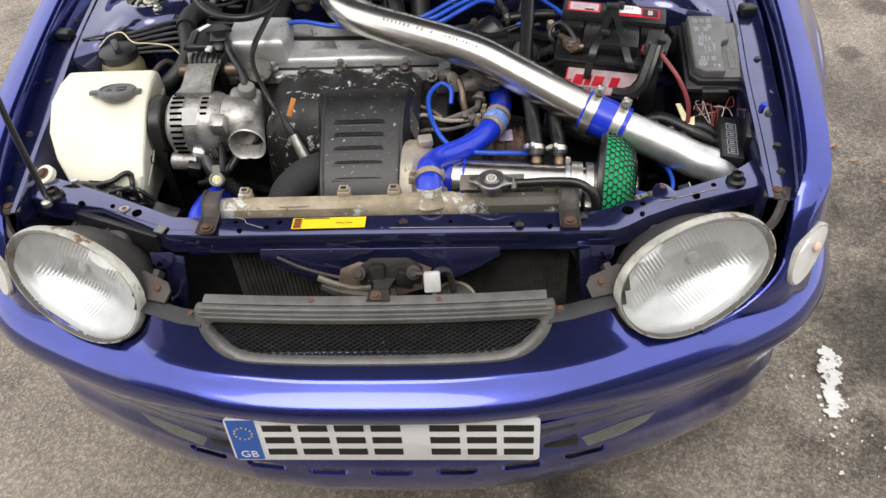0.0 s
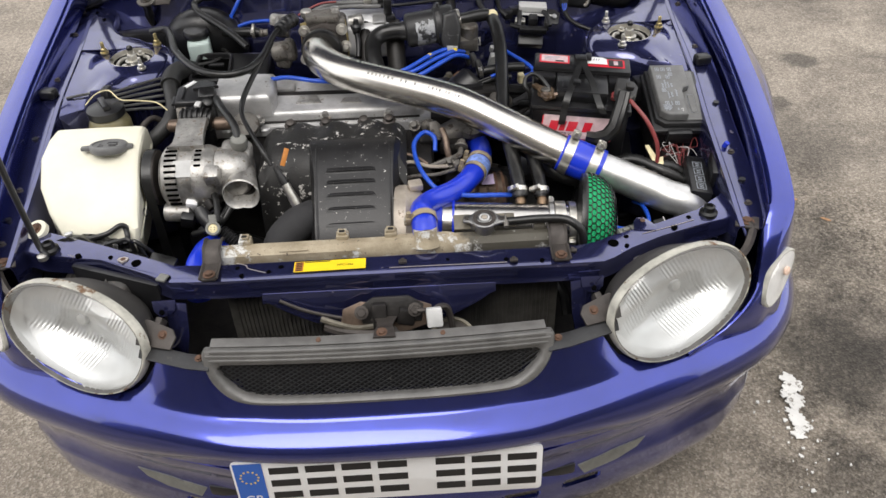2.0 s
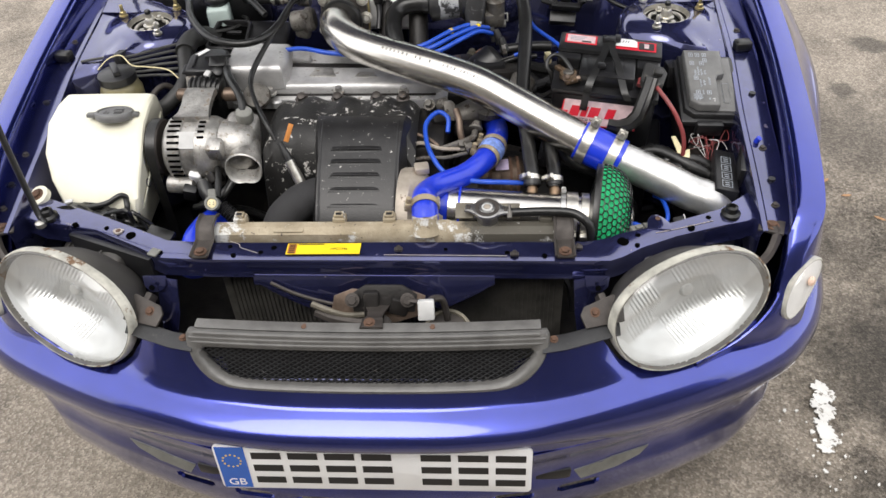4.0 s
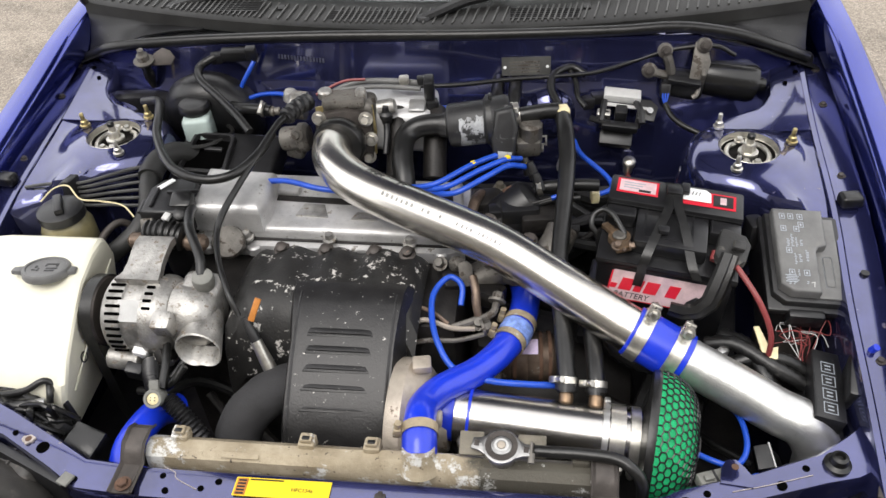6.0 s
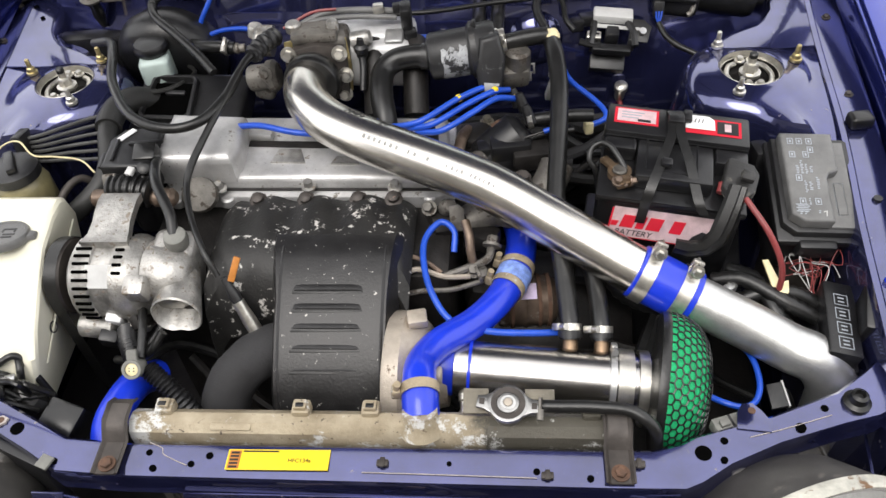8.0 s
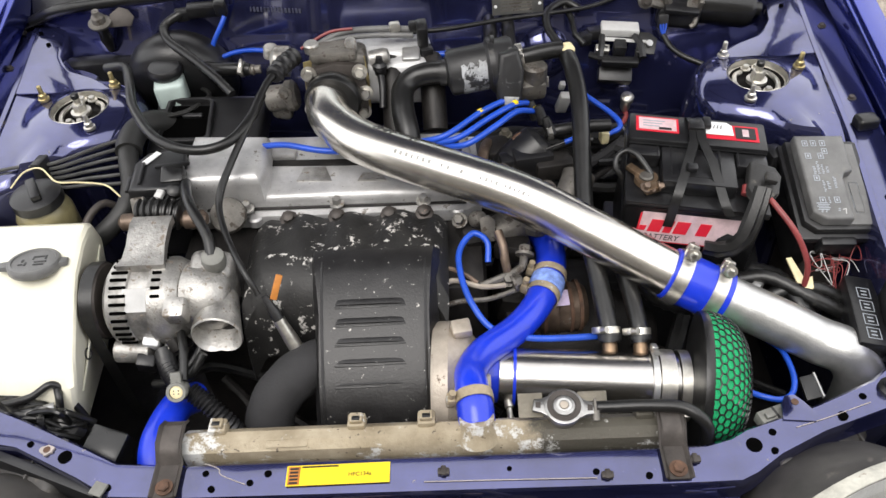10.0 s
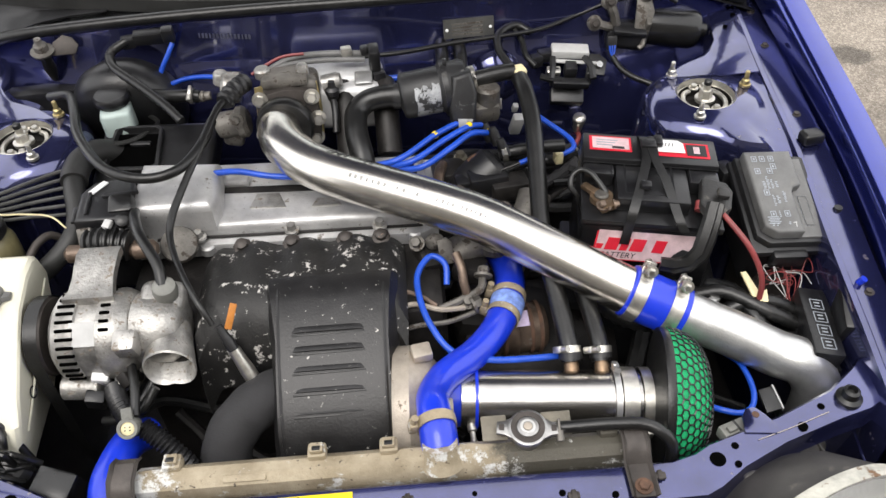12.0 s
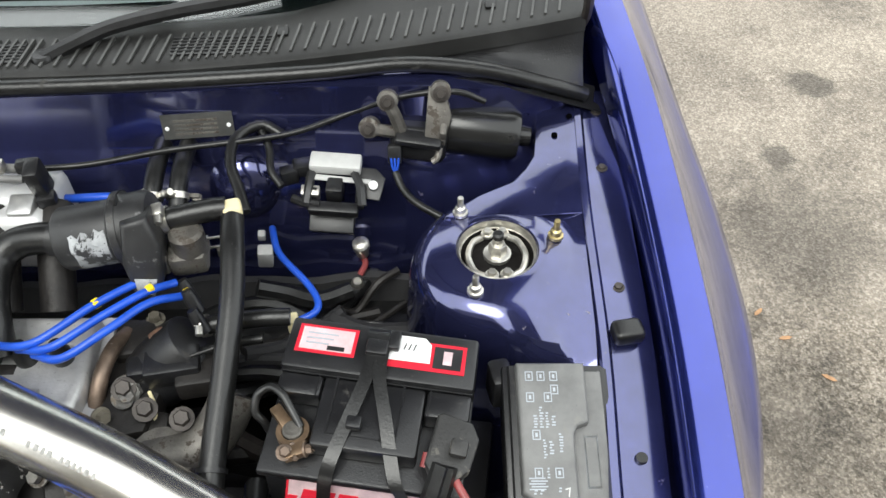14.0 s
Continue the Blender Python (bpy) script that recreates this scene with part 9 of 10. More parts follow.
def fuse_box():
    t = thing("fuse_box", "black fuse box with a faded grey printed lid", "fuse box", (0.612, 0.62, 0.72))
    m = pose(0.611, 0.621, 0.831, 16, 2, -1)

    def lb(bm, x0, x1, y0, y1, z0, z1, bev=0.003):
        box(bm, (0, 0, 0), (x1 - x0, y1 - y0, z1 - z0), m @ Matrix.Translation(((x0 + x1) / 2, (y0 + y1) / 2, (z0 + z1) / 2)), bev)

    bm = B()
    lb(bm, -0.052, 0.052, -0.078, 0.076, -0.11, -0.03, 0.005)
    part("base", bm, BLACK_PLASTIC, t, "black base")
    bm = B()
    lb(bm, -0.058, 0.057, -0.084, 0.08, -0.036, -0.022, 0.004)
    lb(bm, -0.03, 0.02, -0.094, -0.08, -0.05, -0.02, 0.004)
    part("flange", bm, BLACK_PLASTIC, t, "black lid flange with catches")
    bm = B()
    slab(bm, [(-0.052, -0.062), (-0.036, -0.076), (0.05, -0.076), (0.052, -0.07), (0.052, 0.072), (0.046, 0.076), (-0.052, 0.076)], 0.013, m @ Matrix.Translation((0, 0, -0.022)), 0.003, 2)
    part("lid_skirt", bm, GREY_PLASTIC, t, "dark lid skirt")
    bm = B()
    slab(bm, [(0.006, -0.070), (0.044, -0.070), (0.044, 0.068), (0.006, 0.068)], 0.006, m @ Matrix.Translation((0, 0, -0.011)), 0.002, 2)
    slab(bm, [(-0.046, -0.058), (-0.03, -0.07), (0.008, -0.07), (0.008, -0.002), (0.012, 0.006), (0.024, 0.01), (0.024, 0.072), (-0.046, 0.072)], 0.018, m @ Matrix.Translation((0, 0, -0.007)), 0.004, 3)
    lid = part("lid", bm, GREY_LID, t, "faded grey lid")
    rnd = random.Random(5)

    def bar(x, y, w, h, hollow=False):
        z = 0.0112
        if hollow:
            for a, b, c, d in [(x, y, w, 0.001), (x, y + h - 0.001, w, 0.001), (x, y, 0.001, h), (x + w - 0.001, y, 0.001, h), (x + w * 0.35, y + h * 0.3, w * 0.3, h * 0.4)]:
                bar(a, b, c, d)
            return
        bm = B()
        slab(bm, [(x, y), (x + w, y), (x + w, y + h), (x, y + h)], 0.0004, m @ Matrix.Translation((0, 0, z)), 0)
        part("bar", bm, GREY_PRINT, lid)

    for x, y in [(-0.038, 0.052), (-0.026, 0.052), (-0.013, 0.052), (-0.038, 0.03), (-0.02, 0.03), (-0.034, -0.008), (-0.034, -0.045), (-0.014, -0.045), (-0.013, 0.038)]:
        bar(x, y, 0.008, 0.010, True)
    for x, y, h in [(-0.032, 0.004, 0.014), (-0.026, 0.004, 0.024), (-0.020, 0.004, 0.018), (-0.014, 0.006, 0.013), (-0.024, -0.026, 0.022), (-0.018, -0.022, 0.016), (-0.008, -0.02, 0.022), (-0.022, -0.045, 0.012), (-0.036, -0.06, 0.006), (-0.03, -0.06, 0.006), (-0.012, -0.058, 0.008)]:
        for j in range(int(h / 0.0028)):
            bar(x + 0.0006 * (j % 2), y + 0.0028 * j, rnd.uniform(0.0018, 0.004), 0.0015)
    for j in range(5):
        bar(-0.040 + 0.002 * (j % 2), -0.056 + 0.0026 * j, 0.016, 0.0012)
    lettering("7", 0.012, m @ pose(-0.004, -0.063, 0.0112, 0, 0, 15), LIGHT_GREY, lid, 0.0)
    bm = B()
    slab(bm, [(0.020, -0.052), (0.034, -0.052), (0.034, 0.0), (0.020, 0.0)], 0.0005, m @ Matrix.Translation((0, 0, -0.0055)), 0)
    st = part("side_label", bm, GREY_PRINT, lid, "faded side label")
    bm = B()
    slab(bm, [(0.0215, -0.050), (0.0325, -0.050), (0.0325, -0.002), (0.0215, -0.002)], 0.0004, m @ Matrix.Translation((0, 0, -0.0048)), 0)
    part("label_field", bm, GREY_LID, st)
    bm = B()
    box(bm, (0.665, 0.535, 0.775), (0.02, 0.03, 0.035), turn(10, 0, 0), 0.004)
    part("rusty_bracket", bm, RUST, t, "rusty bracket")
    bm = B()
    q = m @ V(0.0, -0.09, -0.045)
    box(bm, q, (0.026, 0.004, 0.01), turn(11, 0, 0), 0.001)
    part("catch_stain", bm, RUST, t, "brown stained catch")
    bm = B()
    box(bm, (0.609, 0.617, 0.63), (0.06, 0.1, 0.2), None, 0.01)
    part("stand", bm, DARK_STEEL, t, "dark steel stand")


fuse_box()


def relay_box():
    t = thing("relay_box", "small black relay box with fuse symbols", "relay box", (0.606, 0.435, 0.70))
    m = pose(0.619, 0.450, 0.748, 2, 8, -9)
    bm = B()
    box(bm, (0, 0, 0), (0.042, 0.118, 0.03), m @ Matrix.Translation((0, 0, -0.015)), 0.004)
    box(bm, (0, 0, 0), (0.05, 0.12, 0.05), m @ Matrix.Translation((0.004, 0, -0.055)), 0.004)
    b = part("body", bm, BLACK_PLASTIC, t, "black body")
    for k in range(4):
        y = 0.036 - 0.023 * k
        for x0, x1, y0, y1 in [(-0.009, 0.009, y, y + 0.001), (-0.009, 0.009, y - 0.017, y - 0.016), (-0.009, -0.008, y - 0.017, y), (0.008, 0.009, y - 0.017, y), (-0.004, 0.004, y - 0.006, y - 0.004), (-0.004, 0.004, y - 0.012, y - 0.010)]:
            bm = B()
            slab(bm, [(x0, y0), (x1, y0), (x1, y1), (x0, y1)], 0.0004, m @ Matrix.Translation((0, 0, 0.0002)), 0)
            part("bar", bm, GREY_PRINT, b)
    rnd = random.Random(8)
    for k in range(9):
        c0 = V(0.60 + rnd.uniform(-0.02, 0.03), 0.545 + rnd.uniform(-0.015, 0.012), 0.735)
        pts = [tuple(c0 + V(rnd.uniform(-0.022, 0.022), rnd.uniform(-0.012, 0.012), 0.006 * j + rnd.uniform(-0.004, 0.006))) for j in range(5)]
        pts.append((0.605 + rnd.uniform(-0.01, 0.01), 0.50, 0.73))
        hose("thin_wire", "thin stripped wire in a tangled bundle", pts, 0.0007, RED_CABLE if k % 3 else LIGHT_GREY, "wire", 6, "tangled wires", sub=4)
    bm = B()
    slab(bm, [(-0.006, -0.030), (0.012, -0.024), (0.016, -0.006), (0.004, -0.008), (-0.004, 0.026), (-0.012, 0.026)], 0.003, pose(0.548, 0.515, 0.752, 20, 0, 6), 0.001)
    tagged(part("cream_tag", bm, CREAM), "folded cream tag beside the red cable", "tag")
    for k, pts in enumerate([[(0.50, 0.50, 0.72), (0.54, 0.505, 0.735), (0.575, 0.50, 0.735), (0.61, 0.49, 0.72)], [(0.47, 0.53, 0.73), (0.51, 0.52, 0.742), (0.56, 0.485, 0.735), (0.60, 0.47, 0.72)], [(0.50, 0.56, 0.72), (0.53, 0.53, 0.73), (0.545, 0.48, 0.725), (0.57, 0.46, 0.70)]]):
        hose("wiring_loom", "black taped wiring beside the relay box", pts, 0.010, BLACK_RUBBER, "cable", group="wiring beside the relay box", wave=0.0015)
    bm = B()
    box(bm, (0.49, 0.51, 0.735), (0.02, 0.012, 0.012), turn(0, 10, 40), 0.002)
    tagged(part("foil_tag", bm, ALU_CLEAN), "crumpled silver tag on the wiring", "tag")
    bm = B()
    box(bm, (0.655, 0.46, 0.76), (0.03, 0.09, 0.05), turn(15, 0, -12), 0.005)
    tagged(part("relay", bm, BLACK_PLASTIC), "black relay on the inner wing", "relay")
    bm = B()
    lathe(bm, [(0.005, 0), (0.005, 0.012)], (0.668, 0.475, 0.79), (0.3, -0.3, 1), 10)
    tagged(part("blue_plug", bm, SILICONE), "tiny blue wiring plug", "connector")
    bm = B()
    slab(bm, [(-0.011, -0.018), (0.010, -0.017), (0.010, 0.016), (-0.009, 0.015)], 0.006, pose(0.532, 0.371, 0.684, 12, -8, 6), 0.001)
    br = part("steel_bracket", bm, GREY_PLASTIC)
    tagged(br, "dark flat bracket with a pale edge below the pipe", "bracket")
    bm = B()
    slab(bm, [(0.0102, -0.018), (0.0122, -0.018), (0.0122, 0.017), (0.0102, 0.017)], 0.0075, pose(0.532, 0.371, 0.684, 12, -8, 6), 0)
    part("pale_edge", bm, LIGHT_GREY, br, "pale strip along the edge")
    hose("support_cable", "dark cable carrying the flat bracket", [(0.535, 0.375, 0.686), (0.555, 0.39, 0.66), (0.58, 0.40, 0.60)], 0.006, BLACK_RUBBER, "cable")
    gc = pose(0.447, 0.2965, 0.734, 0, 0, 19)
    t2 = thing("grey_connector", "pale grey wiring connector behind the slam panel", "connector", (0.447, 0.296, 0.72))
    bm = B()
    box(bm, (0, 0, 0), (0.036, 0.018, 0.018), gc, 0.002)
    part("shell", bm, BLANK_GREY, t2, "pale grey shell")
    bm = B()
    box(bm, (0, 0, 0), (0.012, 0.008, 0.006), gc @ Matrix.Translation((-0.006, -0.002, 0.011)), 0.001)
    part("latch", bm, BLANK_GREY, t2, "pale latch")
    bm = B()
    box(bm, (0, 0, 0), (0.003, 0.016, 0.0012), gc @ Matrix.Translation((0.004, 0, 0.009)), 0)
    part("groove", bm, GREY_PLASTIC, t2, "dark groove")
    hose("blue_wire", "thin blue hose looping below the filter", [(0.498, 0.45, 0.69), (0.507, 0.425, 0.70), (0.511, 0.397, 0.70), (0.508, 0.37, 0.70), (0.497, 0.350, 0.70), (0.48, 0.344, 0.70), (0.46, 0.35, 0.70), (0.44, 0.365, 0.695)], 0.004, BLUE_VINYL)


relay_box()

# ---- tank side ----
def washer_tank():
    t = thing("washer_tank", "cream plastic washer fluid tank with a grey cap", "washer tank", (-0.55, 0.48, 0.6))
    prof = [(0.61, 0.66), (0.622, 0.79), (0.615, 0.822), (0.60, 0.833), (0.565, 0.836), (0.51, 0.828), (0.45, 0.80), (0.40, 0.772), (0.372, 0.748), (0.362, 0.72), (0.362, 0.66), (0.40, 0.61), (0.55, 0.60)]
    bm = B()
    loops = []
    for f, k in [(0.0, 0.92), (0.012, 0.965), (0.04, 0.995), (0.08, 1.0), (0.5, 1.004), (0.92, 1.0), (0.96, 0.995), (0.988, 0.965), (1.0, 0.92)]:
        lo = []
        for y, z in prof:
            left = -0.642 if y > 0.5 else -0.642 + (0.5 - y) * 0.35 + 0.012 * math.sin(40 * y)
            right = -0.462 + (0.61 - y) * 0.08 - 0.03 * max(0.0, 0.74 - z) / 0.1
            x = left + (right - left) * f
            yc, zc = 0.49, 0.72
            lo.append(V(x, yc + (y - yc) * k, zc + (z - zc) * k))
        loops.append(lo)
    rings(bm, loops)
    part("body", bm, WHITE_TANK, t, "cream translucent tank body", 30)
    for (x, y, z, r) in [(-0.652, 0.575, 0.80, 0.014), (-0.650, 0.52, 0.79, 0.010), (-0.625, 0.372, 0.757, 0.02)]:
        bm = B()
        lathe(bm, [(r, -0.006), (r, 0.004), (r * 0.8, 0.006), (r * 0.3, 0.006)], (x, y, z), (-0.2, -0.4, 1), 16)
        part("mounting_tab", bm, WHITE_TANK, t, "cream mounting tab")
    bm = B()
    bolt(bm, (-0.625, 0.370, 0.762), (-0.2, -0.4, 1), 0.008, 0.007)
    part("bolt", bm, RUST, t, "rusty tank bolt")
    m = pose(-0.512, 0.518, 0.829, -14, 4, 8)
    bm = B()
    lathe(bm, [(0.033, 0), (0.035, 0.003), (0.035, 0.011), (0.033, 0.014), (0.029, 0.0145), (0.028, 0.0125), (0.001, 0.013)], m.translation, m.to_3x3() @ V(0, 0, 1), 36)
    slab(bm, [(-0.05, -0.006), (-0.03, -0.01), (-0.03, 0.01), (-0.05, 0.006)], 0.007, m @ Matrix.Translation((0, 0, 0.004)), 0.002)
    slab(bm, [(0.03, -0.01), (0.044, -0.006), (0.044, 0.006), (0.03, 0.01)], 0.007, m @ Matrix.Translation((0, 0, 0.004)), 0.002)
    cap = part("cap", bm, GREY_LID, t, "dark grey push-on cap")
    for x, y, w, h in [(-0.002, 0.008, 0.018, 0.003), (-0.002, 0.002, 0.002, 0.006), (0.014, 0.002, 0.002, 0.006), (-0.016, -0.002, 0.003, 0.006), (-0.01, -0.012, 0.002, 0.008), (0.002, -0.006, 0.016, 0.003), (0.002, -0.013, 0.014, 0.003), (-0.018, -0.010, 0.006, 0.002)]:
        bm = B()
        slab(bm, [(x, y), (x + w, y), (x + w, y + h), (x, y + h)], 0.0012, m @ Matrix.Translation((0, 0, 0.0125)), 0)
        part("raised_bar", bm, GREY_PLASTIC, cap)
    bm = B()
    tube(bm, [(-0.4612, 0.60, 0.79), (-0.4548, 0.52, 0.77), (-0.4493, 0.45, 0.742), (-0.456, 0.40, 0.705)], 0.0014, 6, 5)
    part("seam", bm, WHITE_TANK, t, "moulded seam")
    bm = B()
    lathe(bm, [(0.009, 0), (0.0085, 0.0008), (0.007, 0.001), (0.0065, 0.0)], (-0.4502, 0.44, 0.735), (1, 0, 0.1), 18, False)
    part("moulded_mark", bm, GREY_PLASTIC, t, "small round moulded mark")
    # pumps, clips and pipes in front of the tank
    rnd = random.Random(12)
    t2 = thing("washer_pump", "black washer pump with clips and thin hoses", "pump", (-0.48, 0.35, 0.62))
    bm = B()
    loops = []
    for a in range(1, 24):
        u = math.pi * a / 24
        loop = []
        for b in range(36):
            w = 2 * math.pi * b / 36
            d = V(-math.cos(u), math.sin(u) * math.cos(w), math.sin(u) * math.sin(w))
            k = 1 + 0.30 * noise.noise(d * 2.6 + V(3, 1, 0)) + 0.16 * abs(noise.noise(d * 7 + V(0, 5, 2)))
            loop.append(V(-0.530 + 0.082 * d.x * k, 0.350 + 0.028 * d.y * k, 0.706 + 0.040 * d.z * k - 0.10 * d.x * 0.08))
        loops.append(loop)
    rings(bm, loops)
    part("taped_lump", bm, SHIELD_GLOSS, t2, "lumpy black taped padding", 60)
    for k in range(18):
        bm = B()
        q = (-0.595 + 0.0085 * k + rnd.uniform(-0.01, 0.01), 0.338 + rnd.uniform(-0.016, 0.012), 0.728 + rnd.uniform(-0.03, 0.02))
        if k % 3 == 0:
            box(bm, q, (0.018, 0.010, 0.022), turn(rnd.uniform(-60, 60), rnd.uniform(-50, 50), rnd.uniform(-60, 60)), 0.003)
        else:
            tube(bm, [(q[0] - rnd.uniform(0.02, 0.04), q[1] + 0.006, q[2] - 0.015), q, (q[0] + rnd.uniform(0.01, 0.03), q[1] - 0.008, q[2] + 0.006), (q[0] + rnd.uniform(0.02, 0.05), q[1] - 0.002, q[2] - 0.025)], 0.004, 8, 5)
        part("hose_clip", bm, SHIELD_GLOSS if k % 2 else BLACK_RUBBER, t2)
    bm = B()
    lathe(bm, [(0.018, 0), (0.02, 0.01), (0.02, 0.05), (0.012, 0.06)], (-0.46, 0.35, 0.65), (0.1, -0.2, 1), 18)
    part("pump_body", bm, BLACK_PLASTIC, t2, "black pump")
    bm = B()
    box(bm, (-0.40, 0.315, 0.69), (0.05, 0.045, 0.05), turn(15, 10, -15), 0.004)
    part("black_block", bm, SHIELD_GLOSS, t2, "glossy black block")
    for k, pts in enumerate([[(-0.60, 0.36, 0.745), (-0.55, 0.355, 0.742), (-0.50, 0.36, 0.748), (-0.47, 0.375, 0.755), (-0.455, 0.37, 0.72), (-0.44, 0.36, 0.68)], [(-0.58, 0.34, 0.72), (-0.53, 0.335, 0.728), (-0.49, 0.34, 0.73), (-0.45, 0.335, 0.70)], [(-0.47, 0.38, 0.75), (-0.462, 0.36, 0.74), (-0.47, 0.345, 0.70)], [(-0.62, 0.33, 0.70), (-0.55, 0.32, 0.715), (-0.50, 0.31, 0.71), (-0.44, 0.30, 0.70)]]):
        hose("washer_hose", "thin black hose in front of the washer tank", pts, 0.005, BLACK_RUBBER, group="hoses below the washer tank")
    for q in [(-0.565, 0.36, 0.752), (-0.475, 0.352, 0.735), (-0.455, 0.38, 0.742)]:
        bm = B()
        box(bm, q, (0.014, 0.010, 0.008), turn(0, 0, 20), 0.001)
        part("metal_clip", bm, ALU_CLEAN, t2, "bright clip")


washer_tank()


def left_rear():
    t = thing("brake_servo", "round black brake servo against the firewall", "brake servo", (-0.42, 1.0, 0.8))
    bm = B()
    lathe(bm, [(0.03, -0.03), (0.06, -0.025), (0.085, -0.012), (0.093, 0.0), (0.096, 0.012), (0.096, 0.03), (0.08, 0.06), (0.05, 0.07)], (-0.412, 0.975, 0.815), (0.05, 0.93, 0.25), 40)
    part("drum", bm, BLACK_PLASTIC, t, "black drum")
    bm = B()
    slab(bm, [(-0.008, -0.004), (0.008, -0.004), (0.008, 0.004), (-0.008, 0.004)], 0.001, pose(-0.422, 0.965, 0.902, 30, 0, 0), 0)
    part("sticker", bm, WHITE, t, "small white sticker")
    t2 = thing("brake_reservoir", "white brake fluid reservoir with a black cap", "reservoir", (-0.40, 0.91, 0.80))
    bm = B()
    box(bm, (-0.41, 0.918, 0.842), (0.050, 0.058, 0.058), turn(0, 0, 12), 0.008, 3)
    part("body", bm, RESERVOIR, t2, "milky translucent body")
    bm = B()
    lathe(bm, [(0.026, 0), (0.029, 0.004), (0.029, 0.014), (0.026, 0.018), (0.012, 0.0195), (0.001, 0.02)], (-0.413, 0.925, 0.872), (0, 0, 1), 28)
    part("cap", bm, BLACK_PLASTIC, t2, "black screw cap")
    bm = B()
    tube(bm, [(-0.38, 0.955, 0.83), (-0.35, 0.92, 0.83), (-0.375, 0.87, 0.835), (-0.415, 0.855, 0.835)], 0.004, 8, 5)
    part("pale_pipe", bm, COWL_PLASTIC, t2, "grey pipe")
    # air box remains: an open black frame
    t3 = thing("air_box", "open black plastic air box frame", "air box", (-0.34, 0.86, 0.76))
    m = pose(-0.372, 0.852, 0.824, 16, 0, -4)
    bm = B()
    box(bm, (0, 0, 0), (0.19, 0.125, 0.05), m @ Matrix.Translation((0.028, 0, -0.028)), 0.010, 3)
    part("box_body", bm, BLACK_PLASTIC, t3, "black plastic box")
    bm = B()
    loop = [(x * 0.86, y) for x, y in [(-0.05, -0.045), (0.042, -0.045), (0.05, -0.038), (0.044, 0.04), (0.036, 0.046), (-0.04, 0.046), (-0.048, 0.04), (-0.056, -0.038)]]
    rings(bm, [[m @ V(x * k, y * k, z) for x, y in loop] for k, z in [(1.0, -0.004), (1.0, 0.008), (0.96, 0.010), (0.88, 0.010), (0.86, 0.006), (0.86, -0.004)]], True, False)
    part("frame", bm, GREY_PLASTIC, t3, "raised black frame")
    # black plate put in for the shade inside the frame
    bm = B()
    box(bm, (0, 0, 0), (0.075, 0.07, 0.004), m @ Matrix.Translation((-0.004, 0, -0.002)), 0.001)
    part("opening_plate", bm, HOLE, t3, "flat black plate standing for the shaded inside of the frame")
    bm = B()
    box(bm, (0, 0, 0), (0.035, 0.008, 0.008), m @ Matrix.Translation((0.004, 0.012, 0.002)), 0.002)
    part("catch", bm, GREY_PLASTIC, t3, "grey catch")
    t6 = thing("air_hose", "thick black rubber air hose down the inner wing", "hose", (-0.44, 0.75, 0.75))
    bm = B()
    run = [(-0.378, 0.888, 0.785), (-0.405, 0.870, 0.808), (-0.430, 0.845, 0.832), (-0.447, 0.815, 0.838), (-0.449, 0.78, 0.838), (-0.444, 0.748, 0.833), (-0.435, 0.716, 0.822), (-0.432, 0.692, 0.812), (-0.438, 0.668, 0.80), (-0.458, 0.648, 0.785), (-0.49, 0.63, 0.765), (-0.53, 0.62, 0.74)]
    tube(bm, run, 0.0155, 18, 8)
    part("hose", bm, FADED_RUBBER, t6, "dusty black hose")
    bm = B()
    tube(bm, run[1:5] + [(-0.4465, 0.762, 0.836)], 0.0205, 20, 8)
    part("collar", bm, FADED_RUBBER, t6, "wider rubber collar")
    hose("clutch_hose", "black rubber hose in a wide loop over the air box", [(-0.515, 0.935, 0.885), (-0.475, 0.915, 0.897), (-0.45, 0.86, 0.902), (-0.425, 0.79, 0.90), (-0.37, 0.71, 0.897), (-0.31, 0.683, 0.893), (-0.262, 0.695, 0.895), (-0.235, 0.745, 0.90), (-0.225, 0.80, 0.905)], 0.0075, BLACK_RUBBER)
    for k in range(6):
        z = 0.845 - 0.008 * k
        hose("steel_line", "thin grey metal fluid line along the inner wing", [(-0.655, 0.722 - 0.002 * k, z - 0.006), (-0.61, 0.725 - 0.002 * k, z), (-0.571, 0.727 - 0.001 * k, z), (-0.545, 0.735 - 0.003 * k, z), (-0.510, 0.757 - 0.0068 * k, z), (-0.481, 0.775 - 0.0105 * k, z), (-0.452, 0.786 - 0.0124 * k, z)], 0.0030, CABLE_GREY, "pipe", 8, "fluid lines", sub=5)
    bm = B()
    box(bm, (-0.570, 0.722, 0.832), (0.016, 0.034, 0.052), turn(-10, 0, 0), 0.003)
    tagged(part("line_clip", bm, BLACK_PLASTIC), "black clip holding the fluid lines", "clip")
    t4 = thing("steering_reservoir", "murky power steering reservoir with a black cap", "reservoir", (-0.55, 0.65, 0.7))
    bm = B()
    lathe(bm, [(0.035, 0), (0.042, 0.01), (0.042, 0.07), (0.036, 0.085), (0.03, 0.09)], (-0.552, 0.652, 0.745), (0, 0, 1), 28)
    murky = mat("murky_plastic", (0.16, 0.14, 0.07), 0.4, 0, 0.35, 30, 0.1, 400, coat=0.2)
    part("body", bm, murky, t4, "murky yellow-brown body")
    bm = B()
    lathe(bm, [(0.03, 0), (0.037, 0.003), (0.037, 0.018), (0.03, 0.022), (0.001, 0.022)], (-0.552, 0.652, 0.832), (0, 0, 1), 28)
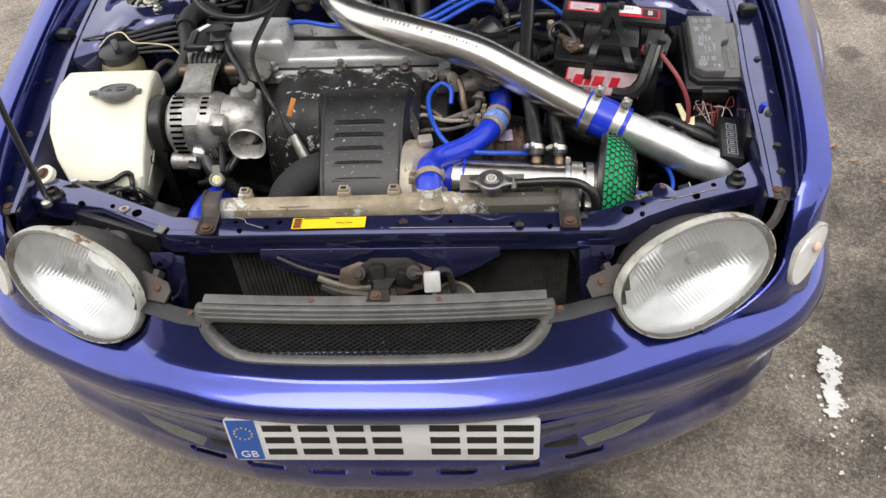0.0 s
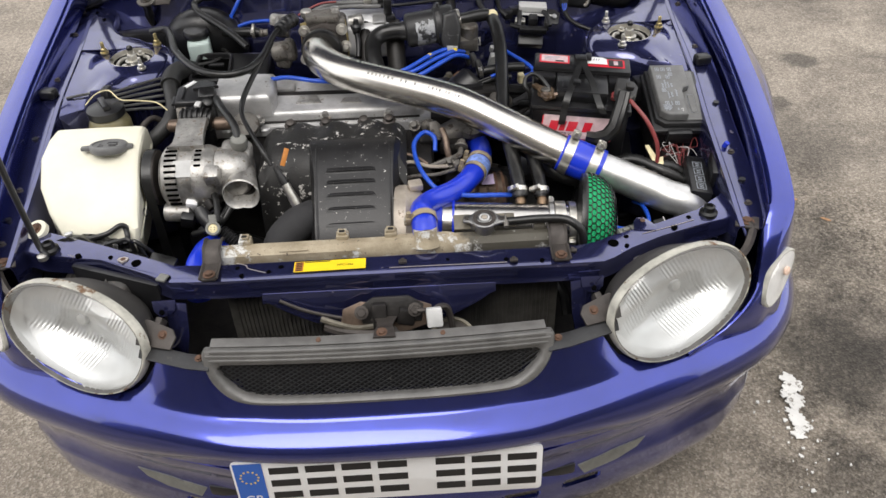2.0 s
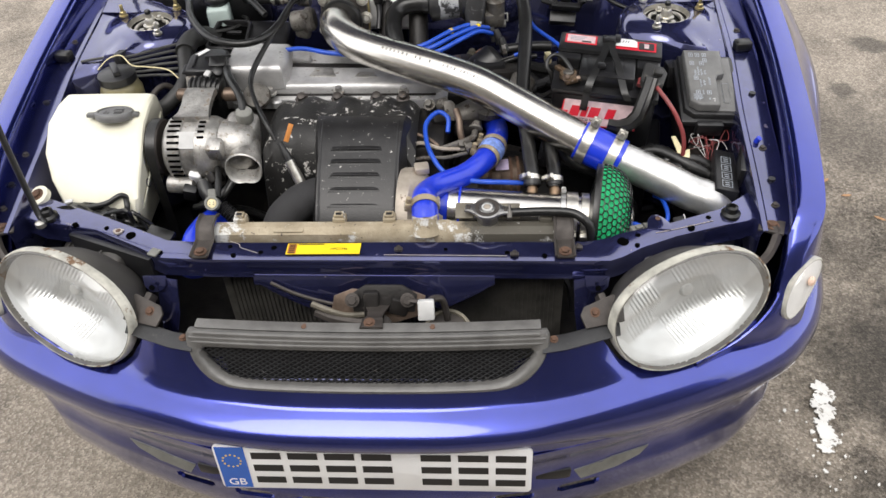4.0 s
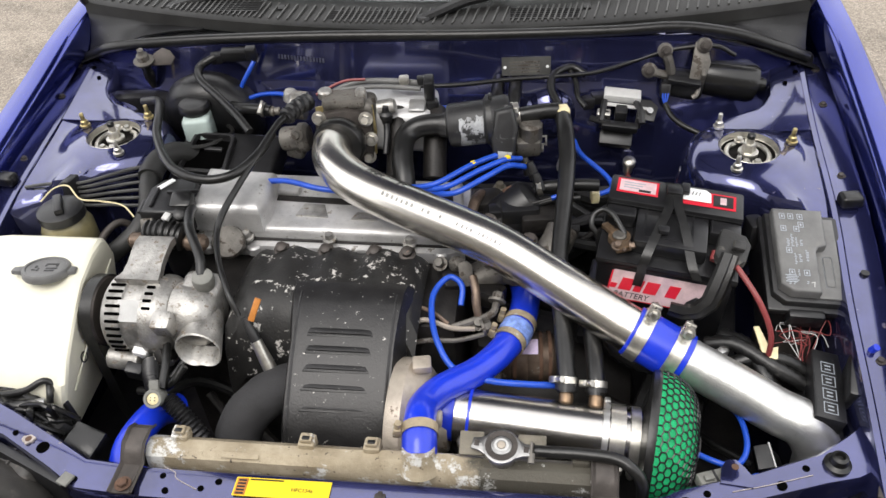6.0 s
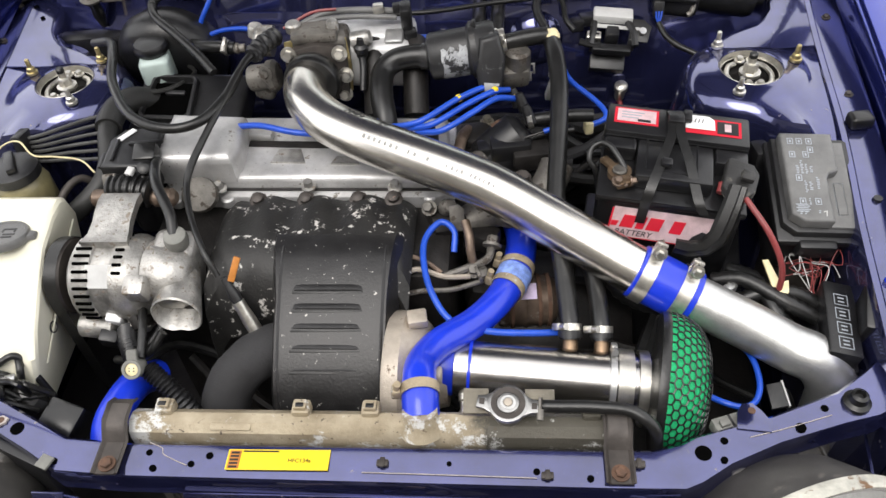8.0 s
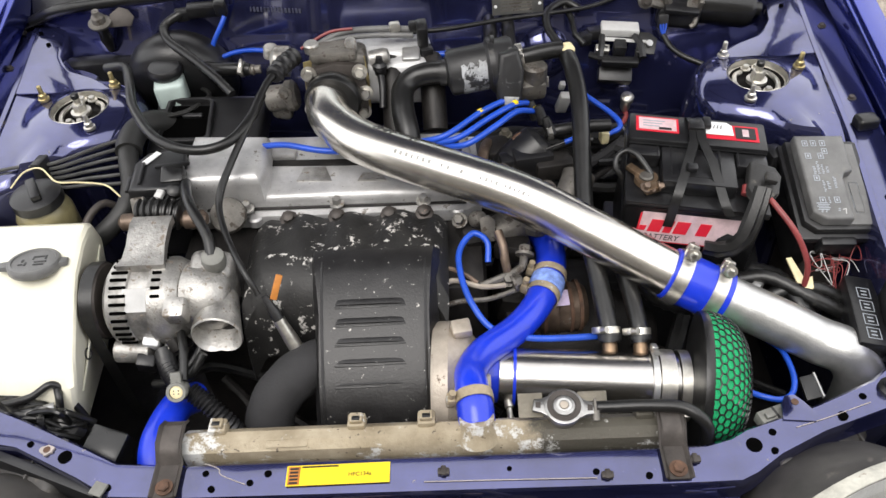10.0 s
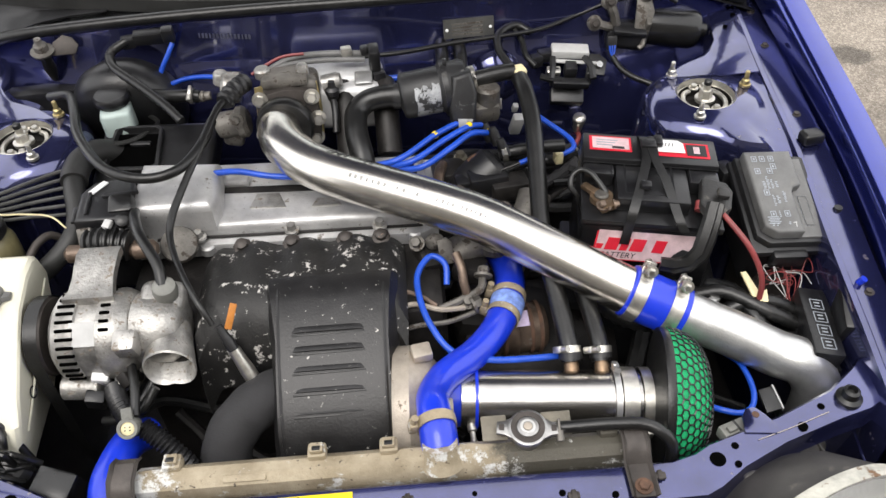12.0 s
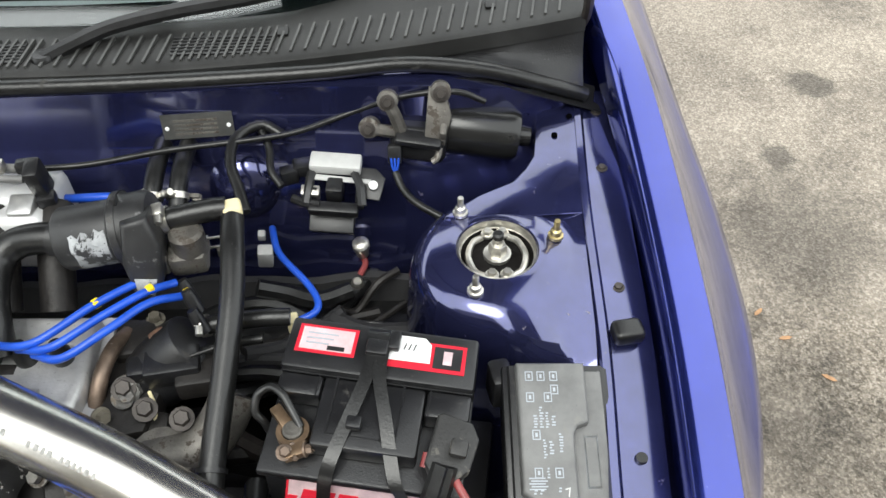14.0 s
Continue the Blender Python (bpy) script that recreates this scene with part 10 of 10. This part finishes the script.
    box(bm, (-0.552, 0.652, 0.858), (0.014, 0.05, 0.012), turn(0, 0, 30), 0.003)
    part("cap", bm, BLACK_PLASTIC, t4, "black ribbed cap")
    hose("cream_wire", "thin cream wire over the reservoir", [(-0.60, 0.675, 0.845), (-0.58, 0.692, 0.86), (-0.55, 0.69, 0.868), (-0.525, 0.672, 0.856), (-0.495, 0.675, 0.85), (-0.455, 0.672, 0.845), (-0.43, 0.655, 0.835)], 0.0014, CREAM, "wire", 6)
    hose("dark_line", "dark curved pipe beside the reservoir", [(-0.50, 0.61, 0.76), (-0.49, 0.64, 0.80), (-0.47, 0.67, 0.81), (-0.45, 0.68, 0.79)], 0.006, DARK_STEEL, "pipe")
    # firewall clutter on the tank side
    bm = B()
    box(bm, (-0.36, 1.035, 0.93), (0.05, 0.02, 0.022), turn(10, 0, 5), 0.003)
    box(bm, (-0.325, 1.03, 0.935), (0.02, 0.018, 0.026), turn(10, 0, 5), 0.003)
    box(bm, (-0.395, 1.03, 0.925), (0.022, 0.018, 0.02), turn(10, 0, 15), 0.003)
    tagged(part("firewall_connector", bm, BLACK_PLASTIC), "black multi-pin connector on the firewall", "connector")
    hose("wiring_loom", "black taped wiring from the firewall connector", [(-0.395, 1.025, 0.93), (-0.42, 1.01, 0.92), (-0.42, 0.99, 0.915), (-0.405, 0.965, 0.91), (-0.365, 0.93, 0.90), (-0.32, 0.89, 0.885), (-0.29, 0.86, 0.87)], 0.007, BLACK_RUBBER, "cable", wave=0.001)
    hose("vacuum_hose", "thin blue vacuum hose on the firewall", [(-0.317, 1.015, 0.926), (-0.326, 1.005, 0.912), (-0.343, 0.995, 0.886), (-0.349, 0.99, 0.868), (-0.336, 0.985, 0.864), (-0.304, 0.985, 0.873), (-0.27, 0.98, 0.878), (-0.235, 0.965, 0.882)], 0.0042, BLUE_VINYL)
    hose("coolant_pipe", "black rubber hose to the throttle body", [(-0.36, 0.955, 0.865), (-0.325, 0.935, 0.872), (-0.295, 0.928, 0.875), (-0.27, 0.926, 0.873)], 0.011, BLACK_RUBBER, ends=[(0.86, 0.006, ZINC)])
    t5 = thing("rubber_mount", "dusty rubber mount with a rusty bracket on the firewall", "mount", (-0.54, 1.03, 0.90))
    bm = B()
    lathe(bm, [(0.010, 0.012), (0.019, 0.014), (0.020, 0.018), (0.012, 0.020), (0.011, 0.030), (0.007, 0.034), (0.006, 0.042), (0.001, 0.043)], (-0.541, 1.028, 0.905), (0.05, -0.2, 1), 20)
    part("washer", bm, CAST_GRIMY, t5, "dusty steel washer and nut")
    bm = B()
    lathe(bm, [(0.010, 0.016), (0.012, 0.010), (0.009, -0.004), (0.011, -0.02), (0.006, -0.045), (0.002, -0.05)], (-0.541, 1.028, 0.905), (0.05, -0.2, 1), 18)
    part("stem", bm, BLACK_RUBBER, t5, "black rubber stem")
    bm = B()
    slab(bm, [(-0.022, -0.010), (0.016, -0.012), (0.024, 0.002), (0.016, 0.016), (0.002, 0.022), (-0.016, 0.012)], 0.004, pose(-0.507, 1.036, 0.918, 55, 0, 12), 0.001)
    part("bracket", bm, DARK_STEEL, t5, "dark rusty bracket")
    bm = B()
    box(bm, (-0.56, 1.03, 0.79), (0.16, 0.04, 0.12), turn(0, 0, 5), 0.012)
    tagged(part("heater_box", bm, BLACK_PLASTIC), "black plastic box in the firewall corner", "box")


left_rear()

# ---- rear of the bay ----
def rear_items():
    # wiper motor
    t = thing("wiper_motor", "black wiper motor on alloy brackets", "wiper motor", (0.5, 1.06, 0.84))
    a, b = V(0.507, 1.06, 0.880), V(0.612, 1.05, 0.867)
    bm = B()
    d = (b - a).normalized()
    lathe(bm, [(0.02, -0.01), (0.034, 0), (0.035, 0.004), (0.035, 0.09), (0.031, 0.10), (0.014, 0.103), (0.013, 0.116), (0.008, 0.118)], a, d, 32)
    part("motor", bm, SHIELD_GLOSS, t, "glossy black motor can")
    bm = B()
    box(bm, (0.475, 1.045, 0.874), (0.075, 0.055, 0.05), turn(-10, 6, -8), 0.012, 3)
    box(bm, (0.474, 1.022, 0.892), (0.06, 0.03, 0.012), turn(15, 6, -8), 0.004)
    part("gearbox", bm, BLACK_PLASTIC, t, "black gear housing")
    bm = B()
    box(bm, (0.507, 1.052, 0.888), (0.010, 0.07, 0.066), turn(20, 6, -6), 0.004)
    slab(bm, [(-0.014, -0.03), (0.012, -0.034), (0.02, 0.0), (0.010, 0.036), (-0.010, 0.036), (-0.012, 0.0)], 0.006, pose(0.497, 1.034, 0.918, 62, 0, -6), 0.002)
    tube(bm, [(0.503, 1.028, 0.888), (0.498, 1.012, 0.868), (0.49, 1.008, 0.862)], 0.0045, 8, 3)
    lathe(bm, [(0.011, -0.006), (0.0135, 0), (0.0135, 0.012), (0.009, 0.016)], (0.503, 1.05, 0.944), (0, -0.9, 0.4), 16)
    lathe(bm, [(0.011, -0.006), (0.0135, 0), (0.0135, 0.012), (0.009, 0.016)], (0.437, 1.045, 0.936), (-0.1, -0.9, 0.4), 16)
    lathe(bm, [(0.011, -0.006), (0.0135, 0), (0.0135, 0.012), (0.009, 0.016)], (0.413, 1.034, 0.903), (-0.2, -0.9, 0.4), 16)
    tube(bm, [(0.437, 1.035, 0.938), (0.445, 1.03, 0.92), (0.452, 1.03, 0.895)], 0.0085, 8, 4)
    tube(bm, [(0.415, 1.026, 0.905), (0.435, 1.03, 0.897), (0.455, 1.035, 0.89)], 0.008, 8, 4)
    part("bracket", bm, CAST_GRIMY, t, "grimy cast brackets")
    for q in [(0.503, 1.034, 0.951), (0.436, 1.029, 0.943), (0.410, 1.018, 0.91)]:
        bm = B()
        bolt(bm, q, (0, -0.9, 0.4), 0.0065, 0.007)
        part("bolt", bm, DARK_STEEL, t, "dark bolt")
    bm = B()
    box(bm, (0.442, 1.012, 0.874), (0.018, 0.012, 0.026), turn(-15, 0, 0), 0.003)
    part("plug", bm, GREY_PLASTIC, t, "plug")
    for dx in (-0.005, 0, 0.005):
        bm = B()
        tube(bm, [(0.442 + dx, 1.006, 0.872), (0.442 + dx * 0.7, 1.0, 0.862), (0.442, 0.996, 0.855)], 0.0016, 6, 3)
        part("blue_wire", bm, BLUE_VINYL, t, "blue wire")
    hose("motor_lead", "black sheathed lead from the wiper motor", [(0.442, 0.996, 0.856), (0.452, 0.975, 0.845), (0.47, 0.955, 0.838), (0.50, 0.935, 0.832)], 0.005, BLACK_RUBBER, "cable")
    # long thin cable along the firewall
    hose("bonnet_cable", "thin black cable strung along the firewall", [(-0.05, 0.965, 0.905), (0.06, 0.972, 0.903), (0.16, 1.0, 0.90), (0.26, 1.016, 0.90), (0.32, 1.028, 0.902), (0.385, 1.05, 0.912), (0.45, 1.05, 0.935), (0.52, 1.045, 0.945), (0.56, 1.05, 0.925)], 0.004, BLACK_RUBBER, "cable")
    hose("wiring_loom", "black wiring arched above the canister", [(0.30, 1.03, 0.895), (0.272, 1.04, 0.905), (0.242, 1.02, 0.90), (0.238, 0.985, 0.89), (0.252, 0.945, 0.88), (0.262, 0.915, 0.87)], 0.0065, BLACK_RUBBER, "cable", wave=0.001)
    hose("wiring_loom", "black wiring arched above the canister", [(0.27, 1.04, 0.90), (0.282, 1.015, 0.888), (0.286, 0.985, 0.875), (0.30, 0.965, 0.865)], 0.005, BLACK_RUBBER, "cable")
    # identification plate with unreadable print
    bm = B()
    mp = pose(0.191, 1.043, 0.905, 76, 0, 4)
    slab(bm, [(-0.045, -0.017), (0.045, -0.017), (0.045, 0.017), (-0.045, 0.017)], 0.001, mp, 0)
    p = part("identification_plate", bm, mat("dull_plate_metal", (0.13, 0.13, 0.125), 0.4, 0.6, 0.25, 40, 0.1, 400))
    tagged(p, "dull riveted metal identification plate", "plate")
    for k in range(4):
        bm = B()
        slab(bm, [(-0.03, -0.012 + 0.006 * k), (0.025, -0.012 + 0.006 * k), (0.025, -0.009 + 0.006 * k), (-0.03, -0.009 + 0.006 * k)], 0.0004, mp @ Matrix.Translation((0, 0, 0.0011)), 0)
        part("bar", bm, CAST_GRIMY, p)
    for x in (-0.039, 0.039):
        bm = B()
        q = mp @ V(x, -0.002, 0.001)
        lathe(bm, [(0.003, 0), (0.0025, 0.0012), (0.001, 0.0016)], q, mp.to_3x3() @ V(0, 0, 1), 10)
        part("rivet", bm, WHITE, p, "pale rivet")
    # ignition module and pressure sensor on a bracket
    t2 = thing("ignition_module", "black ignition module with a pale top on a bracket", "module", (0.36, 0.98, 0.83))
    bm = B()
    box(bm, (0.366, 1.003, 0.868), (0.066, 0.026, 0.016), turn(10, 4, -4), 0.003)
    slab(bm, [(-0.036, -0.017), (0.046, -0.019), (0.046, -0.012), (-0.036, -0.008)], 0.002, pose(0.366, 1.0, 0.858, 8, 4, -4), 0.0005)
    part("pale_top", bm, LIGHT_GREY, t2, "pale grey top")
    bm = B()
    box(bm, (0.364, 0.978, 0.845), (0.022, 0.024, 0.026), turn(10, 4, -4), 0.004)
    box(bm, (0.362, 0.956, 0.832), (0.064, 0.016, 0.014), turn(15, 4, -4), 0.003)
    for dx in (-0.03, 0.032):
        slab(bm, [(-0.006, -0.02), (0.006, -0.02), (0.009, 0.012), (-0.003, 0.014)], 0.004, pose(0.363 + dx, 0.972, 0.842, 70, 0, -10), 0.001)
    tube(bm, [(0.31, 0.968, 0.842), (0.325, 0.962, 0.84), (0.345, 0.958, 0.838)], 0.006, 8, 4)
    box(bm, (0.325, 1.005, 0.862), (0.03, 0.022, 0.018), turn(0, 0, 10), 0.003)
    box(bm, (0.305, 0.995, 0.858), (0.022, 0.018, 0.022), turn(0, 0, 20), 0.003)
    part("body", bm, BLACK_PLASTIC, t2, "black module body")
    bm = B()
    tube(bm, [(0.335, 0.995, 0.862), (0.332, 0.975, 0.855), (0.328, 0.958, 0.842)], 0.006, 6, 4)
    part("bracket_arm", bm, GREY_PLASTIC, t2, "dark bracket arm")
    bm = B()
    tube(bm, [(0.39, 0.99, 0.862), (0.398, 0.97, 0.855), (0.40, 0.95, 0.842)], 0.006, 6, 4)
    slab(bm, [(0, -0.02), (0.03, -0.022), (0.034, 0.008), (0.02, 0.02), (0, 0.02)], 0.003, pose(0.395, 0.985, 0.85, 30, 0, -10), 0.001)
    part("bracket", bm, GREY_PLASTIC, t2, "dark bracket")
    bm = B()
    cyl(bm, (0.413, 0.975, 0.852), (0.414, 0.972, 0.857), 0.006, 14)
    part("bolt", bm, ALU_CLEAN, t2, "bright bolt")
    bm = B()
    box(bm, (0.333, 0.975, 0.845), (0.024, 0.014, 0.018), turn(25, 4, -4), 0.002)
    part("metal_cheek", bm, ZINC, t2, "dull metal bracket cheek")
    bm = B()
    box(bm, (0.357, 0.962, 0.801), (0.058, 0.026, 0.022), turn(40, 4, -4), 0.002)
    part("lower_plug", bm, GREY_PLASTIC, t2, "dark grey plug")
    # bulb-like sensor with red lead
    t3 = thing("temperature_sensor", "pale metal sensor with a red lead", "sensor", (0.385, 0.96, 0.72))
    bm = B()
    lathe(bm, [(0.006, -0.02), (0.009, -0.012), (0.0095, 0.008), (0.012, 0.010), (0.012, 0.02), (0.008, 0.024), (0.001, 0.025)], (0.389, 0.983, 0.726), (0, -0.35, 1), 16)
    part("upper", bm, ZINC, t3, "pale metal head")
    bm = B()
    tube(bm, [(0.388, 0.988, 0.71), (0.392, 0.98, 0.70), (0.384, 0.968, 0.69)], 0.0045, 8, 4)
    part("lead", bm, RED_CABLE, t3, "red lead")
    bm = B()
    lathe(bm, [(0.007, 0), (0.009, 0.004), (0.009, 0.02), (0.006, 0.024)], (0.378, 0.962, 0.666), (0.1, -0.2, 0.9), 14)
    part("lower", bm, ZINC, t3, "pale lower sensor")
    hose("thin_wire", "thin black wire behind the battery", [(0.33, 0.88, 0.70), (0.40, 0.87, 0.705), (0.47, 0.86, 0.70), (0.52, 0.85, 0.69)], 0.003, BLACK_RUBBER, "wire")
    # fusebox-side dark clip near the tower
    bm = B()
    box(bm, (0.555, 0.705, 0.80), (0.025, 0.035, 0.05), turn(0, 0, 10), 0.006)
    tagged(part("line_clip", bm, BLACK_PLASTIC), "black plastic clip beside the battery", "clip")


rear_items()

# ---- behind the grille ----
def front_items():
    t = thing("bonnet_latch", "rusty grimy bonnet latch below the slam panel", "latch", (0.03, 0.17, 0.70))
    bm = B()
    slab(bm, [(-0.05, -0.02), (0.05, -0.02), (0.055, 0.01), (0.03, 0.025), (-0.03, 0.025), (-0.055, 0.01)], 0.006, pose(0.02, 0.172, 0.695, 60, 0, 0), 0.002)
    box(bm, (0.0, 0.165, 0.69), (0.025, 0.02, 0.05), turn(-20, 0, 0), 0.004)
    box(bm, (0.045, 0.165, 0.688), (0.03, 0.02, 0.03), turn(-10, 15, 0), 0.004)
    part("plate", bm, ENGINE_DARK, t, "grimy latch plate")
    bm = B()
    tube(bm, [(-0.095, 0.165, 0.672), (-0.06, 0.155, 0.665), (-0.01, 0.152, 0.66), (0.03, 0.158, 0.658)], 0.009, 8, 5)
    tube(bm, [(0.02, 0.165, 0.665), (0.022, 0.14, 0.645), (0.02, 0.12, 0.64)], 0.012, 8, 4)
    part("lever", bm, DARK_STEEL, t, "dark steel lever")
    for q in [(-0.03, 0.16, 0.705), (0.06, 0.16, 0.705), (0.0, 0.155, 0.68), (0.022, 0.138, 0.652)]:
        bm = B()
        bolt(bm, q, (0, -0.8, 0.6), 0.008, 0.007)
        part("bolt", bm, DARK_STEEL, t, "dull rusty bolt")
    bm = B()
    slab(bm, [(-0.075, -0.012), (-0.03, -0.03), (0.03, -0.034), (0.075, -0.02), (0.08, 0.012), (0.05, 0.024), (0.01, 0.018), (-0.04, 0.024), (-0.07, 0.012)], 0.004, pose(0.008, 0.170, 0.690, 64, 0, 0), 0.001)
    part("back_plate", bm, WASTEGATE, t, "brown rusty back plate")
    bm = B()
    sheet(bm, [[V(0.010 + w, y, z) for w in (-hw, -hw * 0.5, hw * 0.5, hw)] for y, z, hw in [(0.160, 0.690, 0.020), (0.145, 0.692, 0.014), (0.125, 0.702, 0.012), (0.105, 0.714, 0.016), (0.088, 0.715, 0.018)]], 0.003)
    part("support_strap", bm, DARK_STEEL, t, "dark strap down to the grille")
    bm = B()
    bolt(bm, (0.006, 0.098, 0.718), (0, -0.2, 1), 0.006, 0.005)
    part("bolt", bm, RUST, t, "rusty strap bolt")
    bm = B()
    tube(bm, [(-0.10, 0.166, 0.690), (-0.07, 0.160, 0.680), (-0.04, 0.158, 0.672), (0.0, 0.158, 0.676)], 0.0055, 8, 5)
    part("lever_arm", bm, TANK_DARK, t, "dull lever arm")
    bm = B()
    tube(bm, [(0.05, 0.165, 0.70), (0.07, 0.155, 0.708), (0.095, 0.16, 0.70)], 0.004, 6, 4)
    part("spring", bm, DARK_STEEL, t, "dull steel spring")
    hose("latch_cable", "thin grey cable to the bonnet latch", [(-0.17, 0.195, 0.71), (-0.13, 0.185, 0.695), (-0.08, 0.175, 0.685), (-0.03, 0.165, 0.683), (0.0, 0.16, 0.688)], 0.0032, DARK_STEEL, "cable", 8)
    t2 = thing("horn", "round dull metal horn behind the grille", "horn", (0.12, 0.16, 0.64))
    bm = B()
    lathe(bm, [(0.02, -0.03), (0.032, -0.02), (0.036, -0.006), (0.037, 0.0), (0.034, 0.002), (0.014, 0.004), (0.001, 0.005)], (0.122, 0.160, 0.628), (0.05, -0.45, 0.9), 32)
    disc = part("disc", bm, DARK_STEEL, t2, "dark metal disc")
    bm = B()
    lathe(bm, [(0.036, -0.004), (0.041, -0.003), (0.042, 0.001), (0.040, 0.005), (0.036, 0.005), (0.034, 0.002)], (0.122, 0.160, 0.628), (0.05, -0.45, 0.9), 32, False)
    part("rolled_rim", bm, TANK_DARK, disc, "dull rolled rim")
    bm = B()
    box(bm, (0.092, 0.132, 0.712), (0.026, 0.020, 0.032), turn(-35, 0, 4), 0.003)
    part("white_block", bm, LIGHT_GREY, t2, "white plastic terminal")
    bm = B()
    tube(bm, [(0.092, 0.148, 0.706), (0.10, 0.168, 0.70), (0.115, 0.175, 0.69), (0.122, 0.17, 0.65)], 0.006, 8, 4)
    part("bracket", bm, DARK_STEEL, t2, "dark bracket")
    # lower crossmember closing the opening
    bm = B()
    box(bm, (0, 0.19, 0.47), (0.72, 0.06, 0.06), None, 0.01)
    part("lower_crossmember", bm, PAINT_BAY, car, "dark lower crossmember")
    for s in (-1, 1):
        bm = B()
        box(bm, (s * 0.46, 0.262, 0.655), (0.18, 0.012, 0.16), turn(0, 0, s * 22), 0.002)
        part("lamp_back_panel", bm, BLACK_PLASTIC, car, "dark panel behind the lamp")
        bm = B()
        m = pose(s * 0.495, 0.288, 0.664, 22, s * 12, s * 26)
        slab(bm, [(s * x, y) for x, y in [(-0.075, -0.026), (-0.05, -0.034), (0.04, -0.034), (0.075, -0.016), (0.08, 0.012), (0.055, 0.034), (-0.05, 0.03), (-0.078, 0.004)]], 0.05, m, 0.012, 4)
        q = part("lamp_back_cover", bm, COVER_PLASTIC, car, "weathered black lamp back cover")
        for x in (-0.035, 0.02, 0.055):
            bm = B()
            box(bm, (0, 0, 0), (0.004, 0.055, 0.008), m @ Matrix.Translation((s * x, -0.004, 0.050)), 0.0015)
            part("rib", bm, COVER_PLASTIC, q)
        bm = B()
        for dx in (-0.006, 0.002, 0.008):
            slab(bm, [(dx - 0.001, -0.006), (dx + 0.001, -0.006), (dx + 0.001, 0.006), (dx - 0.001, 0.006)], 0.0006, m @ Matrix.Translation((-s * 0.012, -0.012, 0.0503)), 0)
        part("bar", bm, LIGHT_GREY, q)


front_items()


def deep_clutter():
    """Dark filler low in the bay: random hoses and pipes, a floor plate, a block."""
    rnd = random.Random(21)
    for k in range(34):
        x, y = rnd.uniform(-0.42, 0.5), rnd.uniform(0.36, 0.98)
        z = rnd.uniform(0.52, 0.62)
        d = rnd.uniform(0.05, 0.11)
        a = rnd.uniform(0, math.pi)
        pts = [(x + d * t * math.cos(a) + rnd.uniform(-0.02, 0.02), y + d * t * math.sin(a) + rnd.uniform(-0.02, 0.02), z + rnd.uniform(-0.02, 0.03)) for t in (-1, -0.4, 0.3, 1)]
        hose("deep_hose", "dark grimy hose low in the engine bay", pts, rnd.uniform(0.006, 0.016), rnd.choice((BLACK_RUBBER, ENGINE_DARK, DARK_STEEL)), "hose", 8, "hoses low in the bay", sub=4)
    for k in range(16):
        x, y, z = rnd.uniform(0.20, 0.44), rnd.uniform(0.79, 0.94), rnd.uniform(0.62, 0.72)
        d, a = rnd.uniform(0.05, 0.10), rnd.uniform(-0.5, 0.9)
        pts = [(x + d * t * math.cos(a), y + d * t * math.sin(a) + rnd.uniform(-0.012, 0.012), z + rnd.uniform(-0.015, 0.02)) for t in (-1, -0.4, 0.3, 1)]
        hose("deep_hose", "dark grimy hose low in the engine bay", pts, rnd.uniform(0.005, 0.013), rnd.choice((BLACK_RUBBER, ENGINE_DARK, WRAP)), "hose", 8, "hoses low in the bay", sub=4)
    # added dark plate that closes the bay below
    bm = B()
    box(bm, (0, 0.66, 0.42), (1.2, 0.9, 0.04), None, 0.01)
    part("bay_floor_plate", bm, ENGINE_DARK, engine, "dark plate added to close the bottom of the bay")
    # black block put in where the bay is only a dark void
    bm = B()
    box(bm, (0.16, 0.92, 0.60), (0.7, 0.12, 0.10), None, 0.03)
    tagged(part("void_filler_block", bm, BLACK_RUBBER), "black block added for the dark void behind the engine", "casting")


deep_clutter()
